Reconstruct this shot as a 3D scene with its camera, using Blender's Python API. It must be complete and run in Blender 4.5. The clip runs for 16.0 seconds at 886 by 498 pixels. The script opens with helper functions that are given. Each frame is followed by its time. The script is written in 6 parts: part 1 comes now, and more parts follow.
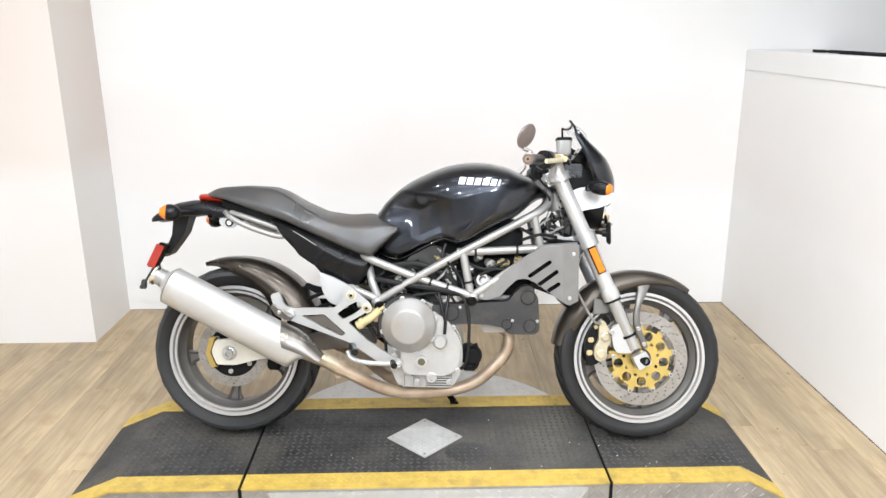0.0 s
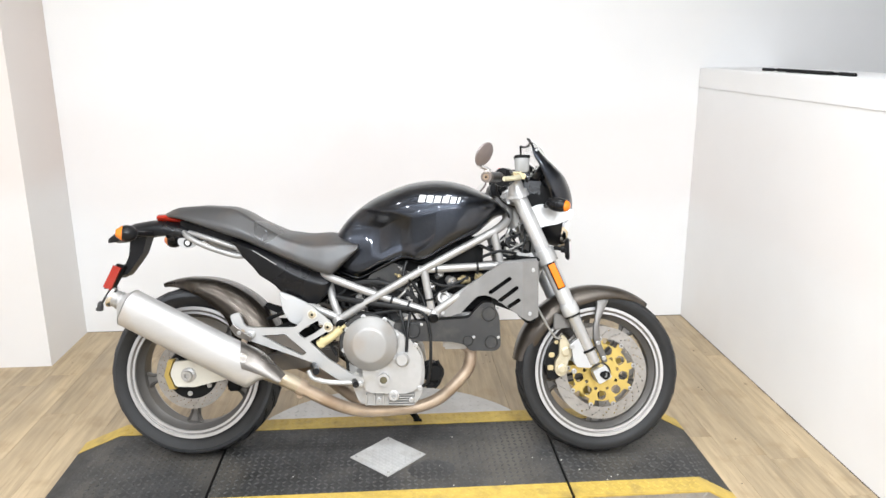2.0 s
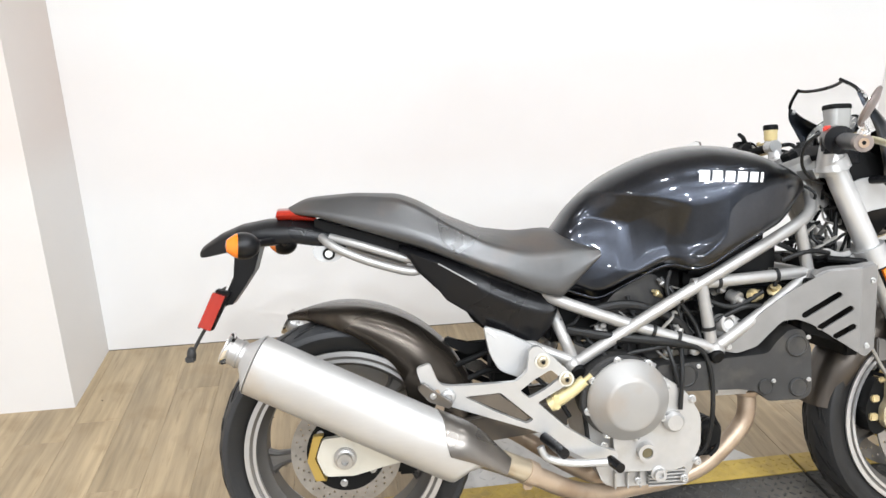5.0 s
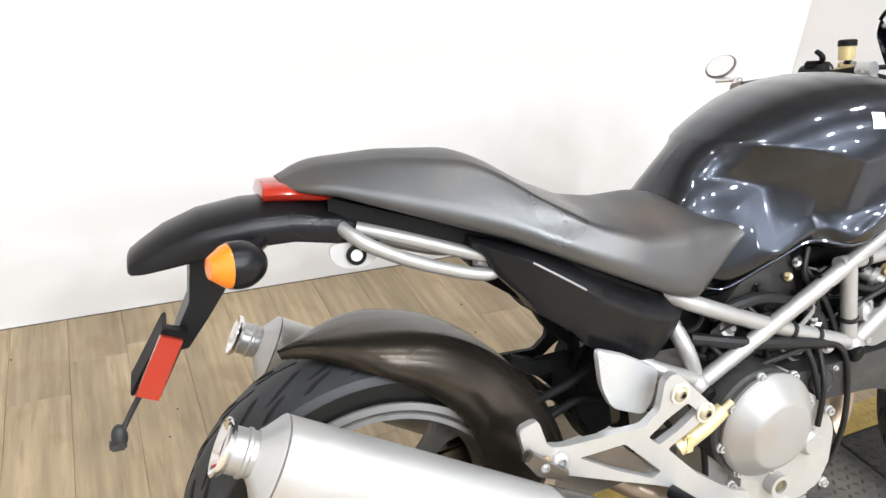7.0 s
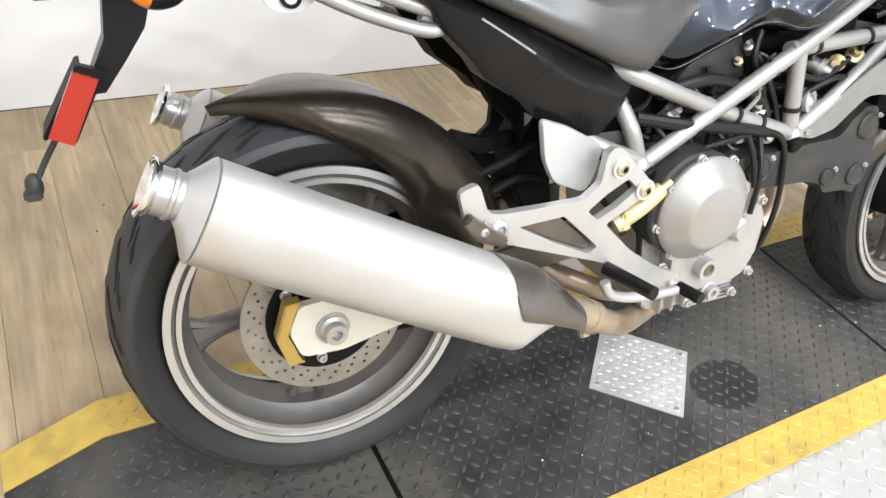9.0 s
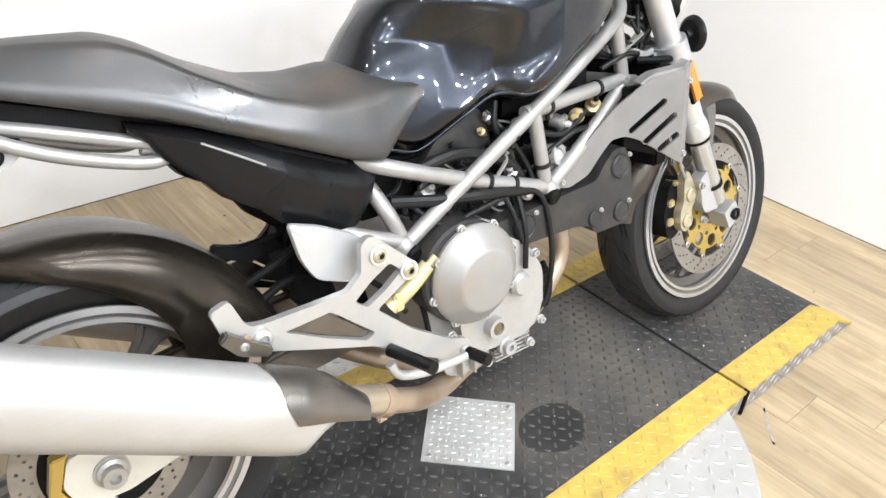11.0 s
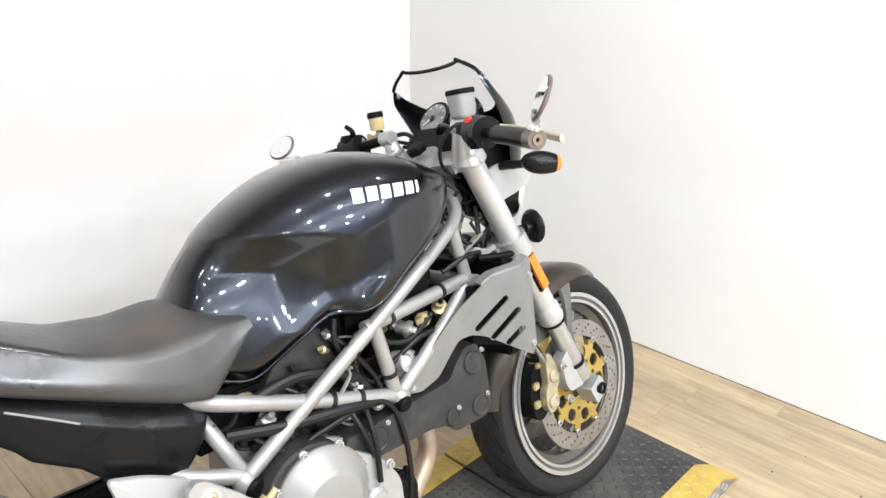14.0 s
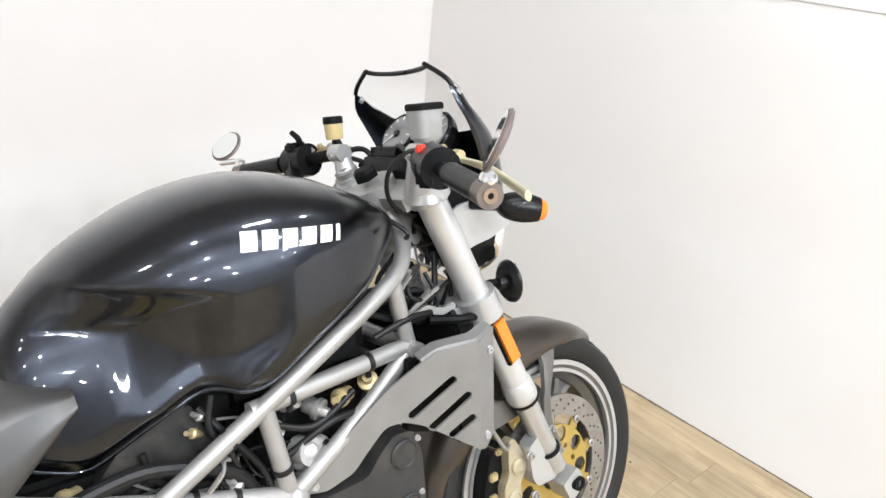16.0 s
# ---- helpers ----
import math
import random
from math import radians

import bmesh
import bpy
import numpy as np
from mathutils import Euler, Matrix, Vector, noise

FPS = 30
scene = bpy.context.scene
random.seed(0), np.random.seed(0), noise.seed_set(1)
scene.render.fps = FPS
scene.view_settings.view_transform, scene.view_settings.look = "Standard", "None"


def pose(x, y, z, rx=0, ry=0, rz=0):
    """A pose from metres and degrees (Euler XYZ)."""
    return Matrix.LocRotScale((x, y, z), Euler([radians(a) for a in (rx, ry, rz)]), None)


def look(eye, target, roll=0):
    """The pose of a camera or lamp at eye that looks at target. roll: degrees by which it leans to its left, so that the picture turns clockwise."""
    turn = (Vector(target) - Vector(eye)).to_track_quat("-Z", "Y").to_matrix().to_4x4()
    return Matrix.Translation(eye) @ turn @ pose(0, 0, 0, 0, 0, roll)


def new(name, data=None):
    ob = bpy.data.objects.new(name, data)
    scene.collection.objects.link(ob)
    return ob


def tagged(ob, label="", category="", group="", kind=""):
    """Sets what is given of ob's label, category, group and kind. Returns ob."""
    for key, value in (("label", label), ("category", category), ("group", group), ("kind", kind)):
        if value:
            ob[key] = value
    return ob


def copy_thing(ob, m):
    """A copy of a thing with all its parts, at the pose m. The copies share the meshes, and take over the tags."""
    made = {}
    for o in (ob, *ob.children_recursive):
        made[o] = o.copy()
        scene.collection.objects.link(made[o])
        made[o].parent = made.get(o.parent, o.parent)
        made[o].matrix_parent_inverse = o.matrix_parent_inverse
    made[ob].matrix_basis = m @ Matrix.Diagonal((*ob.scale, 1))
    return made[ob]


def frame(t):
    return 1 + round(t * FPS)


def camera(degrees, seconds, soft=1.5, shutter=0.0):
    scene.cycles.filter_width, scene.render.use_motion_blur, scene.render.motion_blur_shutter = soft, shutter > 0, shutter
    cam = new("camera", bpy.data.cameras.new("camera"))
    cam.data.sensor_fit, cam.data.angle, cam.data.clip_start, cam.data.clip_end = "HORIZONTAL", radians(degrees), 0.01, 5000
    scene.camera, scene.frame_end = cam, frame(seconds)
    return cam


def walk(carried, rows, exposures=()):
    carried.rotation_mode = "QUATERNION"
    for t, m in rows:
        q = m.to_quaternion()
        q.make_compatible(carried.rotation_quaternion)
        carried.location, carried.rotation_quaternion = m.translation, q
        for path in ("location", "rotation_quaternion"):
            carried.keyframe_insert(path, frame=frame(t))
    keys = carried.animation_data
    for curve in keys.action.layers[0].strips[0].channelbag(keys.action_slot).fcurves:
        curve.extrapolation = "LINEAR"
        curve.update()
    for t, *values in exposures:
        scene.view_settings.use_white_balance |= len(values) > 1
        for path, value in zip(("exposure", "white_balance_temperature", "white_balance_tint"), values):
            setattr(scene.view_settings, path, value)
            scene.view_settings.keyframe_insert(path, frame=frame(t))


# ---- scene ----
cam = camera(60.9, 16.0)
PATH = [
    (0, (-0.016, -2.577, 1.493), (0.026, -0.657, 0.933), -0.3),
    (0.5, (-0.014, -2.576, 1.491), (0.026, -0.658, 0.926), -0.1),
    (1, (-0.016, -2.567, 1.494), (0.035, -0.644, 0.948), 0.1),
    (1.5, (-0.013, -2.566, 1.496), (0.094, -0.642, 0.96), -0.0),
    (2, (0.002, -2.588, 1.502), (0.135, -0.661, 0.982), -0.3),
    (2.5, (0.053, -2.586, 1.503), (0.177, -0.668, 0.949), 1.2),
    (3, (-0.029, -2.499, 1.473), (-0.037, -0.603, 0.835), -0.6),
    (3.5, (-0.259, -2.402, 1.463), (-0.328, -0.504, 0.837), -3.0),
    (4, (-0.355, -2.111, 1.437), (-0.39, -0.213, 0.808), -2.8),
    (4.5, (-0.516, -1.804, 1.455), (-0.548, 0.078, 0.777), -4.4),
    (4.7, (-0.602, -1.707, 1.421), (-0.494, 0.177, 0.76), -2.4),
    (6.8, (-0.984, -0.876, 1.374), (-0.298, 0.802, 0.53), 0.2),
    (7, (-1.036, -0.806, 1.329), (-0.237, 0.776, 0.404), 4.2),
    (7.5, (-1.028, -0.787, 1.273), (-0.258, 0.699, 0.178), 4.6),
    (8, (-1.038, -0.8, 1.218), (-0.32, 0.606, -0.009), 5.6),
    (8.2, (-1.048, -0.81, 1.195), (-0.318, 0.56, -0.065), 6.5),
    (10.3, (-0.977, -0.88, 1.238), (0.14, 0.291, 0.062), 9.7),
    (10.5, (-0.956, -0.893, 1.249), (0.165, 0.291, 0.091), 7.6),
    (11, (-0.862, -0.941, 1.283), (0.26, 0.303, 0.191), 3.7),
    (11.5, (-0.755, -0.99, 1.342), (0.458, 0.289, 0.396), 2.9),
    (12, (-0.723, -1.003, 1.383), (0.53, 0.279, 0.496), 2.4),
    (12.5, (-0.721, -1.017, 1.407), (0.588, 0.246, 0.575), 2.5),
    (13, (-0.715, -1.01, 1.411), (0.642, 0.229, 0.623), 3.4),
    (13.5, (-0.713, -1.016, 1.42), (0.637, 0.253, 0.667), 2.6),
    (14, (-0.704, -1.02, 1.419), (0.644, 0.244, 0.654), 1.0),
    (14.5, (-0.693, -1.027, 1.422), (0.671, 0.219, 0.655), 0.2),
    (15, (-0.62, -1.052, 1.403), (0.7, 0.221, 0.605), -0.7),
    (15.5, (-0.487, -1.046, 1.423), (0.719, 0.319, 0.597), 3.3),
    (16, (-0.319, -0.872, 1.416), (0.932, 0.454, 0.593), 5.7),
]
walk(cam, [(t, look(eye, target, roll)) for t, eye, target, roll in PATH], [(0.0, -0.13), (2.4, -0.14), (3.0, -0.16), (3.5, -0.17), (4.5, -0.16), (7.0, 0.0), (11.0, 0.0), (13.0, -0.08), (15.0, -0.12), (16.0, -0.18)])


# ---- world and light ----
world = bpy.data.worlds.new("world")
scene.world = world
world.use_nodes = True
world.node_tree.nodes["Background"].inputs[0].default_value = (1.0, 0.99, 0.98, 1)
world.node_tree.nodes["Background"].inputs[1].default_value = 0.05

DECK = 0.072
CEIL = 3.0
LAMP_SPOTS = [(-1.5, -0.30), (-0.5, -0.30), (0.30, -0.30), (1.2, -0.30),
              (-1.5, -1.6), (-0.6, -1.6), (0.35, -1.6), (1.2, -1.6),
              (-1.4, -3.3), (-0.4, -3.3), (0.6, -3.3), (1.4, -3.3),
              (-1.4, -4.9), (-0.4, -4.9), (0.6, -4.9), (1.4, -4.9)]
LAMP_POWER = 24.8


# ---- materials ----
def material(name, base, rough=0.5, metal=0.0, coat=0.0, var=0.12, grain=40.0, bump=0.0, bump_scale=200.0, spec=0.5,
             rough_var=0.08, stretch=(1, 1, 1), random=0.0, stain=None, stain_scale=3.0, stain_cut=(0.5, 0.7), flecks=None):
    """A procedural surface: base colour varied at two scales, roughness variation and fine relief."""
    m = bpy.data.materials.new(name)
    m.use_nodes = True
    nt = m.node_tree
    b = nt.nodes["Principled BSDF"]
    b.inputs["Roughness"].default_value = rough
    b.inputs["Metallic"].default_value = metal
    b.inputs["Coat Weight"].default_value = coat
    b.inputs["Coat Roughness"].default_value = 0.03
    b.inputs["Specular IOR Level"].default_value = spec
    tc = nt.nodes.new("ShaderNodeTexCoord")
    mp = nt.nodes.new("ShaderNodeMapping")
    mp.inputs["Scale"].default_value = stretch
    nt.links.new(tc.outputs["Object"], mp.inputs["Vector"])
    if random:
        oi = nt.nodes.new("ShaderNodeObjectInfo")
        sh = nt.nodes.new("ShaderNodeMath")
        sh.operation, sh.inputs[1].default_value = "MULTIPLY", 61.0
        nt.links.new(oi.outputs["Random"], sh.inputs[0])
        nt.links.new(sh.outputs[0], mp.inputs["Location"])
    fine = nt.nodes.new("ShaderNodeTexNoise")
    fine.inputs["Scale"].default_value, fine.inputs["Detail"].default_value = grain, 5
    wide = nt.nodes.new("ShaderNodeTexNoise")
    wide.inputs["Scale"].default_value, wide.inputs["Detail"].default_value = grain / 9, 3
    for n in (fine, wide):
        nt.links.new(mp.outputs["Vector"], n.inputs["Vector"])
    add = nt.nodes.new("ShaderNodeMath")
    add.operation = "ADD"
    nt.links.new(fine.outputs["Fac"], add.inputs[0])
    nt.links.new(wide.outputs["Fac"], add.inputs[1])
    last = add.outputs[0]
    if random:
        info = nt.nodes.new("ShaderNodeObjectInfo")
        ma = nt.nodes.new("ShaderNodeMath")
        ma.operation = "MULTIPLY_ADD"
        nt.links.new(info.outputs["Random"], ma.inputs[0])
        ma.inputs[1].default_value = random
        nt.links.new(last, ma.inputs[2])
        last = ma.outputs[0]
    ramp = nt.nodes.new("ShaderNodeMapRange")
    ramp.inputs["From Min"].default_value, ramp.inputs["From Max"].default_value = 0.5, 1.5 + random
    ramp.inputs["To Min"].default_value, ramp.inputs["To Max"].default_value = 1 - var, 1 + var
    nt.links.new(last, ramp.inputs["Value"])
    mul = nt.nodes.new("ShaderNodeVectorMath")
    mul.operation = "SCALE"
    mul.inputs[0].default_value = base
    nt.links.new(ramp.outputs[0], mul.inputs["Scale"])
    colour = mul.outputs[0]
    if stain:
        st = nt.nodes.new("ShaderNodeTexNoise")
        st.inputs["Scale"].default_value, st.inputs["Detail"].default_value = stain_scale, 6
        nt.links.new(tc.outputs["Object"], st.inputs["Vector"])
        sr = nt.nodes.new("ShaderNodeMapRange")
        sr.inputs["From Min"].default_value, sr.inputs["From Max"].default_value = stain_cut
        nt.links.new(st.outputs["Fac"], sr.inputs["Value"])
        mix = nt.nodes.new("ShaderNodeMix")
        mix.data_type = "RGBA"
        nt.links.new(sr.outputs[0], mix.inputs["Factor"])
        nt.links.new(colour, mix.inputs["A"])
        mix.inputs["B"].default_value = (*stain, 1)
        colour = mix.outputs["Result"]
    if flecks:
        fl = nt.nodes.new("ShaderNodeTexNoise")
        fl.inputs["Scale"].default_value, fl.inputs["Detail"].default_value = grain * 2.2, 3
        nt.links.new(mp.outputs["Vector"], fl.inputs["Vector"])
        fr = nt.nodes.new("ShaderNodeMapRange")
        fr.inputs["From Min"].default_value, fr.inputs["From Max"].default_value, fr.inputs["To Max"].default_value = 0.58, 0.78, 0.6
        nt.links.new(fl.outputs["Fac"], fr.inputs["Value"])
        fm = nt.nodes.new("ShaderNodeMix")
        fm.data_type = "RGBA"
        nt.links.new(fr.outputs[0], fm.inputs["Factor"])
        nt.links.new(colour, fm.inputs["A"])
        fm.inputs["B"].default_value = (*flecks, 1)
        colour = fm.outputs["Result"]
    nt.links.new(colour, b.inputs["Base Color"])
    rr = nt.nodes.new("ShaderNodeMapRange")
    rr.inputs["From Min"].default_value, rr.inputs["From Max"].default_value = 0.3, 0.7
    rr.inputs["To Min"].default_value, rr.inputs["To Max"].default_value = max(0.02, rough - rough_var), min(1, rough + rough_var)
    nt.links.new(wide.outputs["Fac"], rr.inputs["Value"])
    nt.links.new(rr.outputs[0], b.inputs["Roughness"])
    if bump:
        bn = nt.nodes.new("ShaderNodeTexNoise")
        bn.inputs["Scale"].default_value = bump_scale
        nt.links.new(mp.outputs["Vector"], bn.inputs["Vector"])
        bu = nt.nodes.new("ShaderNodeBump")
        bu.inputs["Strength"].default_value, bu.inputs["Distance"].default_value = bump, 0.002
        nt.links.new(bn.outputs["Fac"], bu.inputs["Height"])
        nt.links.new(bu.outputs["Normal"], b.inputs["Normal"])
    return m


WALL = material("wall_paint", (0.835, 0.828, 0.820), 0.75, var=0.015, grain=6, bump=0.08, bump_scale=90, rough_var=0.05,
                stain=(0.785, 0.755, 0.73), stain_scale=0.7, stain_cut=(0.56, 0.80))
# wall paint again, with shading and a reflected pink put into its colour
PIER = material("pink_shaded_wall_paint", (0.755, 0.735, 0.715), 0.75, var=0.015, grain=6, bump=0.08, bump_scale=90, rough_var=0.05,
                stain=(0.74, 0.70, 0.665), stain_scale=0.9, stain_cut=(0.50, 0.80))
CEILING = material("ceiling_paint", (0.60, 0.60, 0.60), 0.85, var=0.02, grain=5)
WOOD = material("wood_plank", (0.372, 0.285, 0.175), 0.42, var=0.58, grain=6, stretch=(9, 0.6, 9), bump=0.10, bump_scale=30, random=0.25,
                stain=(0.245, 0.165, 0.082), stain_scale=6.5, stain_cut=(0.53, 0.86), flecks=(0.21, 0.145, 0.08))


def knots(m, scale, reach, colour):
    """Scattered small dark knots, drawn out along the plank and different on each."""
    nt = m.node_tree
    b = nt.nodes["Principled BSDF"]
    old = b.inputs["Base Color"].links[0].from_socket
    tc = nt.nodes.new("ShaderNodeTexCoord")
    info = nt.nodes.new("ShaderNodeObjectInfo")
    sh = nt.nodes.new("ShaderNodeMath")
    sh.operation, sh.inputs[1].default_value = "MULTIPLY", 37.0
    nt.links.new(info.outputs["Random"], sh.inputs[0])
    mp = nt.nodes.new("ShaderNodeMapping")
    mp.inputs["Scale"].default_value = (1.0, 0.55, 1.0)
    nt.links.new(sh.outputs[0], mp.inputs["Location"])
    nt.links.new(tc.outputs["Object"], mp.inputs["Vector"])
    vo = nt.nodes.new("ShaderNodeTexVoronoi")
    vo.inputs["Scale"].default_value = scale
    nt.links.new(mp.outputs["Vector"], vo.inputs["Vector"])
    no = nt.nodes.new("ShaderNodeTexNoise")
    no.inputs["Scale"].default_value, no.inputs["Detail"].default_value = 60, 3
    nt.links.new(tc.outputs["Object"], no.inputs["Vector"])
    wob = nt.nodes.new("ShaderNodeMath")
    wob.operation, wob.inputs[1].default_value = "MULTIPLY_ADD", 0.06
    nt.links.new(no.outputs["Fac"], wob.inputs[0])
    nt.links.new(vo.outputs["Distance"], wob.inputs[2])
    r = nt.nodes.new("ShaderNodeMapRange")
    r.interpolation_type = "SMOOTHSTEP"
    r.inputs["From Min"].default_value, r.inputs["From Max"].default_value = reach * 0.45, reach
    r.inputs["To Min"].default_value, r.inputs["To Max"].default_value = 0.8, 0.0
    nt.links.new(wob.outputs[0], r.inputs["Value"])
    mix = nt.nodes.new("ShaderNodeMix")
    mix.data_type = "RGBA"
    nt.links.new(r.outputs[0], mix.inputs["Factor"])
    nt.links.new(old, mix.inputs["A"])
    mix.inputs["B"].default_value = (*colour, 1)
    nt.links.new(mix.outputs["Result"], b.inputs["Base Color"])


knots(WOOD, 5.5, 0.085, (0.13, 0.085, 0.045))
GAP = material("plank_joint", (0.28, 0.20, 0.12), 0.9)
RUBBER = material("deck_rubber", (0.038, 0.037, 0.036), 0.52, spec=0.22, var=0.7, grain=22, bump=0.4, bump_scale=220,
                  stain=(0.130, 0.117, 0.097), stain_scale=3.4, stain_cut=(0.48, 0.80))
# lug rubber, paler than the deck to put their glints into the colour
LUG = material("deck_rubber_glint", (0.056, 0.054, 0.051), 0.50, var=0.8, grain=9, spec=0.28)
OIL = material("oil_stain", (0.024, 0.0235, 0.023), 0.30, var=0.4, grain=12)
YELLOW = material("yellow_paint", (0.49, 0.34, 0.07), 0.5, var=0.3, grain=30, bump=0.15, stain=(0.29, 0.205, 0.065), stain_scale=13, stain_cut=(0.54, 0.76))
TREAD = material("tread_plate_metal", (0.52, 0.515, 0.50), 0.50, metal=0.45, var=0.2, grain=20, bump=0.1, stain=(0.36, 0.34, 0.31), stain_scale=9, stain_cut=(0.55, 0.8))
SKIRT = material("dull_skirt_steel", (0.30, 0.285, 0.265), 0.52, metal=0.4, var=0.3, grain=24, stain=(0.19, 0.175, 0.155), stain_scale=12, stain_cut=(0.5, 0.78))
TREAD_WHITE = material("pale_tread_plate", (0.53, 0.522, 0.505), 0.44, metal=0.55, var=0.14, grain=18, stain=(0.50, 0.48, 0.45), stain_scale=8, stain_cut=(0.55, 0.8))
TANK = material("tank_paint", (0.026, 0.029, 0.036), 0.30, metal=1.0, coat=0.74, var=0.15, grain=900, rough_var=0.02, spec=0.5)
SEAT = material("seat_vinyl", (0.022, 0.0213, 0.021), 0.40, coat=0.2, var=0.25, grain=24, bump=0.40, bump_scale=38, stain=(0.060, 0.040, 0.027), stain_scale=7, stain_cut=(0.48, 0.76), spec=1.0, rough_var=0.22)
SEAT.node_tree.nodes["Principled BSDF"].inputs["Coat Roughness"].default_value = 0.42
PLASTIC = material("black_plastic", (0.007, 0.007, 0.0078), 0.29, var=0.2, grain=30, bump=0.05, bump_scale=600, spec=0.25)
DULL = material("dull_black", (0.005, 0.005, 0.005), 0.6, var=0.3, grain=40, spec=0.15)
GREYPLASTIC = material("grey_plastic", (0.228, 0.222, 0.214), 0.42, metal=0.3, var=0.14, grain=26, bump=0.1, bump_scale=700)
BELT = material("belt_cover_plastic", (0.028, 0.0275, 0.027), 0.52, spec=0.4, stain=(0.060, 0.055, 0.048), stain_scale=16, stain_cut=(0.52, 0.74), var=0.4, grain=20, bump=0.2, bump_scale=400)
CARBON = material("carbon_guard", (0.075, 0.063, 0.052), 0.31, metal=0.7, coat=0.2, var=0.3, grain=14, stretch=(1, 3, 1), rough_var=0.1, spec=0.4)
HUGGER = material("dark_carbon_guard", (0.060, 0.050, 0.040), 0.31, metal=0.80, coat=0.0, var=0.6, grain=10, stretch=(1, 3, 1), rough_var=0.12, spec=0.5)
FORK = material("fork_silver", (0.56, 0.558, 0.55), 0.34, metal=0.52, var=0.06, grain=30)
FRAME = material("frame_silver_paint", (0.365, 0.357, 0.345), 0.43, metal=0.55, var=0.10, grain=40, stain=(0.36, 0.34, 0.32), stain_scale=16, stain_cut=(0.56, 0.8))
CAST = material("cast_aluminium", (0.45, 0.44, 0.425), 0.46, metal=0.45, var=0.14, grain=30, bump=0.25, bump_scale=400, stain=(0.36, 0.325, 0.27), stain_scale=13, stain_cut=(0.54, 0.78))
PALE = material("pale_silver_paint", (0.48, 0.48, 0.475), 0.40, metal=0.3, var=0.06, grain=30)
CLUTCH = material("satin_grey_metal", (0.325, 0.316, 0.302), 0.48, metal=0.35, var=0.10, grain=14, stain=(0.31, 0.26, 0.21), stain_scale=9, stain_cut=(0.47, 0.74))
POLISHED = material("smooth_aluminium", (0.49, 0.488, 0.48), 0.36, metal=0.55, var=0.07, grain=30)
SILENCER = material("brushed_aluminium", (0.515, 0.505, 0.49), 0.50, metal=0.62, var=0.06, grain=30, stretch=(1, 6, 6), stain=(0.46, 0.40, 0.33), stain_scale=5, stain_cut=(0.56, 0.80))
PIPE = material("heated_steel", (0.47, 0.365, 0.27), 0.42, metal=0.55, var=0.35, grain=12, stain=(0.27, 0.18, 0.115), stain_scale=9, stain_cut=(0.5, 0.75))
SLEEVE = material("straw_tinted_steel", (0.44, 0.37, 0.27), 0.38, metal=0.6, var=0.2, grain=14, stain=(0.28, 0.20, 0.12), stain_scale=12, stain_cut=(0.5, 0.75))
SHIELD = material("heat_shield", (0.165, 0.150, 0.134), 0.30, metal=0.85, var=0.2, grain=24)
GOLD = material("gold_anodised", (0.52, 0.38, 0.115), 0.33, metal=0.75, var=0.12, grain=30)
PALEGOLD = material("pale_gold_metal", (0.58, 0.47, 0.26), 0.36, metal=0.55, var=0.12, grain=30)
STEEL = material("disc_steel", (0.42, 0.41, 0.395), 0.38, metal=0.7, var=0.1, grain=60)
CHROME = material("chrome", (0.86, 0.86, 0.86), 0.10, metal=1.0, var=0.03, grain=20)
RIM = material("wheel_grey", (0.165, 0.155, 0.143), 0.42, metal=0.6, var=0.15, grain=30)
RIMLIP = material("wheel_lip", (0.50, 0.49, 0.48), 0.34, metal=0.7, var=0.06, grain=30)


def worn_tread(name, r0, r1, dust):
    """Tyre rubber whose running band is scuffed paler than the side wall."""
    m = material(name, (0.015, 0.0147, 0.0145), 0.54, var=0.3, grain=30, bump=0.15, bump_scale=350, spec=0.3)
    nt = m.node_tree
    b = nt.nodes["Principled BSDF"]
    old = b.inputs["Base Color"].links[0].from_socket
    tc = nt.nodes.new("ShaderNodeTexCoord")
    flat = nt.nodes.new("ShaderNodeVectorMath")
    flat.operation = "MULTIPLY"
    flat.inputs[1].default_value = (1, 0, 1)
    nt.links.new(tc.outputs["Object"], flat.inputs[0])
    ln = nt.nodes.new("ShaderNodeVectorMath")
    ln.operation = "LENGTH"
    nt.links.new(flat.outputs[0], ln.inputs[0])
    r = nt.nodes.new("ShaderNodeMapRange")
    r.inputs["From Min"].default_value, r.inputs["From Max"].default_value = r0, r1
    nt.links.new(ln.outputs["Value"], r.inputs["Value"])
    mix = nt.nodes.new("ShaderNodeMix")
    mix.data_type = "RGBA"
    nt.links.new(r.outputs[0], mix.inputs["Factor"])
    nt.links.new(old, mix.inputs["A"])
    mix.inputs["B"].default_value = (*dust, 1)
    nt.links.new(mix.outputs["Result"], b.inputs["Base Color"])
    return m


DISC = material("brake_disc_steel", (0.30, 0.28, 0.255), 0.36, metal=0.7, var=0.25, grain=40, stain=(0.21, 0.185, 0.155), stain_scale=14, stain_cut=(0.5, 0.78))
TYRE_REAR = worn_tread("rear_tyre_rubber", 0.268, 0.276, (0.034, 0.035, 0.037))
TYRE_FRONT = worn_tread("front_tyre_rubber", 0.268, 0.275, (0.021, 0.021, 0.0215))
# near-black that paints the shade inside the tread slots
GROOVE_SHADE = material("tyre_groove_shade", (0.003, 0.003, 0.003), 0.9)
ORANGE = material("amber_lens", (0.80, 0.20, 0.008), 0.18, coat=0.5, var=0.1, grain=40)
RED = material("red_lens", (0.34, 0.020, 0.008), 0.18, coat=0.5, var=0.12, grain=40)
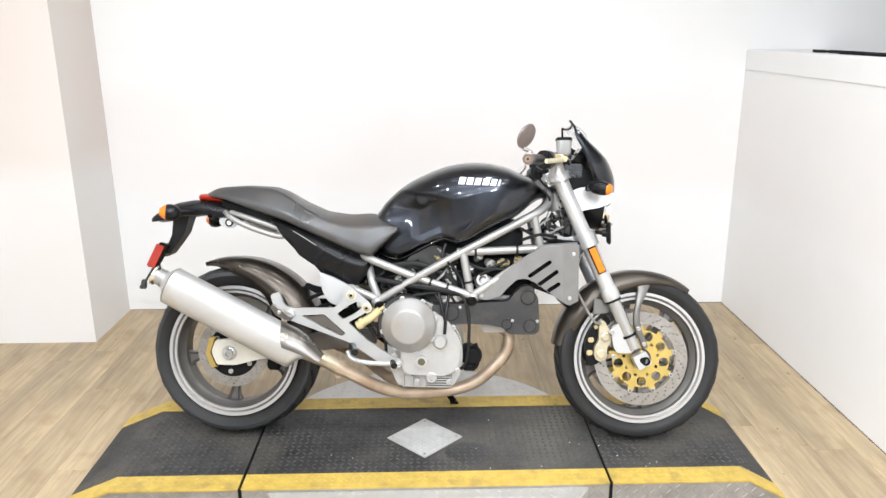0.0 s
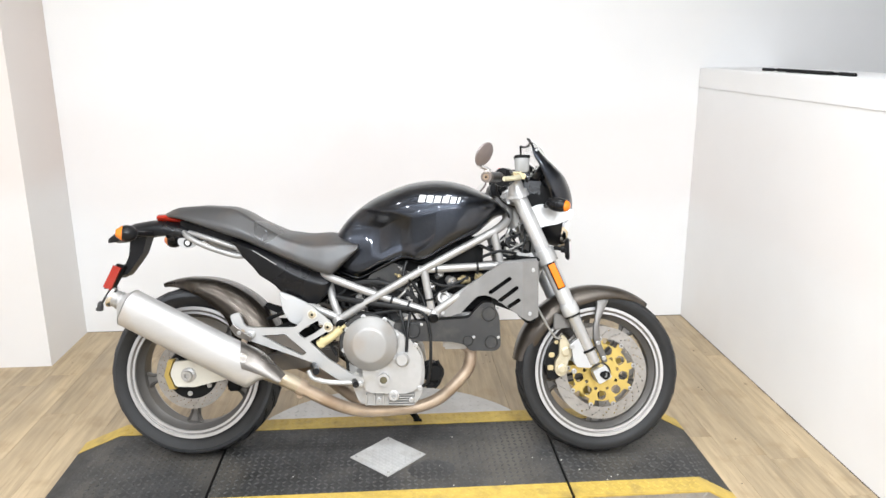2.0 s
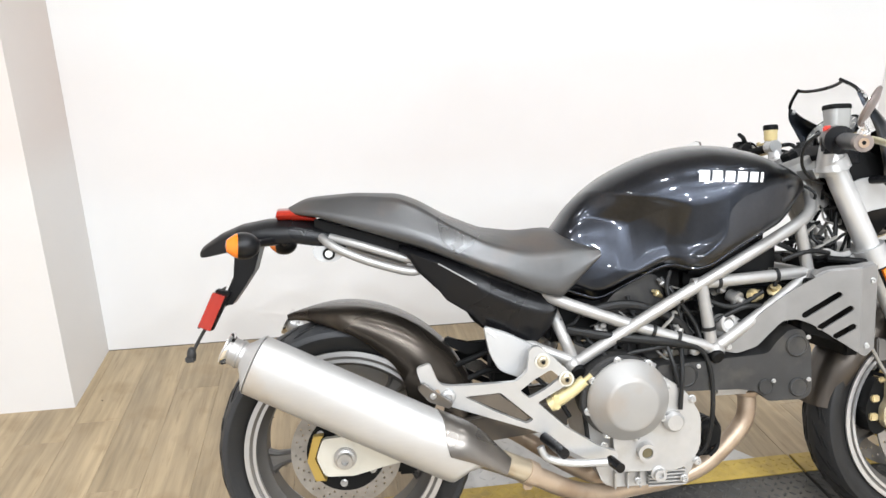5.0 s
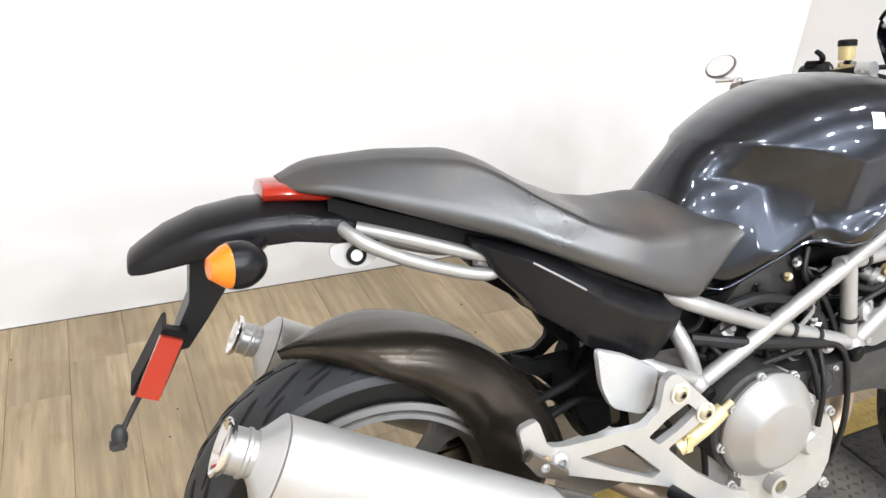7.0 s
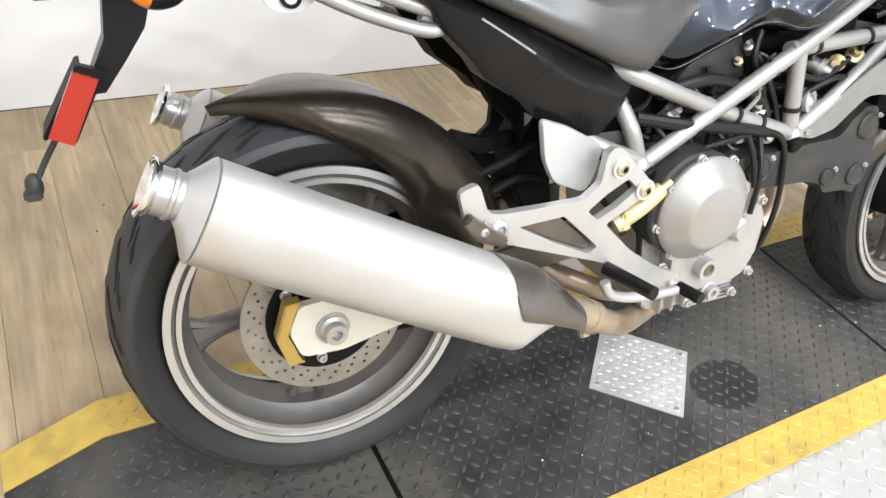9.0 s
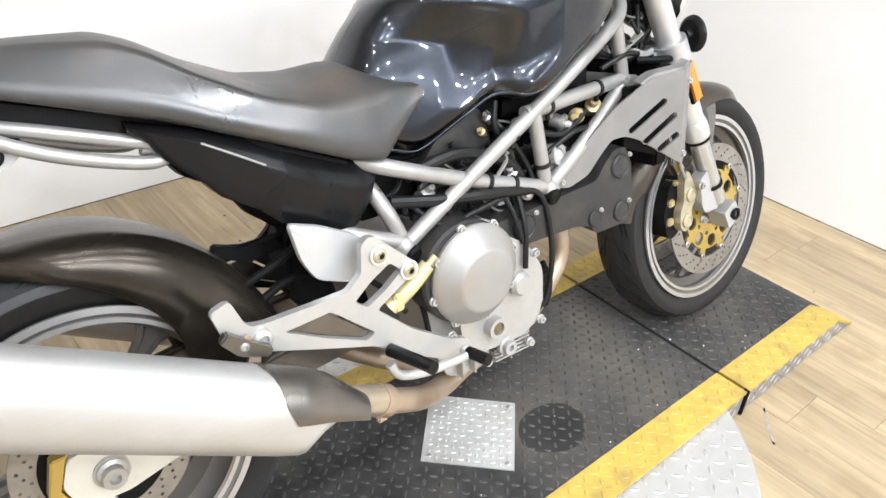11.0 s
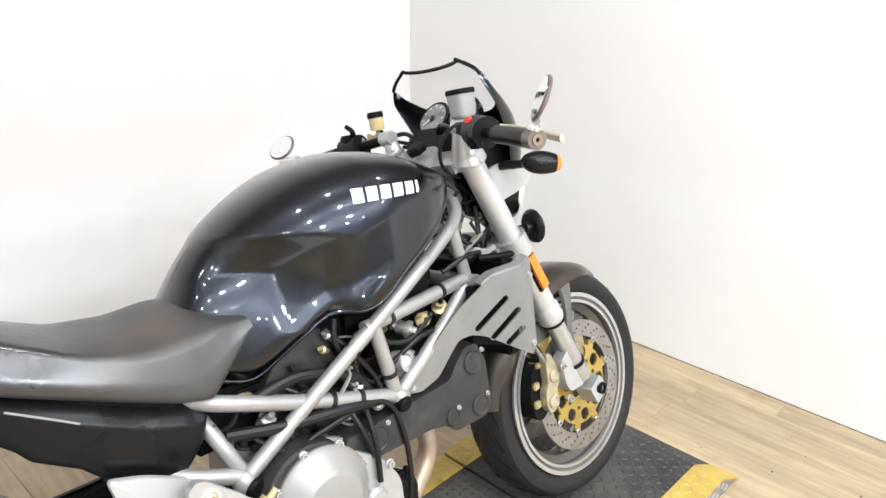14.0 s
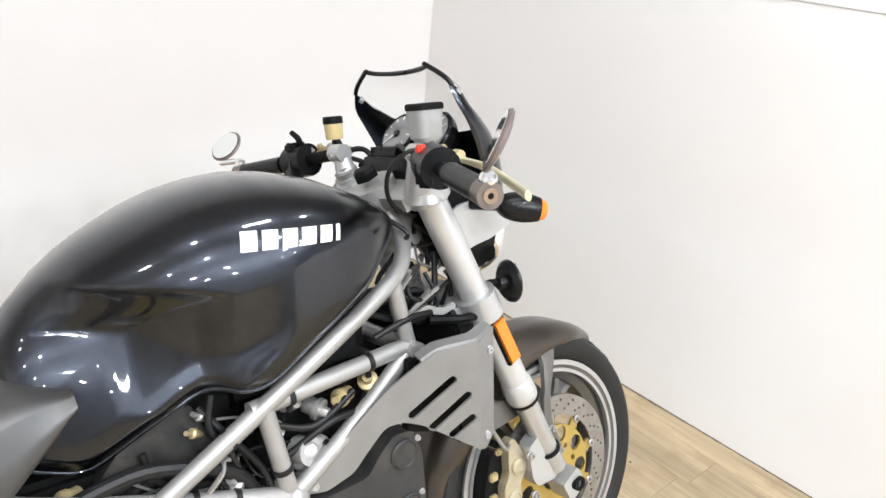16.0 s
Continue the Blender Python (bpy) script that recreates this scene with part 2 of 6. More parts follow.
WHITE = material("white_marking", (0.82, 0.82, 0.80), 0.45, var=0.03)
CABLE = material("cable_black", (0.010, 0.010, 0.010), 0.45, var=0.2, spec=0.3)
HOSE = material("braided_hose", (0.30, 0.29, 0.27), 0.4, metal=0.5, var=0.2, grain=300)
BRASSY = material("dull_brass", (0.50, 0.44, 0.32), 0.36, metal=0.55, var=0.15, grain=60)
PALEYELLOW = material("pale_yellow_metal", (0.62, 0.53, 0.29), 0.36, metal=0.4, var=0.15, grain=40)
AMBERFLUID = material("fluid_cup", (0.62, 0.50, 0.25), 0.25, var=0.1)
GREYCUP = material("clouded_cup", (0.30, 0.30, 0.29), 0.22, var=0.12)
DIAL = material("dial_face", (0.19, 0.187, 0.185), 0.25, coat=1.0, var=0.1)
REDPLASTIC = material("red_plastic", (0.75, 0.06, 0.04), 0.35)
CREAM = material("cream_white_metal", (0.62, 0.60, 0.53), 0.42, metal=0.25, var=0.10, grain=20, stain=(0.45, 0.42, 0.36), stain_scale=18, stain_cut=(0.56, 0.8))
CALIPER = material("champagne_metal", (0.46, 0.405, 0.285), 0.40, metal=0.5, var=0.25, grain=26, stain=(0.30, 0.24, 0.14), stain_scale=20, stain_cut=(0.52, 0.78))
SLIDER = material("bright_fork_tube", (0.47, 0.465, 0.455), 0.26, metal=0.7, var=0.06, grain=30)
PALECREAM = material("pale_cream_lever", (0.66, 0.61, 0.42), 0.36, metal=0.35, var=0.12, grain=30)
BAREND = material("weathered_bar_end", (0.20, 0.165, 0.145), 0.40, metal=0.6, var=0.35, grain=50)
BROWNBACK = material("mirror_back", (0.20, 0.165, 0.155), 0.42, metal=0.4, var=0.15)
BRASS = material("oil_window", (0.10, 0.085, 0.045), 0.12, coat=1.0, var=0.3)


def clear(name, colour, rough=0.02):
    m = bpy.data.materials.new(name)
    m.use_nodes = True
    b = m.node_tree.nodes["Principled BSDF"]
    b.inputs["Base Color"].default_value = (*colour, 1)
    b.inputs["Roughness"].default_value = rough
    b.inputs["Transmission Weight"].default_value = 1.0
    b.inputs["IOR"].default_value = 1.12
    return m


GLASS = clear("clear_screen", (0.93, 0.94, 0.94))
LENS = clear("lamp_glass", (0.95, 0.95, 0.95))
MIRROR = material("mirror_glass", (0.85, 0.85, 0.84), 0.03, metal=1.0, var=0.01)


# ---- mesh helpers ----
TUCK = False


def part(name, bm, mat, parent=None, label="", m=None, smooth=35):
    if TUCK:
        # the machine draws in towards the ground
        for v in bm.verts:
            y, z = v.co.y, v.co.z
            a = abs(y)
            v.co.y = math.copysign(max(0.0, a - (0.07 * (0.785 - z) + 0.0175 * (v.co.x + 0.717)) * min(1, a / 0.06)), y)
            v.co.z = z - 0.07 * a + 0.013
    me = bpy.data.meshes.new(name)
    bmesh.ops.recalc_face_normals(bm, faces=bm.faces)
    bm.to_mesh(me)
    bm.free()
    me.materials.append(mat)
    me.polygons.foreach_set("use_smooth", [True] * len(me.polygons))
    me.set_sharp_from_angle(angle=radians(smooth))
    ob = new(name, me)
    if parent is not None:
        ob.parent = parent
    if m is not None:
        ob.matrix_basis = m
    if label:
        tagged(ob, label)
    return ob


def thing(name, label, category, m=None, group="", kind=""):
    ob = new(name)
    ob.empty_display_size = 0.1
    if m is not None:
        ob.matrix_basis = m
    return tagged(ob, label, category, group, kind)


def loft(loops, bm=None, cap=True, closed=True):
    bm = bm or bmesh.new()
    rows = [[bm.verts.new(p) for p in lp] for lp in loops]
    n = len(rows[0])
    for a, b in zip(rows, rows[1:]):
        for i in range(n if closed else n - 1):
            j = (i + 1) % n
            bm.faces.new((a[i], a[j], b[j], b[i]))
    if cap and closed:
        bm.faces.new(list(reversed(rows[0])))
        bm.faces.new(rows[-1])
    return bm


def curve(points, k=6):
    """A smooth run of points through those given."""
    P = [Vector(p) for p in points]
    if len(P) < 3:
        return P
    out = []
    for i in range(len(P) - 1):
        a, b, c, d = P[max(0, i - 1)], P[i], P[i + 1], P[min(len(P) - 1, i + 2)]
        for s in range(k):
            t = s / k
            out.append(0.5 * (2 * b + (c - a) * t + (2 * a - 5 * b + 4 * c - d) * t * t + (3 * b - a - 3 * c + d) * t ** 3))
    return out + [P[-1]]


def tube(points, r, bm=None, n=12, k=6, flat=1.0):
    """A round bar along a smooth path; r is one radius or one for each end."""
    P = curve(points, k)
    r0, r1 = r if isinstance(r, tuple) else (r, r)
    up = Vector((0, 1, 0.02))
    loops = []
    for i, p in enumerate(P):
        d = (P[min(i + 1, len(P) - 1)] - P[max(i - 1, 0)]).normalized()
        s = d.cross(up)
        if s.length < 0.05:
            s = d.cross(Vector((1, 0, 0.1)))
        s.normalize()
        u = s.cross(d).normalized()
        rr = r0 + (r1 - r0) * i / max(1, len(P) - 1)
        loops.append([p + rr * (math.cos(a) * s + flat * math.sin(a) * u) for a in (2 * math.pi * j / n for j in range(n))])
    return loft(loops, bm)


def plate(outline, y0, y1, bevel=0.003, bm=None, taper=1.0):
    """A flat outline in x and z, given a thickness from y0 to y1."""
    t = bmesh.new()
    cx = sum(p[0] for p in outline) / len(outline)
    cz = sum(p[1] for p in outline) / len(outline)
    loft([[(x, y0, z) for x, z in outline], [(cx + (x - cx) * taper, y1, cz + (z - cz) * taper) for x, z in outline]], t)
    if bevel:
        bmesh.ops.bevel(t, geom=list(t.edges), offset=bevel, segments=2, affect="EDGES", clamp_overlap=True)
    return merged(t, bm)


def merged(t, bm):
    if bm is None:
        return t
    me = bpy.data.meshes.new("tmp")
    t.to_mesh(me)
    t.free()
    bm.from_mesh(me)
    bpy.data.meshes.remove(me)
    return bm


def rounded(outline, r=0.012, k=4):
    """The outline with its corners rounded."""
    out = []
    n = len(outline)
    for i in range(n):
        p, a, b = Vector(outline[i]), Vector(outline[i - 1]), Vector(outline[(i + 1) % n])
        da, db = (a - p), (b - p)
        ra, rb = min(r, da.length * 0.45), min(r, db.length * 0.45)
        s, e = p + da.normalized() * ra, p + db.normalized() * rb
        for j in range(k + 1):
            t = j / k
            out.append(tuple((1 - t) ** 2 * s + 2 * t * (1 - t) * p + t * t * e))
    return out


def block(x0, x1, y0, y1, z0, z1, bevel=0.0, bm=None):
    t = bmesh.new()
    loft([[(x0, y0, z0), (x1, y0, z0), (x1, y1, z0), (x0, y1, z0)], [(x0, y0, z1), (x1, y0, z1), (x1, y1, z1), (x0, y1, z1)]], t)
    if bevel:
        bmesh.ops.bevel(t, geom=list(t.edges), offset=bevel, segments=2, affect="EDGES", clamp_overlap=True)
    return merged(t, bm)


def lathe(profile, centre=(0, 0, 0), axis=(0, 1, 0), n=40, bm=None, close=False):
    """Turns a profile of (radius, along) round an axis."""
    bm = bm or bmesh.new()
    q = Vector((0, 0, 1)).rotation_difference(Vector(axis).normalized())
    c = Vector(centre)
    rows = []
    for i in range(n):
        a = 2 * math.pi * i / n
        rows.append([bm.verts.new(c + q @ Vector((r * math.cos(a), r * math.sin(a), h))) for r, h in profile])
    m = len(profile)
    for i in range(n):
        a, b = rows[i], rows[(i + 1) % n]
        for j in range(m if close else m - 1):
            j2 = (j + 1) % m
            bm.faces.new((a[j], b[j], b[j2], a[j2]))
    if not close:
        for j in (0, m - 1):
            if profile[j][0] > 1e-5:
                bm.faces.new([rw[j] for rw in rows])
    bmesh.ops.remove_doubles(bm, verts=bm.verts, dist=1e-6)
    return bm


def disc(centre, r, thick, axis=(0, 1, 0), n=24, bm=None, edge=0.0015):
    return lathe([(0, -thick / 2), (r - edge, -thick / 2), (r, -thick / 2 + edge), (r, thick / 2 - edge), (r - edge, thick / 2), (0, thick / 2)], centre, axis, n, bm)


def ring(centre, r0, r1, thick, axis=(0, 1, 0), n=32, bm=None):
    h = thick / 2
    return lathe([(r0, -h), (r1, -h), (r1, h), (r0, h)], centre, axis, n, bm, close=True)


def ball(centre, rx, ry, rz, bm=None, n=16, m=10):
    bm = bm or bmesh.new()
    t = bmesh.new()
    bmesh.ops.create_uvsphere(t, u_segments=n, v_segments=m, radius=1)
    bmesh.ops.transform(t, matrix=Matrix.Translation(centre) @ Matrix.Diagonal((rx, ry, rz, 1)), verts=t.verts)
    return merged(t, bm)


def bolt(centre, r=0.008, axis=(0, 1, 0), bm=None):
    h = r * 0.8
    bm = lathe([(0, -h), (r * 1.35, -h), (r * 1.35, -h * 0.2), (r, 0), (r, h), (r * 0.5, h), (r * 0.45, h * 0.3), (0, h * 0.3)], centre, axis, 12, bm)
    return bm


def button(centre, r=0.012, axis=(0, 1, 0), bm=None):
    """A domed bolt head with a hollow socket."""
    return lathe([(0, -r * 0.5), (r, -r * 0.5), (r, 0.0), (r * 0.92, r * 0.22), (r * 0.72, r * 0.40), (r * 0.48, r * 0.46), (r * 0.42, r * 0.10), (0, r * 0.10)], centre, axis, 24, bm)


def sample(table, x):
    """Smooth value at x from a table of (x, value)."""
    if x <= table[0][0]:
        return table[0][1]
    for (a, va), (b, vb) in zip(table, table[1:]):
        if x <= b:
            t = (x - a) / (b - a)
            return va + (vb - va) * t
    return table[-1][1]


def smoothed(table, x, w=0.02):
    return sum(sample(table, x + d * w) for d in (-1, -0.5, 0, 0.5, 1)) / 5


def tint_band(m, low, high, colour, strength):
    """A faint wide tinted band along the wall, uneven along its length."""
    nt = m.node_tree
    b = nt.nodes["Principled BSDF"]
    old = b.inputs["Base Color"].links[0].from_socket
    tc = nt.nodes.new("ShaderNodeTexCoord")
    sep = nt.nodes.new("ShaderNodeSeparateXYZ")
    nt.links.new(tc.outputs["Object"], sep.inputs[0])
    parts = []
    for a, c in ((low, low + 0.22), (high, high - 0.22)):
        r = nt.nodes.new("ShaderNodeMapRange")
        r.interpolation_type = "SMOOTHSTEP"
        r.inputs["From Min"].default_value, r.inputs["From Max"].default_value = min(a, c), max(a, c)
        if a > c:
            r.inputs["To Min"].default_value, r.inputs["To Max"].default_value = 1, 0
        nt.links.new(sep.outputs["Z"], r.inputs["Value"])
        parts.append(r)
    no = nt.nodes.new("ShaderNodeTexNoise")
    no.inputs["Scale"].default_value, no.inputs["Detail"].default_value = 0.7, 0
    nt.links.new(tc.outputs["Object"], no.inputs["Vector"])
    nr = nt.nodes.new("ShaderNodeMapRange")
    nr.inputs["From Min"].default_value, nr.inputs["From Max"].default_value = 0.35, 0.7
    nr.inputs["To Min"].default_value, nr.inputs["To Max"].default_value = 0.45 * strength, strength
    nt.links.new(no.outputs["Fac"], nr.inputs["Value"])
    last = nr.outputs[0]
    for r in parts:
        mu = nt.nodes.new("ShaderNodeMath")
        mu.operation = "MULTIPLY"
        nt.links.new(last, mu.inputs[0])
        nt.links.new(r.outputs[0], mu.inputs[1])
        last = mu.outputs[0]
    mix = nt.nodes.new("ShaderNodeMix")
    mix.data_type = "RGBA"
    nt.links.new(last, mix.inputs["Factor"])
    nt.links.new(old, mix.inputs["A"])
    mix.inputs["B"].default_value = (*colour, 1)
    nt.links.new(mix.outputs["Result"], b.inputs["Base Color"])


tint_band(WALL, 0.55, 1.30, (0.77, 0.685, 0.64), 0.36)
# pinkish shading painted as a band up the pier and west wall
tint_band(PIER, 0.75, 2.3, (0.66, 0.555, 0.495), 0.75)

# for unseen walls, toned to steer tank reflections and fill on the bike
DARKWALL = material("unseen_wall_grey", (0.36, 0.36, 0.365), 0.8, var=0.05, grain=6)
# grey puts the dimness beyond the partition into the wall's colour
GREYWALL = material("dimmed_wall_paint", (0.29, 0.285, 0.275), 0.8, var=0.03, grain=6)

# ---- the room ----
WEST, EAST, NORTH, SOUTH = -2.25, 1.645, 1.40, -6.4
FAR_EAST = 2.75


def structure(name, bm, mat, label, category="wall"):
    return tagged(part(name, bm, mat), label, category, kind="structure")


structure("wall_north", block(WEST - 0.15, FAR_EAST, NORTH, NORTH + 0.15, 0, CEIL), WALL, "smooth white painted back wall with faint pinkish band")
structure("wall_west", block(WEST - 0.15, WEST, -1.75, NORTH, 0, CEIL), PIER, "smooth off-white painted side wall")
structure("wall_west_rest", block(WEST - 0.15, WEST, SOUTH, -1.752, 0, CEIL), DARKWALL, "unseen grey side wall, added to shape reflections")
structure("wall_pier", block(WEST, -1.675, 0.95, NORTH - 0.002, 0, CEIL), PIER, "off-white square pier with pinkish shading in its colour", "pier")
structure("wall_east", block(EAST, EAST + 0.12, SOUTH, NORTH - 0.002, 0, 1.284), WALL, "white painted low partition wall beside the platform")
structure("wall_east_far", block(FAR_EAST, FAR_EAST + 0.15, SOUTH, NORTH + 0.15, 0, CEIL), GREYWALL, "wall beyond the low partition, its dimness put into grey paint")
structure("wall_south", block(WEST - 0.15, FAR_EAST, SOUTH - 0.15, SOUTH, 0, CEIL), DARKWALL, "unseen grey wall closing the room, toned to shape reflections")
structure("ceiling", block(WEST - 0.15, FAR_EAST + 0.15, SOUTH - 0.15, NORTH + 0.15, CEIL, CEIL + 0.1), CEILING, "plain white ceiling", "ceiling")
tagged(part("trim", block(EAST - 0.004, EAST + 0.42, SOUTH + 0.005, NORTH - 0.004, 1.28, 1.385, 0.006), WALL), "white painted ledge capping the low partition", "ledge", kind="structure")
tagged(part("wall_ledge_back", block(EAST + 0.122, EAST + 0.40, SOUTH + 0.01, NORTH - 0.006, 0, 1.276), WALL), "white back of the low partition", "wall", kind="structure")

floor = structure("floor", block(WEST - 0.15, FAR_EAST + 0.15, SOUTH - 0.15, NORTH + 0.15, -0.12, -0.004), GAP, "light brown wood-look plank floor", "floor")

strip = bmesh.new()
tube([(1.72, 0.86, 1.392), (1.71, 0.62, 1.394), (1.73, 0.40, 1.392), (1.72, 0.15, 1.392)], 0.007, strip, n=8)
block(1.70, 1.78, 0.30, 0.62, 1.3855, 1.394, 0.002, strip)
tagged(part("ledge_strip", strip, DULL), "thin dark flexible strip lying on the white ledge", "strip")

# ---- lamps in the ceiling ----
first = None
for x, y in LAMP_SPOTS:
    if first is None:
        first = thing("ceiling_light", "small round white recessed ceiling spotlight, lit", "ceiling light", pose(x, y, CEIL), "spotlights in the ceiling")
        part("rim", ring((0, 0, -0.006), 0.077, 0.098, 0.012, (0, 0, 1)), CEILING, first)
        glow = bpy.data.materials.new("lamp_glow")
        glow.use_nodes = True
        gb = glow.node_tree.nodes["Principled BSDF"]
        gb.inputs["Emission Color"].default_value = (1.0, 0.985, 0.97, 1)
        gb.inputs["Emission Strength"].default_value = 30
        part("bulb", disc((0, 0, -0.004), 0.075, 0.006, (0, 0, 1)), glow, first)
    else:
        copy_thing(first, pose(x, y, CEIL))
    ld = bpy.data.lights.new("spot_lamp", "AREA")
    ld.shape, ld.size, ld.energy, ld.color = "DISK", 0.12, LAMP_POWER * (0.24 if y > -1.0 else 0.95 if y > -2.0 else 2.25 if y > -4.0 else 2.1) * (0.74 if x < -1.0 else 0.82 if x > 1.0 else 1.12), (0.865, 0.925, 1.0)
    lo = new("spot_lamp", ld)
    lo.matrix_basis = pose(x, y, CEIL - 0.02)

# ---- turntable and wheel platform ----
tt = thing("turntable", "low round turntable with pale raised-pattern steel top", "turntable", pose(-0.02, -0.14, 0))
part("top_plate", lathe([(0, 0.0), (0.600, 0.0), (0.605, 0.006), (0.605, DECK - 0.018), (0.600, DECK - 0.014), (0, DECK - 0.014)], n=96, axis=(0, 0, 1)), TREAD_WHITE, tt)


def lug(bm, x, y, z, a, ln=0.011, wd=0.0038, h=0.0016):
    c, s = math.cos(a), math.sin(a)
    ps = [(-ln, 0), (-ln * 0.4, wd), (ln * 0.4, wd), (ln, 0), (ln * 0.4, -wd), (-ln * 0.4, -wd)]
    base = [bm.verts.new((x + px * c - py * s, y + px * s + py * c, z)) for px, py in ps]
    top = [bm.verts.new((x + (px * c - py * s) * 0.6, y + (px * s + py * c) * 0.6, z + h)) for px, py in ps]
    for i in range(6):
        j = (i + 1) % 6
        bm.faces.new((base[i], base[j], top[j], top[i]))
    bm.faces.new(top)


def lugs(inside, x0, x1, y0, y1, zf, pitch=0.03, **kw):
    bm = bmesh.new()
    nx, ny = int((x1 - x0) / pitch), int((y1 - y0) / pitch)
    for i in range(nx):
        for j in range(ny):
            x, y = x0 + (i + 0.5) * pitch, y0 + (j + 0.5) * pitch
            if inside(x, y):
                lug(bm, x, y, zf(x), radians(45 if (i + j) % 2 else -45), **kw)
    return bm


LX0, LX1 = -0.63, 0.575
PX0, PX1 = -1.05, 1.03
FX0, FX1 = -1.215, 1.155
PY0, PY1 = -0.45, 0.165
STRIPE = 0.083


def deck_z(x):
    if x < PX0:
        return DECK * (x - FX0) / (PX0 - FX0) if x > FX0 else 0
    if x > PX1:
        return DECK * (FX1 - x) / (FX1 - PX1) if x < FX1 else 0
    return DECK


tagged(part("tread", lugs(lambda x, y: x * x + y * y < 0.585 ** 2 and not (PY0 + 0.14 < y < PY1 + 0.14), -0.605, 0.605, -0.605, 0.605, lambda x: DECK - 0.014, 0.034, ln=0.013, wd=0.004), TREAD_WHITE, tt), kind="stuff")

pf = thing("wheel_platform", "black rubber-topped display platform with yellow edges and ramped ends", "platform", pose(0, 0, 0))


def deck_piece(name, xs):
    t = bmesh.new()
    loft([[(x, PY0 + STRIPE, 0.001), (x, PY1 - STRIPE, 0.001), (x, PY1 - STRIPE, max(0.004, deck_z(x))), (x, PY0 + STRIPE, max(0.004, deck_z(x)))] for x in xs], t)
    return part(name, t, RUBBER, pf)


deck_piece("centre_deck", [LX0 + 0.005, 0, LX1 - 0.005])
deck_piece("rear_ramp", [FX0, PX0, LX0 - 0.005])
deck_piece("front_ramp", [LX1 + 0.005, PX1, FX1])
for x0, x1, mid in ((LX0 + 0.005, LX1 - 0.005, []), (FX0, LX0 - 0.005, [PX0]), (LX1 + 0.005, FX1, [PX1])):
    for y0, y1, out in ((PY0, PY0 + STRIPE, PY0), (PY1 - STRIPE, PY1, PY1)):
        t = bmesh.new()
        loft([[(x, y0, max(0.003, deck_z(x)) - 0.004), (x, y1, max(0.003, deck_z(x)) - 0.004), (x, y1, max(0.003, deck_z(x)) + 0.003), (x, y0, max(0.003, deck_z(x)) + 0.003)] for x in [x0] + mid + [x1]], t)
        part("yellow_edge", t, YELLOW, pf, "worn yellow painted edge strip")
        t = bmesh.new()
        ya, yb = (out + 0.004, out + 0.012) if out == PY0 else (out - 0.012, out - 0.004)
        loft([[(x, ya, 0.0), (x, yb, 0.0), (x, yb, max(0.002, deck_z(x) - 0.005)), (x, ya, max(0.002, deck_z(x) - 0.005))] for x in [x0] + mid + [x1]], t)
        if out == PY0:
            i = 0
            x = x0 + 0.02
            while x < x1 - 0.01:
                for z in (0.014, 0.036, 0.056):
                    if z < deck_z(x) - 0.012:
                        a = radians(40 if i % 2 else -40)
                        c, s = 0.010 * math.cos(a), 0.010 * math.sin(a)
                        loft([[(x - c, ya, z - s - 0.003), (x + c, ya, z + s - 0.003), (x + c, ya, z + s + 0.003), (x - c, ya, z - s + 0.003)],
                              [(x - c * 0.7, ya - 0.002, z - s * 0.7 - 0.001), (x + c * 0.7, ya - 0.002, z + s * 0.7 - 0.001), (x + c * 0.7, ya - 0.002, z + s * 0.7 + 0.001), (x - c * 0.7, ya - 0.002, z - s * 0.7 + 0.001)]], t)
                    i += 1
                x += 0.028
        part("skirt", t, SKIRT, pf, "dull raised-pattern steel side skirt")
for xs in (LX0, LX1):
    t = block(xs - 0.005, xs + 0.005, PY0, PY1, 0.004, DECK - 0.006)
    block(xs - 0.004, xs + 0.004, PY0 - 0.003, PY0 + 0.01, 0.0, DECK + 0.002, bm=t)
    part("joint_strip", t, DULL, pf, "black rubber joint strip")
# diamond-set square of bare steel let into the deck
DX, DY, DR = -0.032, -0.145, 0.136
part("diamond_panel", loft([[(DX - DR, DY, DECK - 0.003), (DX, DY - DR, DECK - 0.003), (DX + DR, DY, DECK - 0.003), (DX, DY + DR, DECK - 0.003)],
                            [(DX - DR, DY, DECK + 0.003), (DX, DY - DR, DECK + 0.003), (DX + DR, DY, DECK + 0.003), (DX, DY + DR, DECK + 0.003)]]), TREAD, pf, "square bare steel panel with raised pattern")
t = bmesh.new()
for i in range(-6, 7):
    for j in range(-6, 7):
        x, y = i * 0.0165, j * 0.0165
        if abs(x) < 0.09 and abs(y) < 0.09:
            lug(t, DX + (x - y) * 0.7071, DY + (x + y) * 0.7071, DECK + 0.003, radians(45) if (i + j) % 2 else radians(-45), ln=0.008, wd=0.003, h=0.0015)
tagged(part("tread", t, TREAD, pf), kind="stuff")
st = bmesh.new()
st.faces.new([st.verts.new((0.120 + (0.080 + 0.004 * math.sin(2 * a + 1)) * math.cos(a), -0.245 + (0.066 + 0.003 * math.sin(3 * a)) * math.sin(a), DECK + 0.0006)) for a in (2 * math.pi * k / 48 for k in range(48))])
part("oil_stain", st, OIL, pf, "dark oily patch on the rubber")
for sx, sy in ((-0.115, 0), (0.115, 0), (0, -0.115), (0, 0.115)):
    part("screw", bolt((DX + sx, DY + sy, DECK + 0.004), 0.004, (0, 0, 1)), STEEL, pf)
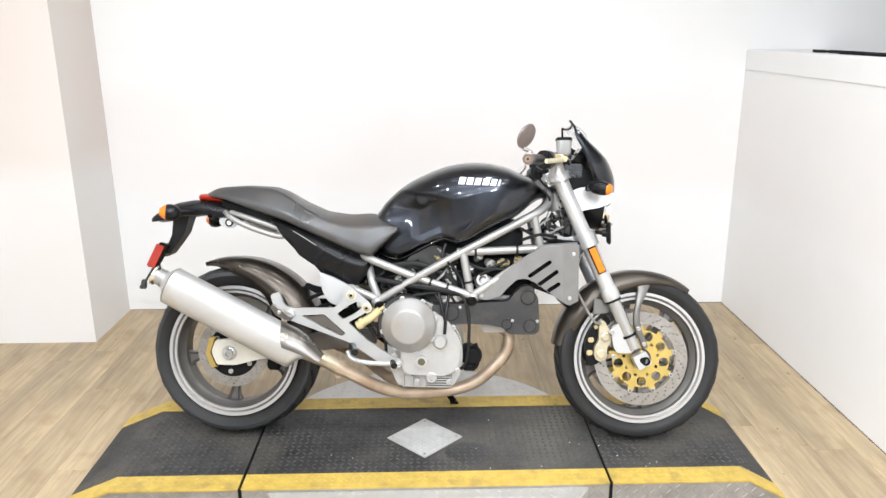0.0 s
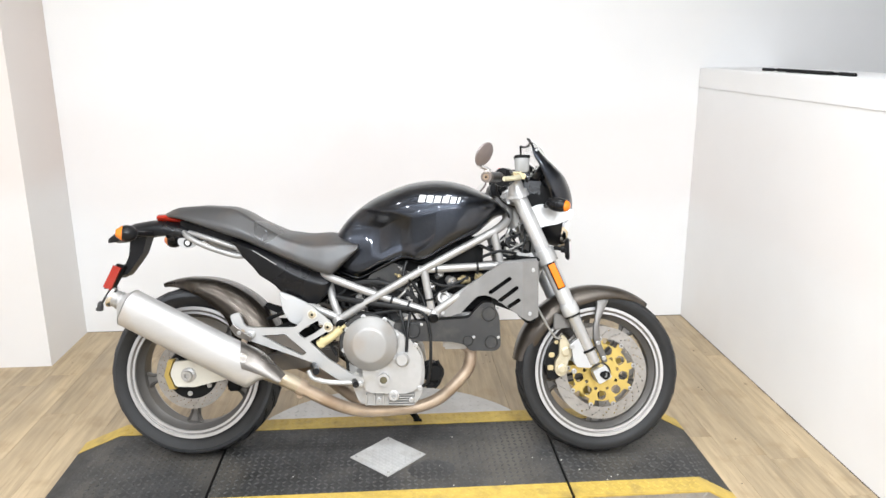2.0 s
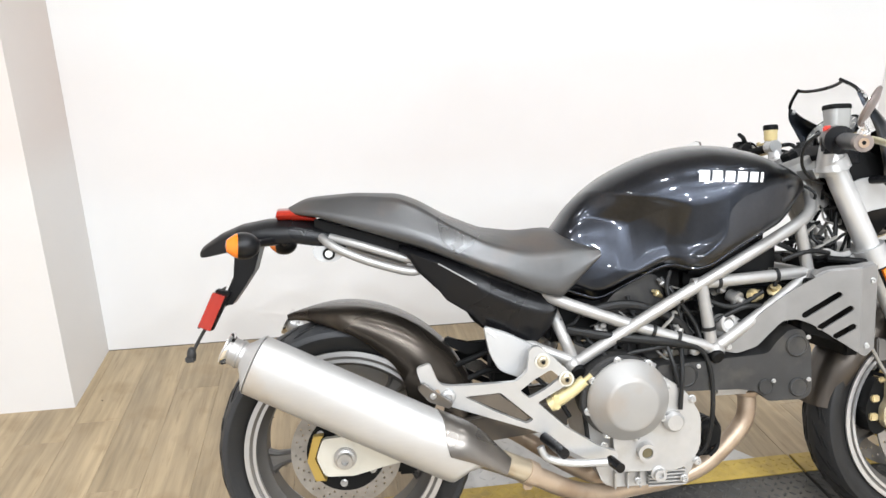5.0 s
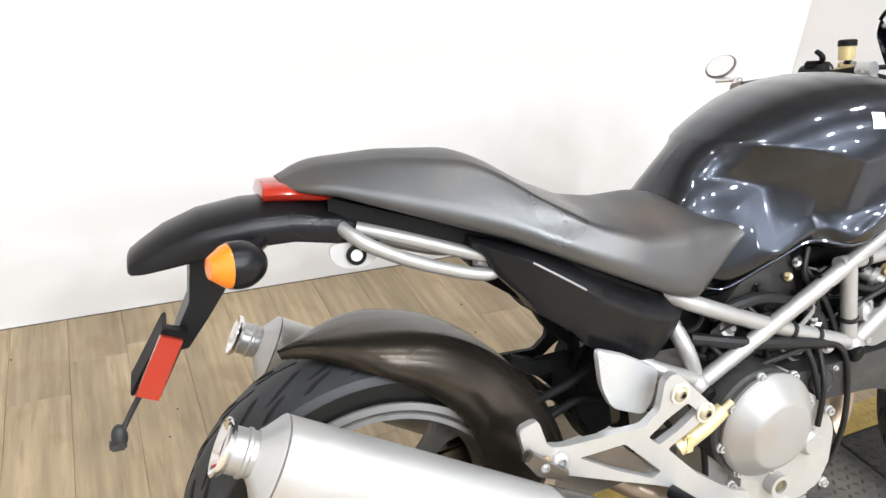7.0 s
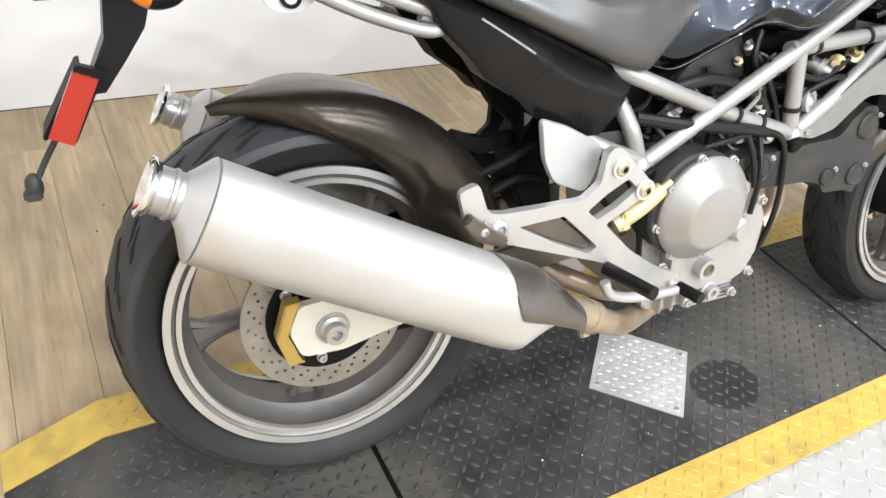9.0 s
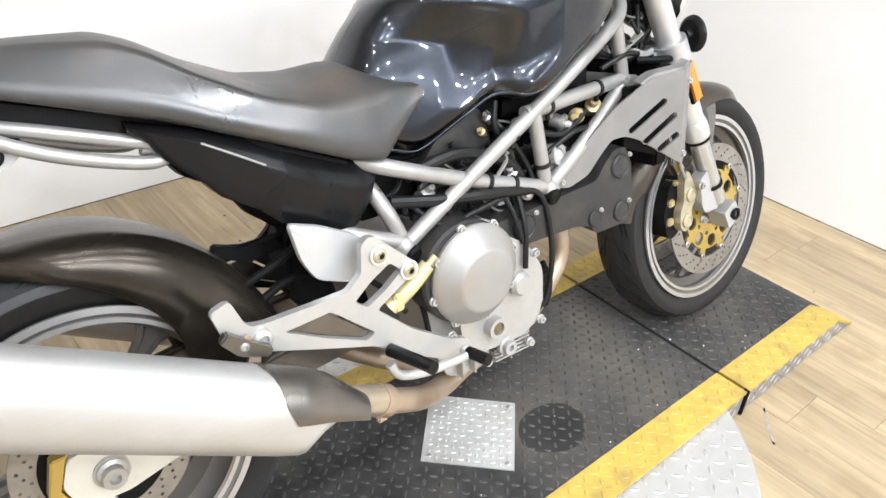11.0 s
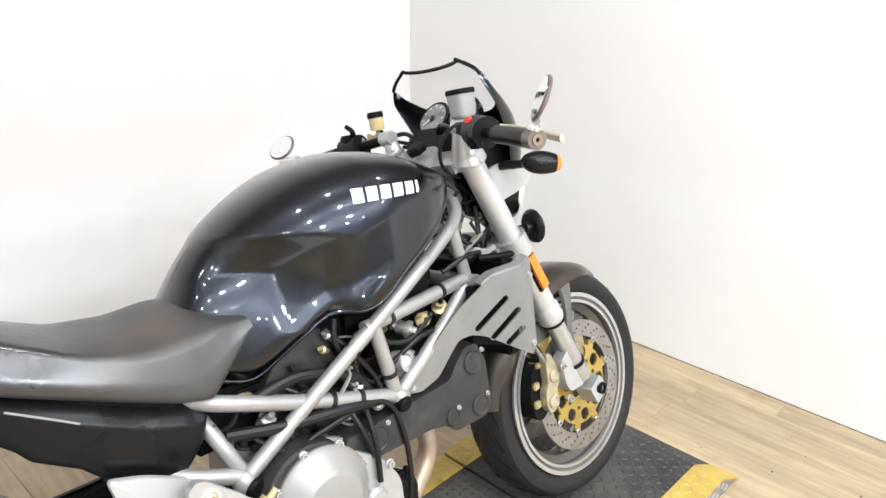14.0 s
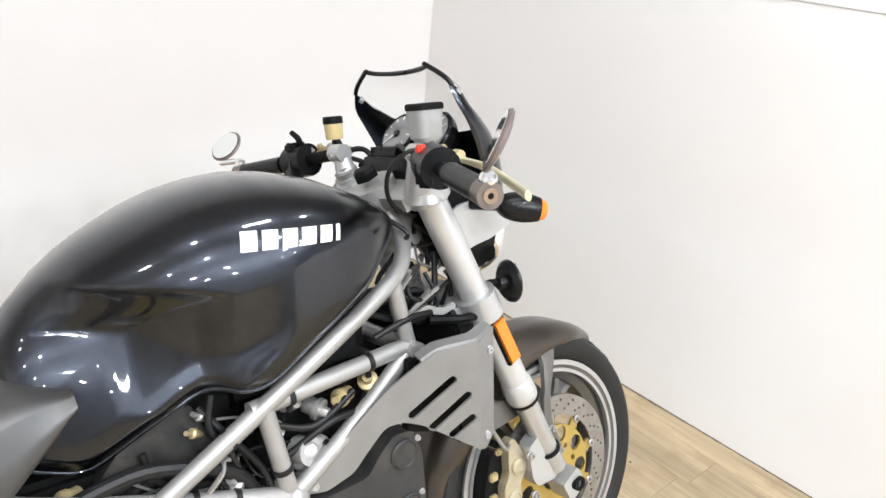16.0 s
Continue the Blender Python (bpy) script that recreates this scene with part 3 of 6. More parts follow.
for x0, x1 in ((LX0, LX1), (PX0, LX0), (LX1, PX1), (FX0 + 0.01, PX0), (PX1, FX1 - 0.01)):
    tagged(part("tread", lugs(lambda x, y: abs(x - DX) + abs(y - DY) > DR + 0.012, x0, x1, PY0 + STRIPE, PY1 - STRIPE, deck_z, 0.0235, ln=0.0098, wd=0.0036, h=0.0022), LUG, pf), kind="stuff")

# yellow lugs pressed into the edge strips
for y0, y1 in ((PY0, PY0 + STRIPE), (PY1 - STRIPE, PY1)):
    tagged(part("tread", lugs(lambda x, y: min(abs(x - LX0), abs(x - LX1)) > 0.014, PX0, PX1, y0 + 0.006, y1 - 0.006, lambda x: DECK + 0.003, 0.0235, ln=0.0098, wd=0.0036, h=0.0016), YELLOW, pf), kind="stuff")

# scratched place on the planks beside the platform
SCUFF = material("scuff", (0.30, 0.275, 0.255), 0.6, var=0.5, grain=80)
for k, (x, y, w) in enumerate(((0.625, -0.488, 0.002), (0.597, -0.512, 0.004), (0.566, -0.540, 0.004))):
    t = bmesh.new()
    ring_pts = [(x + 0.016 * math.cos(a) * (1 + 0.4 * math.sin(3 * a + k)), y + w * math.sin(a) * (1 + 0.5 * math.cos(5 * a + k)) + 0.8 * 0.016 * math.cos(a), 0.0008) for a in (2 * math.pi * q / 18 for q in range(18))]
    t.faces.new([t.verts.new(p) for p in ring_pts])
    part("scuff_mark", t, SCUFF, floor)
# dirt caught along the foot of the walls, and crumbs on the planks
DIRT = material("floor_dirt", (0.085, 0.070, 0.052), 0.85, var=0.6, grain=30)
drng = random.Random(21)
for name, a, b in (("wall_east", (EAST, -1.6), (EAST, NORTH)), ("wall_north", (-1.675, NORTH), (EAST, NORTH))):
    a, b = Vector((*a, 0)), Vector((*b, 0))
    d = (b - a).normalized()
    inward = Vector((-1, 0, 0)) if name == "wall_east" else Vector((0, -1, 0))
    count = int((b - a).length / 0.02)
    loops = []
    for k in range(count + 1):
        w = 0.0022 + 0.0030 * drng.random() ** 2
        p = a + (b - a) * (k / count)
        loops.append([p + inward * -0.001 + Vector((0, 0, 0.0003)), p + inward * w + Vector((0, 0, 0.0003)), p + inward * (w * 0.5) + Vector((0, 0, 0.0016)), p + inward * -0.001 + Vector((0, 0, 0.0030))])
    part("dirt_line", loft(loops), DIRT, floor)
for k in range(34):
    x, y, r = drng.uniform(1.02, 1.60) if k < 22 else drng.uniform(-1.6, 0.9), drng.uniform(-0.9, 1.3) if k < 22 else drng.uniform(0.35, 1.3), drng.uniform(0.002, 0.0042)
    part("crumb", ball((x, y, r * 0.35), r * drng.uniform(0.7, 1.4), r, r * 0.5, n=6, m=4), DIRT, floor)
# grit on the platform
GRIT = material("pale_grit", (0.6, 0.58, 0.52), 0.8)
grng = random.Random(9)
for k in range(14):
    x, y, r = grng.uniform(-0.5, 0.9), grng.uniform(-0.36, 0.0), grng.uniform(0.0015, 0.003)
    part("grit", ball((x, y, DECK + r * 0.7), r, r * 0.8, r * 0.7, n=6, m=4), GRIT, pf)


# ---- the motorcycle ----
# x forward, y to its left, z up; it leans on its side stand
BIKE = Matrix.Translation((0, -0.112, 0.08)) @ Euler((0, 0, radians(-4.0))).to_matrix().to_4x4() @ Euler((radians(-15.0), 0, 0)).to_matrix().to_4x4()
bike = thing("motorcycle", "black naked sports motorcycle with silver trellis frame, leaning on side stand", "motorcycle", BIKE)
RW, FW = Vector((-0.717, 0, 0.297)), Vector((0.728, 0, 0.288))
RR, FR = 0.303, 0.294
AXIS0, AXIS1 = Vector((0.428, 0, 0.92)), Vector((-0.405, 0, 0.914))
STEER = Matrix.Translation(AXIS0) @ Matrix.Rotation(radians(3.0), 4, AXIS1) @ Matrix.Translation(-AXIS0)
UNSTEER = STEER.inverted()


def both(build):
    for side in (-1, 1):
        build(side)


def strap(path, w, y0, y1, bm=None, bevel=0.003):
    """A flat bar following a path in x and z, of width w (or one for each point)."""
    ws = w if isinstance(w, (list, tuple)) else [w] * len(path)
    left, right = [], []
    for i, p in enumerate(path):
        a, b = Vector(path[max(0, i - 1)]), Vector(path[min(len(path) - 1, i + 1)])
        d = (b - a).normalized()
        n = Vector((-d.y, d.x))
        left.append(tuple(Vector(p) + n * ws[i] / 2))
        right.append(tuple(Vector(p) - n * ws[i] / 2))
    return plate(left + right[::-1], y0, y1, bevel, bm)


# -- wheels --
def tyre_mesh(R, hw, rim_r):
    prof = [(rim_r - 0.006, -hw * 0.66), (rim_r + 0.004, -hw * 0.78), (rim_r + (R - rim_r) * 0.32, -hw * 0.95), (rim_r + (R - rim_r) * 0.55, -hw),
            (rim_r + (R - rim_r) * 0.72, -hw * 0.93), (rim_r + (R - rim_r) * 0.86, -hw * 0.70), (R - 0.008, -hw * 0.45), (R - 0.0015, -hw * 0.2)]
    prof = prof + [(R, 0)] + [(r, -h) for r, h in reversed(prof)]
    prof += [(rim_r - 0.012, hw * 0.6), (rim_r - 0.012, -hw * 0.6)]
    return lathe(prof, n=96, close=True)


def rim_mesh(rim_r, hw):
    bm = bmesh.new()
    a = hw
    lathe([(rim_r - 0.010, -a), (rim_r - 0.020, -a * 0.93), (rim_r - 0.026, -a * 0.62), (rim_r - 0.044, -a * 0.4), (rim_r - 0.046, 0), (rim_r - 0.044, a * 0.4),
           (rim_r - 0.026, a * 0.62), (rim_r - 0.020, a * 0.93), (rim_r - 0.010, a), (rim_r - 0.004, a * 0.6), (rim_r - 0.02, 0), (rim_r - 0.004, -a * 0.6)], n=96, bm=bm, close=True)
    return bm


def spokes_and_hub(wheel, rim_r, spokes, turn, hub_r, hub_w):
    part("hub", lathe([(hub_r * 0.35, -hub_w), (hub_r * 0.8, -hub_w), (hub_r, -hub_w * 0.6), (hub_r, hub_w * 0.6), (hub_r * 0.8, hub_w), (hub_r * 0.35, hub_w)], n=32, close=True), RIM, wheel)
    for i in range(spokes):
        an = turn + 2 * math.pi * i / spokes
        d, s = Vector((math.cos(an), 0, math.sin(an))), Vector((-math.sin(an), 0, math.cos(an)))
        loops = []
        for k in range(7):
            f = k / 6
            r = hub_r * 0.8 + (rim_r - 0.04 - hub_r * 0.8) * f
            w = 0.020 - 0.007 * math.sin(math.pi * min(1, f * 1.1)) + (0.016 * max(0, f - 0.82) / 0.18)
            y = 0.019 - 0.006 * f
            loops.append([d * r + s * (w * cx) + Vector((0, y * cy, 0)) for cx, cy in ((-1, -0.55), (-0.7, -1), (-0.45, -0.5), (0.45, -0.5), (0.7, -1), (1, -0.55), (1, 0.55), (0.7, 1), (-0.7, 1), (-1, 0.55))])
        part("spoke", loft(loops), RIM, wheel)


def drilled_disc(r0, r1, y, thick=0.005, n=144, rows=9, step=6):
    """A brake disc whose drilled holes go right through."""
    bm = bmesh.new()
    vs = []
    for j in range(rows + 1):
        r = r0 + (r1 - r0) * j / rows
        vs.append([bm.verts.new((r * math.cos(2 * math.pi * i / n), y, r * math.sin(2 * math.pi * i / n))) for i in range(n)])
    for j in range(rows):
        for i in range(n):
            if j in (2, 4, 6) and (i + 2 * (j // 2)) % step == 0:
                continue
            k = (i + 1) % n
            bm.faces.new((vs[j][i], vs[j][k], vs[j + 1][k], vs[j + 1][i]))
    g = bmesh.ops.extrude_face_region(bm, geom=list(bm.faces))
    bmesh.ops.translate(bm, vec=(0, thick, 0), verts=[v for v in g["geom"] if isinstance(v, bmesh.types.BMVert)])
    return bm


def pierced_carrier(y, thick=0.006, arms=9, turn=0.2):
    """The gold disc carrier: a scalloped plate with a round hole in each arm."""
    bm = bmesh.new()
    n, rows, r0, r1 = 270, 26, 0.036, 0.120
    vs = [[bm.verts.new(((r0 + (r1 - r0) * j / rows) * math.cos(2 * math.pi * i / n), y, (r0 + (r1 - r0) * j / rows) * math.sin(2 * math.pi * i / n))) for i in range(n)] for j in range(rows + 1)]
    for j in range(rows):
        r = r0 + (r1 - r0) * (j + 0.5) / rows
        for i in range(n):
            a = 2 * math.pi * (i + 0.5) / n - turn
            f = (a * arms / (2 * math.pi)) % 1.0
            g = min(f, 1 - f) * 2 * math.pi / arms
            if r > (0.117 if r * math.sin(g) < 0.0105 else 0.1005):
                continue
            if (r * math.sin(g)) ** 2 + (r * math.cos(g) - 0.060) ** 2 < 0.0062 ** 2:
                continue
            h = math.pi / arms - g
            if abs(r * math.sin(h)) ** 2.6 + abs(r * math.cos(h) - 0.0805) ** 2.6 < 0.0155 ** 2.6:
                continue
            k = (i + 1) % n
            bm.faces.new((vs[j][i], vs[j][k], vs[j + 1][k], vs[j + 1][i]))
    bmesh.ops.delete(bm, geom=[v for v in bm.verts if not v.link_faces], context="VERTS")
    g = bmesh.ops.extrude_face_region(bm, geom=list(bm.faces))
    bmesh.ops.translate(bm, vec=(0, thick, 0), verts=[v for v in g["geom"] if isinstance(v, bmesh.types.BMVert)])
    return bm


def groove_strips(R, hw, rim_r, n, side):
    """Dark strips laid on the shoulder, painted shade for the curved tread slots."""
    bm = bmesh.new()
    for i in range(n):
        for (h0, h1, lean, off) in ((0.18, 0.50, 0.16, 0.0), (0.55, 0.80, 0.10, 0.5)):
            a0 = 2 * math.pi * (i + off) / n
            loops = []
            for k in range(13):
                f = k / 12
                h = (h0 + (h1 - h0) * f) * hw
                r = sample([(0, R), (0.2 * hw, R - 0.0015), (0.45 * hw, R - 0.008), (0.7 * hw, R - (R - rim_r) * 0.14), (0.93 * hw, R - (R - rim_r) * 0.28)], h) + 0.0011
                a = a0 + lean * f * (1 + 0.3 * f)
                w = 0.0075 * (0.4 + math.sin(math.pi * (0.15 + 0.7 * f)) * 0.6) / R
                loops.append([(rr * math.cos(a + s * w), side * h, rr * math.sin(a + s * w)) for s, rr in ((-1, r), (1, r), (1, r - 0.004), (-1, r - 0.004))])
            loft(loops, bm)
    return bm


rear = part("rear_wheel", rim_mesh(0.236, 0.078), RIM, bike, "grey five-spoke alloy rear wheel", Matrix.Translation(RW))
spokes_and_hub(rear, 0.236, 5, radians(48), 0.06, 0.06)
part("tyre", tyre_mesh(RR, 0.090, 0.232), TYRE_REAR, rear, "black road tyre with curved tread slots")
for sd in (-1, 1):
    part("rim_lip", ring((0, sd * 0.078, 0), 0.2235, 0.2345, 0.006, n=96), RIMLIP, rear)
    part("rim_ridge", ring((0, sd * 0.073, 0), 0.2085, 0.2160, 0.010, n=96), RIMLIP, rear)
    part("tread_slot_shade", groove_strips(RR, 0.090, 0.232, 26, sd), GROOVE_SHADE, rear)
part("brake_disc", drilled_disc(0.088, 0.128, -0.082), DISC, rear, "drilled steel brake disc")
part("disc_carrier", ring((0, -0.08, 0), 0.05, 0.092, 0.006), DULL, rear)
for i in range(6):
    an = 2 * math.pi * i / 6 + 0.4
    part("disc_bolt", bolt((0.074 * math.cos(an), -0.086, 0.074 * math.sin(an)), 0.0065, (0, -1, 0)), STEEL, rear)

front = part("front_wheel", rim_mesh(0.232, 0.052), RIM, bike, "grey five-spoke alloy front wheel", STEER @ Matrix.Translation(FW))
spokes_and_hub(front, 0.232, 5, radians(268), 0.05, 0.055)
part("tyre", tyre_mesh(FR, 0.061, 0.228), TYRE_FRONT, front, "black road tyre with curved tread slots")
for sd in (-1, 1):
    part("rim_lip", ring((0, sd * 0.053, 0), 0.2215, 0.2315, 0.006, n=96), RIMLIP, front)
    part("rim_ridge", ring((0, sd * 0.0485, 0), 0.2065, 0.2135, 0.010, n=96), RIMLIP, front)
    part("tread_slot_shade", groove_strips(FR, 0.061, 0.228, 26, sd), GROOVE_SHADE, front)
    part("brake_disc", drilled_disc(0.122, 0.164, sd * 0.072 - 0.0025, n=168, step=7), DISC, front, "drilled steel brake disc")
    bm = pierced_carrier(sd * 0.072 - 0.003)
    part("disc_carrier", bm, GOLD, front, "gold anodised disc carrier")
    for i in range(9):
        an = 2 * math.pi * i / 9 + 0.2
        ob = part("rivet", disc((0.119 * math.cos(an), sd * 0.0775, 0.119 * math.sin(an)), 0.0085, 0.004, n=14), STEEL, front)
        part("rivet_centre", disc((0.119 * math.cos(an), sd * 0.0790, 0.119 * math.sin(an)), 0.0045, 0.003, n=10), SHIELD, ob)
part("axle", disc((0, 0, 0), 0.014, 0.28, n=20), STEEL, front)
part("axle_end", ring((0, -0.1425, 0), 0.008, 0.015, 0.004, n=20), DULL, front)

# -- tank --
TOP = [(-0.26, 0.70), (-0.23, 0.762), (-0.218, 0.780), (-0.176, 0.840), (-0.14, 0.873), (-0.09, 0.909), (-0.05, 0.930), (0.0, 0.952), (0.05, 0.968), (0.10, 0.977), (0.15, 0.980), (0.20, 0.975), (0.258, 0.961), (0.34, 0.924), (0.375, 0.898), (0.40, 0.862)]
BOTTOM = [(-0.26, 0.665), (-0.21, 0.650), (-0.165, 0.631), (-0.125, 0.619), (-0.10, 0.628), (-0.05, 0.657), (0.0, 0.684), (0.04, 0.697), (0.083, 0.686), (0.12, 0.695), (0.17, 0.726), (0.24, 0.762), (0.29, 0.783), (0.33, 0.818), (0.36, 0.842), (0.40, 0.858)]
HALF = [(-0.26, 0.05), (-0.22, 0.078), (-0.17, 0.106), (-0.10, 0.132), (0.0, 0.166), (0.08, 0.185), (0.16, 0.193), (0.24, 0.188), (0.31, 0.162), (0.36, 0.120), (0.385, 0.080), (0.40, 0.04)]
KNEE = [(-0.26, 0.873), (-0.14, 0.872), (-0.07, 0.864), (0.0, 0.853), (0.04, 0.841), (0.08, 0.826), (0.115, 0.812), (0.18, 0.785)]
FOLD = [(-0.26, 0.806), (-0.12, 0.818), (-0.068, 0.807), (-0.03, 0.796), (0.0, 0.784), (0.02, 0.770), (0.035, 0.745), (0.06, 0.70)]
FOLD_FRONT = [(0.64, -0.02), (0.70, 0.018), (0.715, 0.030), (0.745, 0.036), (0.77, 0.024), (0.80, -0.01), (0.83, -0.06)]
KNEE_FRONT = [(0.64, 0.0), (0.69, 0.060), (0.716, 0.084), (0.732, 0.102), (0.75, 0.128), (0.775, 0.146), (0.80, 0.152), (0.83, 0.155)]


def step01(x):
    x = max(0.0, min(1.0, x))
    return x * x * (3 - 2 * x)


def smooth_min(p, q, w):
    return 0.5 * (p + q - math.sqrt((p - q) ** 2 + w * w))


def tank_mesh():
    loops = []
    n = 200
    for i in range(181):
        u = -0.255 + 0.654 * (i / 180)
        zt, zb, hw = smoothed(TOP, u, 0.012), smoothed(BOTTOM, u, 0.012), smoothed(HALF, u, 0.02)
        zm = zb + (zt - zb) * 0.52
        lp = []
        for j in range(n):
            a = 2 * math.pi * j / n
            c, s = math.cos(a), math.sin(a)
            p = sample([(-0.2, 2.2), (0.0, 2.35), (0.15, 2.4)], u) if c > 0 else sample([(0.05, 12.0), (0.20, 7.0), (0.38, 3.0)], u)
            y = hw * math.copysign(abs(s) ** (2 / p), s)
            z = zm + (zt - zm if c > 0 else zm - zb) * math.copysign(abs(c) ** (2 / p), c)
            if c < 0:
                y *= 1 - 0.05 * step01((zm - z) / max(0.02, zm - zb))
            # hollow for the rider's knee: a face slanting in from a lip to a fold, then the knee pad coming out again
            below = smoothed(KNEE, u, 0.015) + 0.006 - z
            a = smooth_min(below, 0.8 * (smoothed(KNEE_FRONT, z, 0.010) - u), 0.006)
            b = -smooth_min(smoothed(FOLD, u, 0.012) - z, 0.8 * (smoothed(FOLD_FRONT, z, 0.012) - u), 0.012)
            a, b = max(0.0, a), max(0.0, b)
            d = a / (a + b + 0.002)
            d = d ** 0.78 * step01((u + 0.235) / 0.17)
            depth = 0.054 - 0.40 * max(0.0, min(0.112, below - 0.060))
            y -= math.copysign(min(abs(y) * 0.6, depth * d), y)
            y *= 1 - 0.15 * step01((zb + 0.036 - z) / 0.036) * step01((0.12 - u) / 0.10)
            lp.append((u, y, z))
        loops.append(lp)
    return loft(loops)


tank_bm = tank_mesh()
tank_bm.normal_update()
from mathutils.bvhtree import BVHTree
TANK_TREE = BVHTree.FromBMesh(tank_bm)
tank = part("fuel_tank", tank_bm, TANK, bike, "glossy black fuel tank with knee hollows", smooth=60)


def on_tank(u, z, side=-1, lift=0.0018):
    hit = TANK_TREE.ray_cast(Vector((u, side * 0.5, z)), Vector((0, -side, 0)))
    return Vector((u, (hit[0].y if hit[0] else side * 0.18) + side * lift, z))


def tank_mark(side):
    """Six plain slanted white blocks in a row, where the maker's mark sits."""
    x = 0.091
    for wd in (0.0215, 0.0205, 0.0205, 0.0215, 0.0185, 0.0065):
        bm = bmesh.new()
        k = 4
        rows = []
        for a in range(k + 1):
            row = []
            for b in range(3):
                u = x + wd * a / k + 0.007 * (b / 2 - 0.5)
                z = 0.892 - 0.045 * (u - 0.09) + (0.026 - 0.03 * (u - 0.09)) * b / 2
                row.append(bm.verts.new(on_tank(u, z, side)))
            rows.append(row)
        for a in range(k):
            for b in range(2):
                bm.faces.new((rows[a][b], rows[a + 1][b], rows[a + 1][b + 1], rows[a][b + 1]))
        part("marking", bm, WHITE, tank, "plain white marking blocks")
        x += wd + 0.0062


both(tank_mark)


def tank_seam(side):
    """The pressed flange along the lower edge."""
    pts = []
    for k in range(36):
        u = -0.20 + 0.53 * k / 35
        pts.append(on_tank(u, smoothed(BOTTOM, u, 0.012) + 0.010, side, -0.001))
    part("tank_flange", tube(pts, 0.0038, n=8, k=2), TANK, tank)


both(tank_seam)
part("filler_cap", lathe([(0, 0), (0.05, 0), (0.052, 0.004), (0.045, 0.010), (0.02, 0.013), (0, 0.013)], (0.16, 0, 0.965), (0.03, 0, 1), 32), PLASTIC, tank)

# -- seat --
S_TOP = [(-0.83, 0.864), (-0.815, 0.876), (-0.783, 0.888), (-0.68, 0.895), (-0.575, 0.89), (-0.531, 0.874), (-0.469, 0.838), (-0.385, 0.802), (-0.302, 0.791), (-0.225, 0.796), (-0.19, 0.787), (-0.125, 0.752)]
S_LOW = [(-0.83, 0.852), (-0.76, 0.842), (-0.65, 0.806), (-0.529, 0.766), (-0.408, 0.715), (-0.268, 0.656), (-0.217, 0.643), (-0.2, 0.658), (-0.125, 0.731)]
S_CREASE_Y = [(-0.83, 0.55), (-0.66, 0.52), (-0.56, 0.68), (-0.47, 0.83), (-0.385, 0.92), (-0.30, 0.96), (-0.20, 0.95), (-0.125, 0.90)]
S_CREASE_Z = [(-0.83, 0.86), (-0.66, 0.90), (-0.56, 0.88), (-0.47, 0.78), (-0.385, 0.66), (-0.30, 0.58), (-0.20, 0.66), (-0.125, 0.74)]
S_HALF = [(-0.83, 0.035), (-0.82, 0.052), (-0.79, 0.072), (-0.70, 0.098), (-0.57, 0.122), (-0.45, 0.142), (-0.33, 0.160), (-0.24, 0.160), (-0.17, 0.149), (-0.125, 0.141)]
loops = []
for i in range(61):
    u = -0.83 + 0.705 * i / 60
    zt, zl, hw = smoothed(S_TOP, u, 0.012), sample(S_LOW, u), smoothed(S_HALF, u, 0.012)
    # crowned top, a crease running forward and down from the hump, then a flatter side
    yr, fr = smoothed(S_CREASE_Y, u, 0.03), smoothed(S_CREASE_Z, u, 0.03)
    half = [(yr * q / 8, 1 - (1 - fr) * (q / 8) ** 1.9) for q in range(9)]
    half += [(yr + (1 - yr) * q / 6 + 0.05 * (1 - yr) * math.sin(math.pi * q / 6), fr + (0.26 - fr) * q / 6) for q in range(1, 7)]
    half += [(0.995, 0.12), (0.97, 0.03), (0.90, 0.0)]
    lp = [(u, hw * a, zl + (zt - zl) * b) for a, b in half] + [(u, -hw * a, zl + (zt - zl) * b) for a, b in half[:0:-1]]
    loops.append(lp)
part("seat", loft(loops), SEAT, bike, "dark brown-black vinyl seat rising to a tail hump", smooth=60)
part("seat_base", loft([[(u, s * w, z + dz) for s, dz in ((-1, -0.018), (1, -0.018), (1, 0.006), (-1, 0.006))] for u, w, z in ((-0.77, 0.05, 0.832), (-0.65, 0.074, 0.796), (-0.56, 0.074, 0.768), (-0.529, 0.080, 0.757), (-0.40, 0.12, 0.704), (-0.27, 0.12, 0.646))]), DULL, bike)

# -- tail --
loops = []
for u, z, w, h in ((-0.70, 0.785, 0.052, 0.028), (-0.76, 0.802, 0.062, 0.030), (-0.82, 0.812, 0.068, 0.030), (-0.88, 0.811, 0.071, 0.030), (-0.94, 0.801, 0.069, 0.030), (-0.985, 0.788, 0.062, 0.025), (-1.015, 0.776, 0.054, 0.018), (-1.030, 0.770, 0.046, 0.013), (-1.034, 0.768, 0.040, 0.008)):
    half = [(0.0, 1.0), (0.38, 0.94), (0.70, 0.70), (0.90, 0.36), (0.955, 0.24), (1.0, -0.10), (0.985, -0.78), (0.94, -0.92), (0.86, -0.92), (0.0, -0.55)]
    loops.append([(u, w * a, z + h * b) for a, b in half] + [(u, -w * a, z + h * b) for a, b in half[-2:0:-1]])
part("rear_mudguard", loft(loops), PLASTIC, bike, "matt black plastic tail mudguard")
loops = []
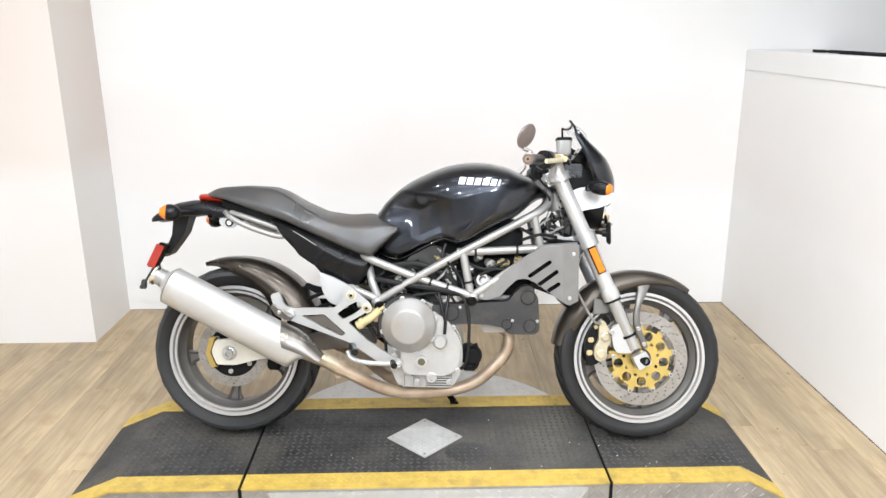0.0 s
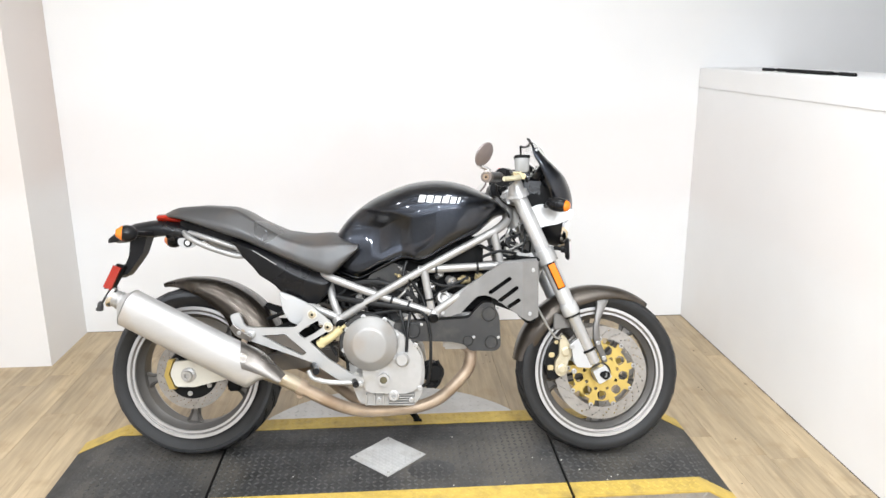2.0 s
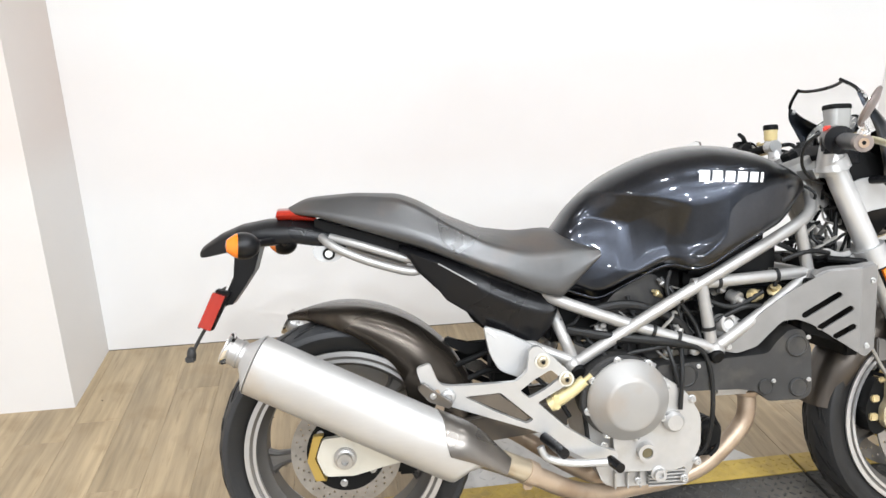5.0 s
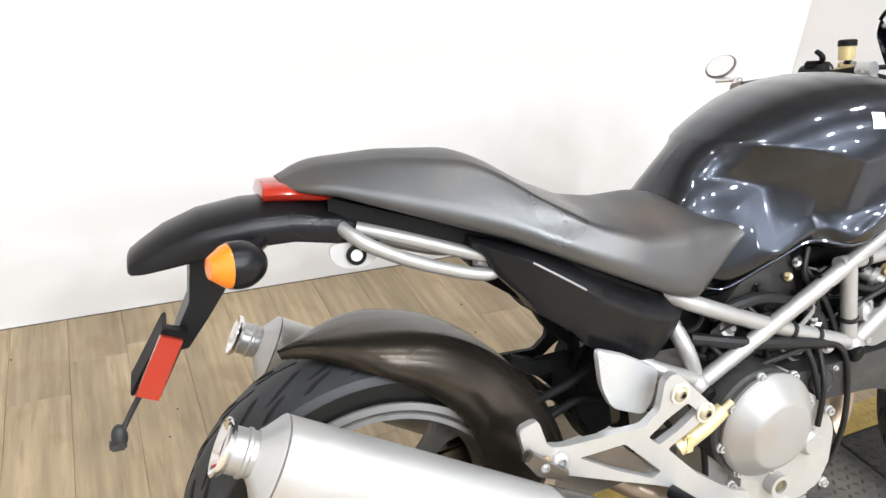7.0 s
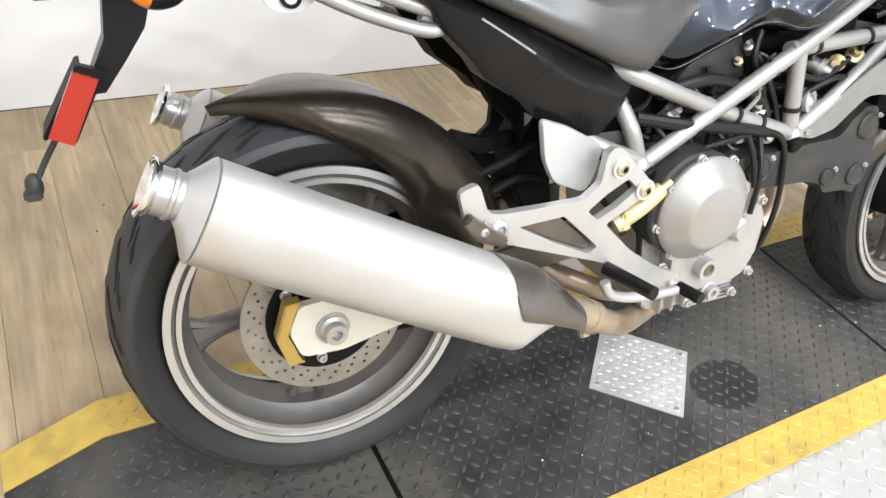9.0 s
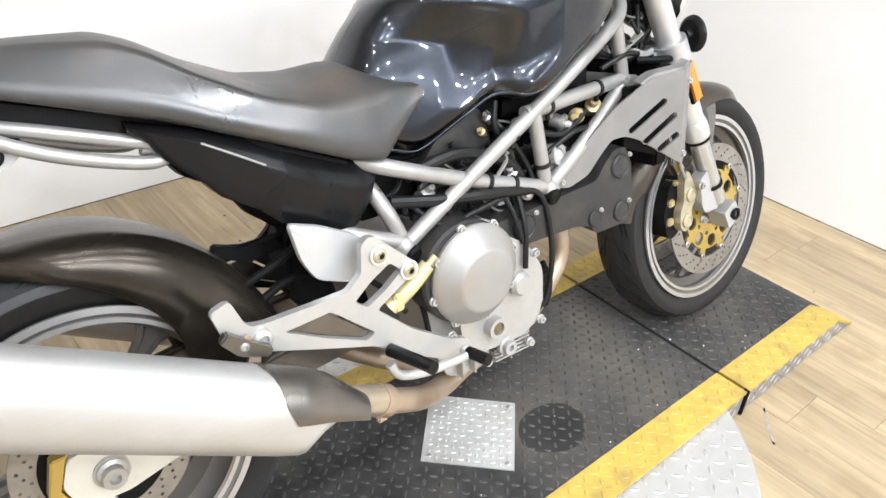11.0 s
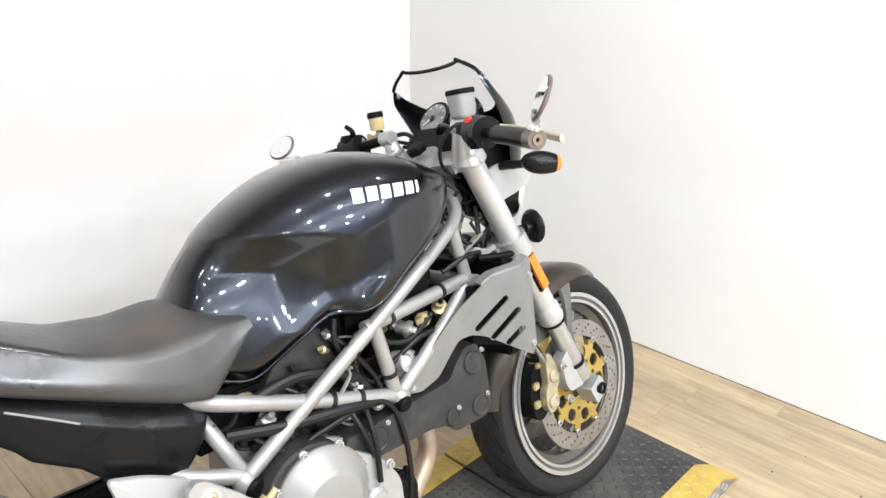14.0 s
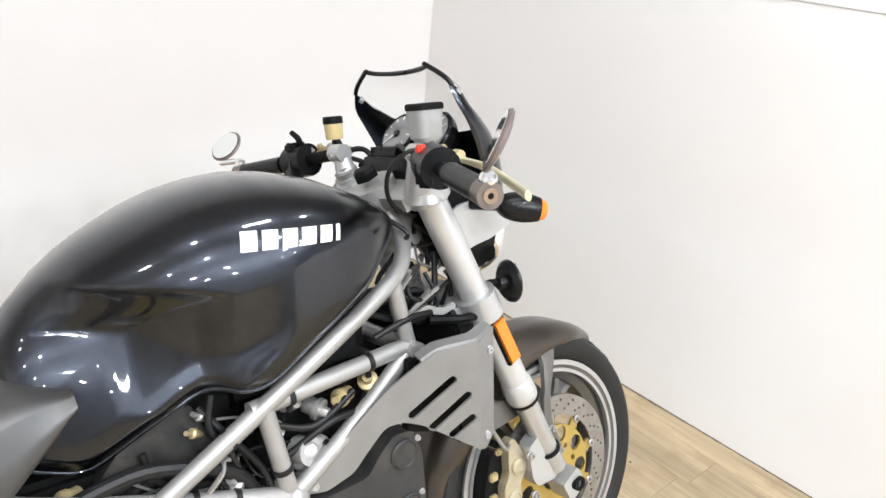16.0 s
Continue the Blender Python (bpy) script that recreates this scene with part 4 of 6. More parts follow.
for u, z, w, d in ((-0.925, 0.785, 0.036, 0.034), (-0.932, 0.750, 0.032, 0.030), (-0.940, 0.710, 0.030, 0.026), (-0.962, 0.672, 0.028, 0.022), (-0.985, 0.632, 0.026, 0.015)):
    loops.append([(u - d * 0.9, -w, z), (u - d * 0.5, -w * 1.1, z + 0.01), (u + d, -w, z + 0.012), (u + d, w, z + 0.012), (u - d * 0.5, w * 1.1, z + 0.01), (u - d * 0.9, w, z)])
part("plate_bracket", loft(loops), PLASTIC, bike, "black plastic number-plate bracket")
part("plate_holder", plate([(-1.000, 0.680), (-0.994, 0.680), (-1.046, 0.592), (-1.051, 0.595)], -0.040, 0.040, 0.0015), DULL, bike)
part("rear_reflector", loft([[(-1.004, -0.068, 0.680), (-0.977, -0.068, 0.669), (-0.977, -0.058, 0.669), (-1.004, -0.058, 0.680)], [(-1.043, -0.064, 0.602), (-1.016, -0.064, 0.590), (-1.016, -0.054, 0.590), (-1.043, -0.054, 0.602)]]), RED, bike, "red side reflector")
part("reflector_back", plate([(-1.0, 0.685), (-0.968, 0.675), (-1.014, 0.588), (-1.04, 0.600)], -0.053, -0.028, 0.002), DULL, bike)
bm = tube([(-1.03, -0.02, 0.600), (-1.052, -0.02, 0.565), (-1.066, -0.02, 0.540)], 0.004)
ball((-1.072, -0.02, 0.530), 0.011, 0.011, 0.018, bm)
block(-1.086, -1.064, -0.030, -0.010, 0.512, 0.526, 0.003, bm)
part("plate_lamp", bm, BELT, bike, "dusty black plate lamp on a thin stalk")
loops = []
for u, z, w, h in ((-0.858, 0.846, 0.045, 0.006), (-0.855, 0.848, 0.05, 0.016), (-0.82, 0.848, 0.056, 0.017), (-0.785, 0.842, 0.056, 0.012), (-0.765, 0.836, 0.05, 0.005)):
    loops.append([(u, w * math.sin(a), z + h * math.cos(a)) for a in (2 * math.pi * k / 16 for k in range(16))])
part("tail_light", loft(loops), RED, bike, "red tail light lens below the seat")


def turn_signal(name, centre, aim, stalk_from, m=None, R=0.030, L=0.085, cut=0.18):
    ax = Vector(aim).normalized()
    c = Vector(centre)
    q = Vector((0, 0, 1)).rotation_difference(ax)
    tail = R * sample([(0.1, 1.02), (0.36, 0.80)], cut)
    prof = [(0, -L * 0.5)] + [(R * math.sin(radians(90 * k / 8)), -L * 0.5 * math.cos(radians(90 * k / 8))) for k in range(1, 9)] + [(R + (tail - R) * (k / 4) ** 1.8, L * cut * k / 4) for k in range(1, 5)]
    body = lathe(prof + [(0, L * cut)], c, ax, 20)
    ob = part(name, body, PLASTIC, bike, "black turn signal with amber lens", m)
    part("lens", lathe([(0, L * cut), (R * sample([(0.1, 1.0), (0.36, 0.78)], cut), L * (cut + 0.002)), (R * sample([(0.1, 0.93), (0.36, 0.62)], cut), L * (cut + 0.10)), (R * 0.45, L * 0.50), (0, L * 0.54)], c, ax, 20), ORANGE, ob)
    part("stalk", tube([stalk_from, c], (0.010, 0.008), n=8), PLASTIC, ob)


turn_signal("rear_turn_signal", (-0.908, -0.178, 0.790), (-1, -0.25, 0.05), (-0.86, -0.05, 0.79), R=0.029, L=0.070)
turn_signal("rear_turn_signal", (-0.872, 0.172, 0.770), (-1, 0.25, 0.05), (-0.85, 0.05, 0.785), R=0.029, L=0.070)


def subframe(side):
    # one tube bent back on itself, and the hidden stay that carries it
    bm = tube([(-0.768, 0, 0.800), (-0.757, side * 0.050, 0.797), (-0.728, side * 0.080, 0.775), (-0.669, side * 0.085, 0.746), (-0.601, side * 0.085, 0.722), (-0.550, side * 0.085, 0.710), (-0.527, side * 0.083, 0.717), (-0.540, side * 0.080, 0.733),
               (-0.574, side * 0.079, 0.744), (-0.625, side * 0.078, 0.761), (-0.68, side * 0.076, 0.779), (-0.735, side * 0.060, 0.794)], 0.0100, k=6)
    tube([(-0.30, side * 0.075, 0.60), (-0.45, side * 0.072, 0.682), (-0.56, side * 0.072, 0.730)], 0.0095, bm)
    part("rear_subframe", bm, FRAME, bike, "silver painted rear subframe tubes")


both(subframe)
part("lock_plate", plate(rounded([(-0.775, 0.775), (-0.705, 0.775), (-0.70, 0.755), (-0.725, 0.738), (-0.755, 0.738), (-0.775, 0.752)], 0.01), -0.064, -0.058, 0.0015), POLISHED, bike)
bm = ring((-0.738, -0.066, 0.757), 0.009, 0.014, 0.008, n=24)
part("seat_lock", bm, DULL, bike)
part("lock_face", disc((-0.738, -0.067, 0.757), 0.009, 0.006, n=20), WHITE, bike)

TUCK = True
# -- side panels --
def dome(outline, layers):
    """A bulging panel: its outline drawn in layer by layer."""
    cx = sum(p[0] for p in outline) / len(outline)
    cz = sum(p[1] for p in outline) / len(outline)
    return loft([[(cx + (x - cx) * k, y, cz + (z - cz) * k) for x, z in outline] for y, k in layers])


PANEL_TOP = [(-0.577, 0.765), (-0.49, 0.742), (-0.405, 0.708), (-0.27, 0.650), (-0.219, 0.640)]
PANEL_CREASE = [(-0.577, 0.760), (-0.498, 0.727), (-0.401, 0.670), (-0.326, 0.631), (-0.24, 0.604), (-0.219, 0.622)]
PANEL_LOW = [(-0.577, 0.752), (-0.556, 0.736), (-0.541, 0.708), (-0.485, 0.654), (-0.478, 0.640), (-0.418, 0.602), (-0.396, 0.578), (-0.284, 0.524), (-0.262, 0.543), (-0.234, 0.573), (-0.219, 0.612)]


def side_panel(side):
    loops = []
    for i in range(46):
        u = -0.577 + 0.358 * i / 45
        zt, zc, zl = smoothed(PANEL_TOP, u, 0.008), smoothed(PANEL_CREASE, u, 0.010), sample(PANEL_LOW, u)
        y = sample([(-0.577, 0.108), (-0.48, 0.136), (-0.38, 0.150), (-0.26, 0.156), (-0.232, 0.152), (-0.219, 0.140)], u)
        sec = [(y * 0.55, zt), (y * 0.84, zt), (y * 0.90, zt - (zt - zc) * 0.25), (y * 0.985, zc + (zt - zc) * 0.14), (y, zc), (y * 0.992, zc - (zc - zl) * 0.12),
               (y * 0.965, zc - (zc - zl) * 0.5), (y * 0.93, zl + (zc - zl) * 0.14), (y * 0.90, zl + (zc - zl) * 0.02), (y * 0.55, zl)]
        loops.append([(u, side * a, z) for a, z in sec])
    bm = loft(loops)
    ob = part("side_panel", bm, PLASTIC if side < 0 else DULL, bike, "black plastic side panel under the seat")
    part("side_stripe", tube([(-0.492, side * 0.1325, 0.7255), (-0.445, side * 0.140, 0.6985), (-0.408, side * 0.146, 0.6765)], 0.0018, n=6), GREYCUP, ob)


both(side_panel)

TUCK = False
# -- rear hugger --
loops = []
for i in range(29):
    f = i / 28
    an = radians(113 - 99 * f)
    r = 0.340 - 0.010 * f * f
    w = 0.106 * step01((f + 0.03) / 0.30)
    w = max(0.004, w)
    drop = 0.026 + 0.070 * step01((f - 0.05) / 0.55) + 0.050 * step01((f - 0.5) / 0.35)
    drop *= step01((f + 0.06) / 0.22)
    lp = []
    for k in range(15):
        b = -1 + 2 * k / 14
        y = w * math.copysign(min(1, abs(b) * 1.35) ** 0.9, b)
        d = drop * max(0.0, (abs(b) - 0.42) / 0.58) ** 1.5 + 0.006 * abs(b)
        lp.append((RW.x + (r - d) * math.cos(an), y, RW.z + (r - d) * math.sin(an)))
    inner = [(p[0] - 0.004 * math.cos(an), p[1] * 0.96, p[2] - 0.004 * math.sin(an)) for p in reversed(lp)]
    loops.append(lp + inner)
part("rear_hugger", loft(loops), HUGGER, bike, "dark bronze-black carbon rear wheel hugger", smooth=50)
TUCK = True
bm = tube([(-0.47, -0.09, 0.47), (-0.40, -0.10, 0.50), (-0.33, -0.08, 0.52)], 0.007)
tube([(-0.45, -0.09, 0.43), (-0.38, -0.09, 0.46), (-0.33, -0.08, 0.45)], 0.007, bm)
part("hugger_bracket", bm, DULL, bike)

# -- exhausts --


def exhaust(side):
    if side < 0:
        a, b = Vector((-0.893, -0.214, 0.540)), Vector((-0.425, -0.270, 0.316))
    else:
        a, b = Vector((-0.830, 0.285, 0.520)), Vector((-0.425, 0.27, 0.318))
    d = (b - a).normalized()
    up = Vector((0, 0, 1)) - d * d.z
    up.normalize()
    sd = d.cross(up).normalized()

    def oval(f, ry, rz, off=0.0, tilt=0.0):
        c = a + (b - a) * f + up * off
        return [c + sd * (ry * math.copysign(abs(math.cos(t)) ** 0.85, math.cos(t))) + up * (rz * math.copysign(abs(math.sin(t)) ** 0.85, math.sin(t))) + d * (tilt * math.sin(t)) for t in (2 * math.pi * k / 32 for k in range(32))]

    body = part("silencer", loft([oval(0, 0.050, 0.062), oval(0.004, 0.053, 0.065), oval(0.5, 0.053, 0.065), oval(0.86, 0.053, 0.065), oval(0.92, 0.0525, 0.063), oval(0.935, 0.051, 0.060), oval(0.975, 0.044, 0.038, 0.014), oval(1.01, 0.036, 0.024, 0.018), oval(1.03, 0.028, 0.018, 0.018)]), SILENCER, bike, "brushed aluminium oval silencer")
    part("end_cap", loft([oval(-0.002, 0.0535, 0.0655), oval(-0.010, 0.0505, 0.0615, 0.001), oval(-0.040, 0.0345, 0.0370, 0.007), oval(-0.052, 0.0295, 0.0300, 0.008), oval(-0.0525, 0.024, 0.025, 0.008)]), POLISHED, body, "straw-tinted metal end cap")
    c = a + up * 0.008
    part("outlet_neck", lathe([(0.0245, -0.024), (0.0285, -0.024), (0.0290, -0.034), (0.0312, -0.036), (0.0312, -0.040), (0.0290, -0.042), (0.0290, -0.062), (0.0245, -0.062)], c, d, 28, close=True), STEEL, body, "steel outlet neck")
    ex = c - d * 0.062
    part("outlet", lathe([(0.0240, -0.006), (0.0290, -0.006), (0.0330, -0.002), (0.0365, 0.002), (0.0370, 0.006), (0.0350, 0.008), (0.0280, 0.004), (0.0240, 0.0)], ex, -d, 28, close=True), CHROME, body)
    part("outlet_bore", disc(ex + d * 0.020, 0.0250, 0.004, -d), DULL, body)
    # heat shield over the upper front end
    loops = []
    for k in range(15):
        lp = []
        for t in range(13):
            low = 8 + 12 * k / 14
            deg = low + (118 - low) * t / 12
            f0 = sample([(8, 0.870), (30, 0.825), (90, 0.765), (118, 0.755)], deg)
            f = f0 + (1.115 - f0) * k / 14
            rz = sample([(0.76, 0.0685), (0.90, 0.070), (0.97, 0.063), (1.03, 0.050), (1.12, 0.033)], f)
            ry = sample([(0.76, 0.0565), (0.90, 0.057), (1.0, 0.048), (1.12, 0.034)], f)
            an = radians(deg if side < 0 else 180 - deg)
            lp.append(a + (b - a) * f + sd * (ry * math.cos(an)) + up * (rz * math.sin(an)))
        loops.append(lp + [p - up * 0.003 for p in reversed(lp)])
    part("heat_shield", loft(loops), SHIELD, bike, "dark grey metal heat shield")


exhaust(-1)
exhaust(1)
part("exhaust_pipe", tube([(-0.45, -0.264, 0.335), (-0.37, -0.255, 0.302), (-0.292, -0.236, 0.256), (-0.20, -0.19, 0.195), (-0.12, -0.14, 0.158), (-0.03, -0.10, 0.148), (0.075, -0.08, 0.152), (0.15, -0.08, 0.180), (0.205, -0.08, 0.225), (0.255, -0.075, 0.280), (0.270, -0.07, 0.325), (0.268, -0.06, 0.37)], 0.0222, n=18), PIPE, bike, "heat-tinted brown steel exhaust pipe")
part("pipe_sleeve", tube([(-0.43, -0.262, 0.328), (-0.37, -0.2555, 0.303), (-0.315, -0.243, 0.272)], 0.0258, n=22), SLEEVE, bike, "straw-tinted steel pipe sleeve")
bm = tube([(-0.322, -0.245, 0.276), (-0.302, -0.239, 0.263)], 0.0282, n=22)
block(-0.326, -0.306, -0.250, -0.236, 0.232, 0.252, 0.003, bm)
part("pipe_clamp", bm, PIPE, bike)
part("exhaust_pipe", tube([(-0.44, 0.262, 0.300), (-0.30, 0.20, 0.25), (-0.15, 0.10, 0.17), (-0.05, 0.03, 0.155), (0.05, 0.0, 0.16)], 0.0215, n=14), PIPE, bike)
part("pipe_flange", disc((0.268, -0.062, 0.362), 0.034, 0.012, (0, 0, 1)), PIPE, bike)

# -- swingarm --


def swingarm(side):
    y = side * 0.125
    bm = loft([[(u, y - 0.016, z - h), (u, y + 0.016, z - h), (u, y + 0.016, z + h), (u, y - 0.016, z + h)] for u, z, h in ((-0.20, 0.355, 0.030), (-0.40, 0.335, 0.034), (-0.60, 0.308, 0.030), (-0.69, 0.295, 0.026))])
    bmesh.ops.bevel(bm, geom=list(bm.edges), offset=0.006, segments=2, affect="EDGES")
    ob = part("swingarm", bm, SHIELD, bike, "dark grey cast swingarm leg")
    part("axle_plate", plate(rounded([(-0.783, 0.297), (-0.768, 0.340), (-0.70, 0.346), (-0.60, 0.336), (-0.53, 0.325), (-0.53, 0.286), (-0.62, 0.270), (-0.70, 0.250), (-0.765, 0.252)], 0.008), side * 0.142, side * 0.156, 0.003), CREAM, ob, "cream-white metal axle plate")
    part("axle_nut", bolt((-0.718, side * 0.166, 0.294), 0.017, (0, side, 0)), STEEL, ob)
    part("axle_washer", ring((-0.718, side * 0.158, 0.294), 0.012, 0.026, 0.004), STEEL, ob)
    part("adjuster_bolt", bolt((-0.62, side * 0.158, 0.315), 0.008, (0, side, 0)), STEEL, ob)
    part("chain_adjuster", plate([(-0.788, 0.348), (-0.763, 0.350), (-0.774, 0.338), (-0.788, 0.297), (-0.770, 0.252), (-0.760, 0.244), (-0.786, 0.243), (-0.803, 0.292)], side * 0.138, side * 0.160, 0.002), GOLD, ob, "gold chain adjuster block")


both(swingarm)
bm = block(-0.60, -0.555, -0.105, -0.075, 0.22, 0.27, 0.006)
part("rear_caliper", bm, DULL, bike)
part("shock_linkage", tube([(-0.30, 0.0, 0.36), (-0.33, 0.0, 0.52), (-0.34, 0.0, 0.62)], 0.032, n=16), DULL, bike)
part("rear_inner_guard", plate([(-0.37, 0.42), (-0.365, 0.50), (-0.33, 0.56), (-0.29, 0.42), (-0.32, 0.34)], -0.06, 0.08, 0.008), DULL, bike)
part("shock_body", tube([(-0.338, -0.03, 0.56), (-0.325, -0.03, 0.44)], 0.013, n=14), POLISHED, bike, "grey metal shock absorber body")
bm = strap([(-0.43, 0.618), (-0.40, 0.575), (-0.355, 0.535), (-0.315, 0.535)], [0.016, 0.022, 0.020, 0.03], -0.02, 0.02)
strap([(-0.475, 0.520), (-0.42, 0.496), (-0.36, 0.505), (-0.31, 0.505)], [0.018, 0.026, 0.020, 0.03], -0.02, 0.02, bm)
part("rear_guard_bracket", bm, DULL, bike, "black cast guard bracket ahead of the rear wheel")

# -- trellis frame --
TUBES = [[(-0.186, 0.160, 0.487), (-0.054, 0.166, 0.569), (0.12, 0.166, 0.668), (0.30, 0.150, 0.762), (0.372, 0.128, 0.800), (0.405, 0.085, 0.830), (0.41, 0.05, 0.870)],
         [(-0.265, 0.095, 0.648), (-0.215, 0.148, 0.629), (-0.054, 0.160, 0.569), (0.138, 0.170, 0.507)],
         [(0.138, 0.170, 0.507), (0.26, 0.165, 0.590), (0.378, 0.14, 0.664)],
         [(0.085, 0.163, 0.658), (0.372, 0.14, 0.670)],
         [(0.348, 0.138, 0.792), (0.376, 0.138, 0.668)],
         [(0.106, 0.166, 0.655), (0.131, 0.168, 0.522)],
         [(-0.186, 0.158, 0.489), (-0.270, 0.148, 0.522), (-0.315, 0.11, 0.540)],
         [(-0.19, 0.150, 0.495), (-0.210, 0.145, 0.545), (-0.228, 0.105, 0.60)]]
for side in (-1, 1):
    for pts in TUBES:
        part("frame_tube", tube([(x, side * y, z) for x, y, z in pts], 0.0140, n=14, k=5), FRAME, bike, "silver painted frame tube")
    for x, y, z in ((-0.192, 0.160, 0.482), (0.140, 0.170, 0.503)):
        ob = part("frame_boss", ball((x, side * y, z), 0.022, 0.020, 0.022), FRAME, bike)
        part("frame_plug", lathe([(0, -0.012), (0.0165, -0.012), (0.0165, 0.006), (0.013, 0.010), (0, 0.010)], (x + (0.008 if x < 0 else -0.002), side * (y + 0.012), z - 0.010), (0.2, side, -0.3), 20), DULL, ob)
    for (a, b, f) in (((-0.186, 0.160, 0.487), (0.12, 0.166, 0.668), 0.30), ((-0.186, 0.160, 0.487), (0.12, 0.166, 0.668), 0.78), ((-0.054, 0.160, 0.569), (0.138, 0.170, 0.507), 0.25), ((-0.054, 0.160, 0.569), (0.138, 0.170, 0.507), 0.55),
                      ((0.138, 0.170, 0.507), (0.378, 0.14, 0.664), 0.30), ((0.138, 0.170, 0.507), (0.378, 0.14, 0.664), 0.62), ((0.085, 0.163, 0.658), (0.372, 0.14, 0.670), 0.22), ((0.085, 0.163, 0.658), (0.372, 0.14, 0.670), 0.72), ((0.106, 0.166, 0.655), (0.131, 0.168, 0.522), 0.75)):
        va, vb = Vector((a[0], side * a[1], a[2])), Vector((b[0], side * b[1], b[2]))
        d = (vb - va).normalized()
        c = va + (vb - va) * f
        bm = tube([c - d * 0.004, c + d * 0.004], 0.0165, n=14)
        block(c.x - 0.004, c.x + 0.004, c.y - 0.004, c.y + 0.004, c.z - 0.026, c.z - 0.016, 0.001, bm)
        part("cable_tie", bm, CABLE, bike)
TUCK = False
part("head_tube", tube([(0.398, 0, 0.93), (0.450, 0, 0.815)], 0.042, n=20), CAST, bike)
part("frame_cross_tube", tube([(0.378, -0.14, 0.666), (0.378, 0.14, 0.666)], 0.0158), FRAME, bike)

TUCK = True
# -- engine --
CASE = rounded([(-0.150, 0.470), (-0.165, 0.38), (-0.150, 0.262), (-0.120, 0.184), (0.072, 0.180), (0.100, 0.236), (0.108, 0.30), (0.098, 0.372), (0.03, 0.462), (-0.05, 0.50)], 0.02)
part("crankcase", plate(CASE, -0.165, 0.15, 0.008), CAST, bike, "cast aluminium engine case")
part("side_cover", plate(rounded([(-0.11, 0.33), (-0.10, 0.235), (0.06, 0.230), (0.098, 0.27), (0.098, 0.36), (0.06, 0.42), (0.0, 0.46), (-0.08, 0.44)], 0.02), -0.196, -0.16, 0.006), CAST, bike, "aluminium right engine cover")
for i in range(5):
    part("sump_rib", block(-0.02, 0.07, -0.186, -0.16, 0.188 + i * 0.0085, 0.192 + i * 0.0085, 0.001), CAST, bike)
for i in range(3):
    part("sump_rib", block(-0.10 + i * 0.03, -0.096 + i * 0.03, -0.184, -0.16, 0.186, 0.226, 0.001), CAST, bike)
part("clutch_housing", lathe([(0.03, -0.03), (0.096, -0.03), (0.096, 0.022), (0.092, 0.027), (0.03, 0.027)], (-0.090, -0.175, 0.415), (0, -1, 0), 48, close=True), BELT, bike, "dark grey clutch housing")
clutch = part("clutch_cover", lathe([(0.093, -0.004), (0.0945, 0.004), (0.092, 0.009), (0.087, 0.013), (0.062, 0.037), (0.057, 0.0405), (0.052, 0.0415), (0, 0.0415)], (-0.078, -0.205, 0.410), (0, -1, 0), 56), CLUTCH, bike, "round satin aluminium clutch cover")
for i in range(8):
    an = 2 * math.pi * i / 8 + 0.25
    part("cover_screw", bolt((-0.078 + 0.094 * math.cos(an), -0.207, 0.410 + 0.094 * math.sin(an)), 0.0065, (0, -1, 0)), POLISHED, clutch)
bm = ring((-0.034, -0.205, 0.284), 0.013, 0.021, 0.024, n=28)
sight = part("oil_sight", bm, CAST, bike)
part("sight_glass", disc((-0.034, -0.210, 0.284), 0.0135, 0.006), BRASS, sight)
for x, z, r in ((-0.115, 0.273, 0.010), (0.0, 0.225, 0.014), (0.028, 0.352, 0.017), (0.075, 0.40, 0.007), (0.09, 0.25, 0.007), (-0.05, 0.21, 0.007), (0.06, 0.21, 0.007), (-0.13, 0.30, 0.007)):
    part("engine_bolt", bolt((x, -0.200, z), r, (0, -1, 0)), CAST, bike)
part("water_pump_boss", lathe([(0, 0), (0.024, 0), (0.024, 0.014), (0.018, 0.022), (0, 0.022)], (0.030, -0.195, 0.352), (0, -1, 0), 24), CAST, bike)
# horizontal cylinder and its belt cover
BELT_H = rounded([(0.00, 0.476), (0.105, 0.480), (0.19, 0.486), (0.262, 0.490), (0.284, 0.520), (0.312, 0.545), (0.346, 0.543), (0.366, 0.50), (0.371, 0.42), (0.371, 0.390), (0.356, 0.376), (0.264, 0.376), (0.246, 0.398), (0.20, 0.409), (0.11, 0.411), (0.045, 0.412), (0.0, 0.44)], 0.010)
bc = part("belt_cover", plate(BELT_H, -0.180, -0.12, 0.006), BELT, bike, "dark grey plastic cam belt cover")
for x, z, r in ((0.330, 0.506, 0.026), (0.338, 0.407, 0.023), (0.258, 0.412, 0.018), (0.066, 0.450, 0.028)):
    part("cover_boss", lathe([(0, 0), (r, 0), (r, 0.004), (r * 0.88, 0.007), (r * 0.8, 0.005), (0, 0.005)], (x, -0.179, z), (0, -1, 0), 28), BELT, bc)
    part("cover_bolt", bolt((x + r * 1.1, -0.181, z + r * 0.7), 0.004, (0, -1, 0)), CAST, bc)
part("cylinder", block(0.09, 0.33, -0.115, 0.10, 0.405, 0.50, 0.01), CAST, bike, "cast aluminium front cylinder")
part("cylinder_head", block(0.17, 0.262, -0.105, 0.09, 0.366, 0.412, 0.008), CAST, bike)
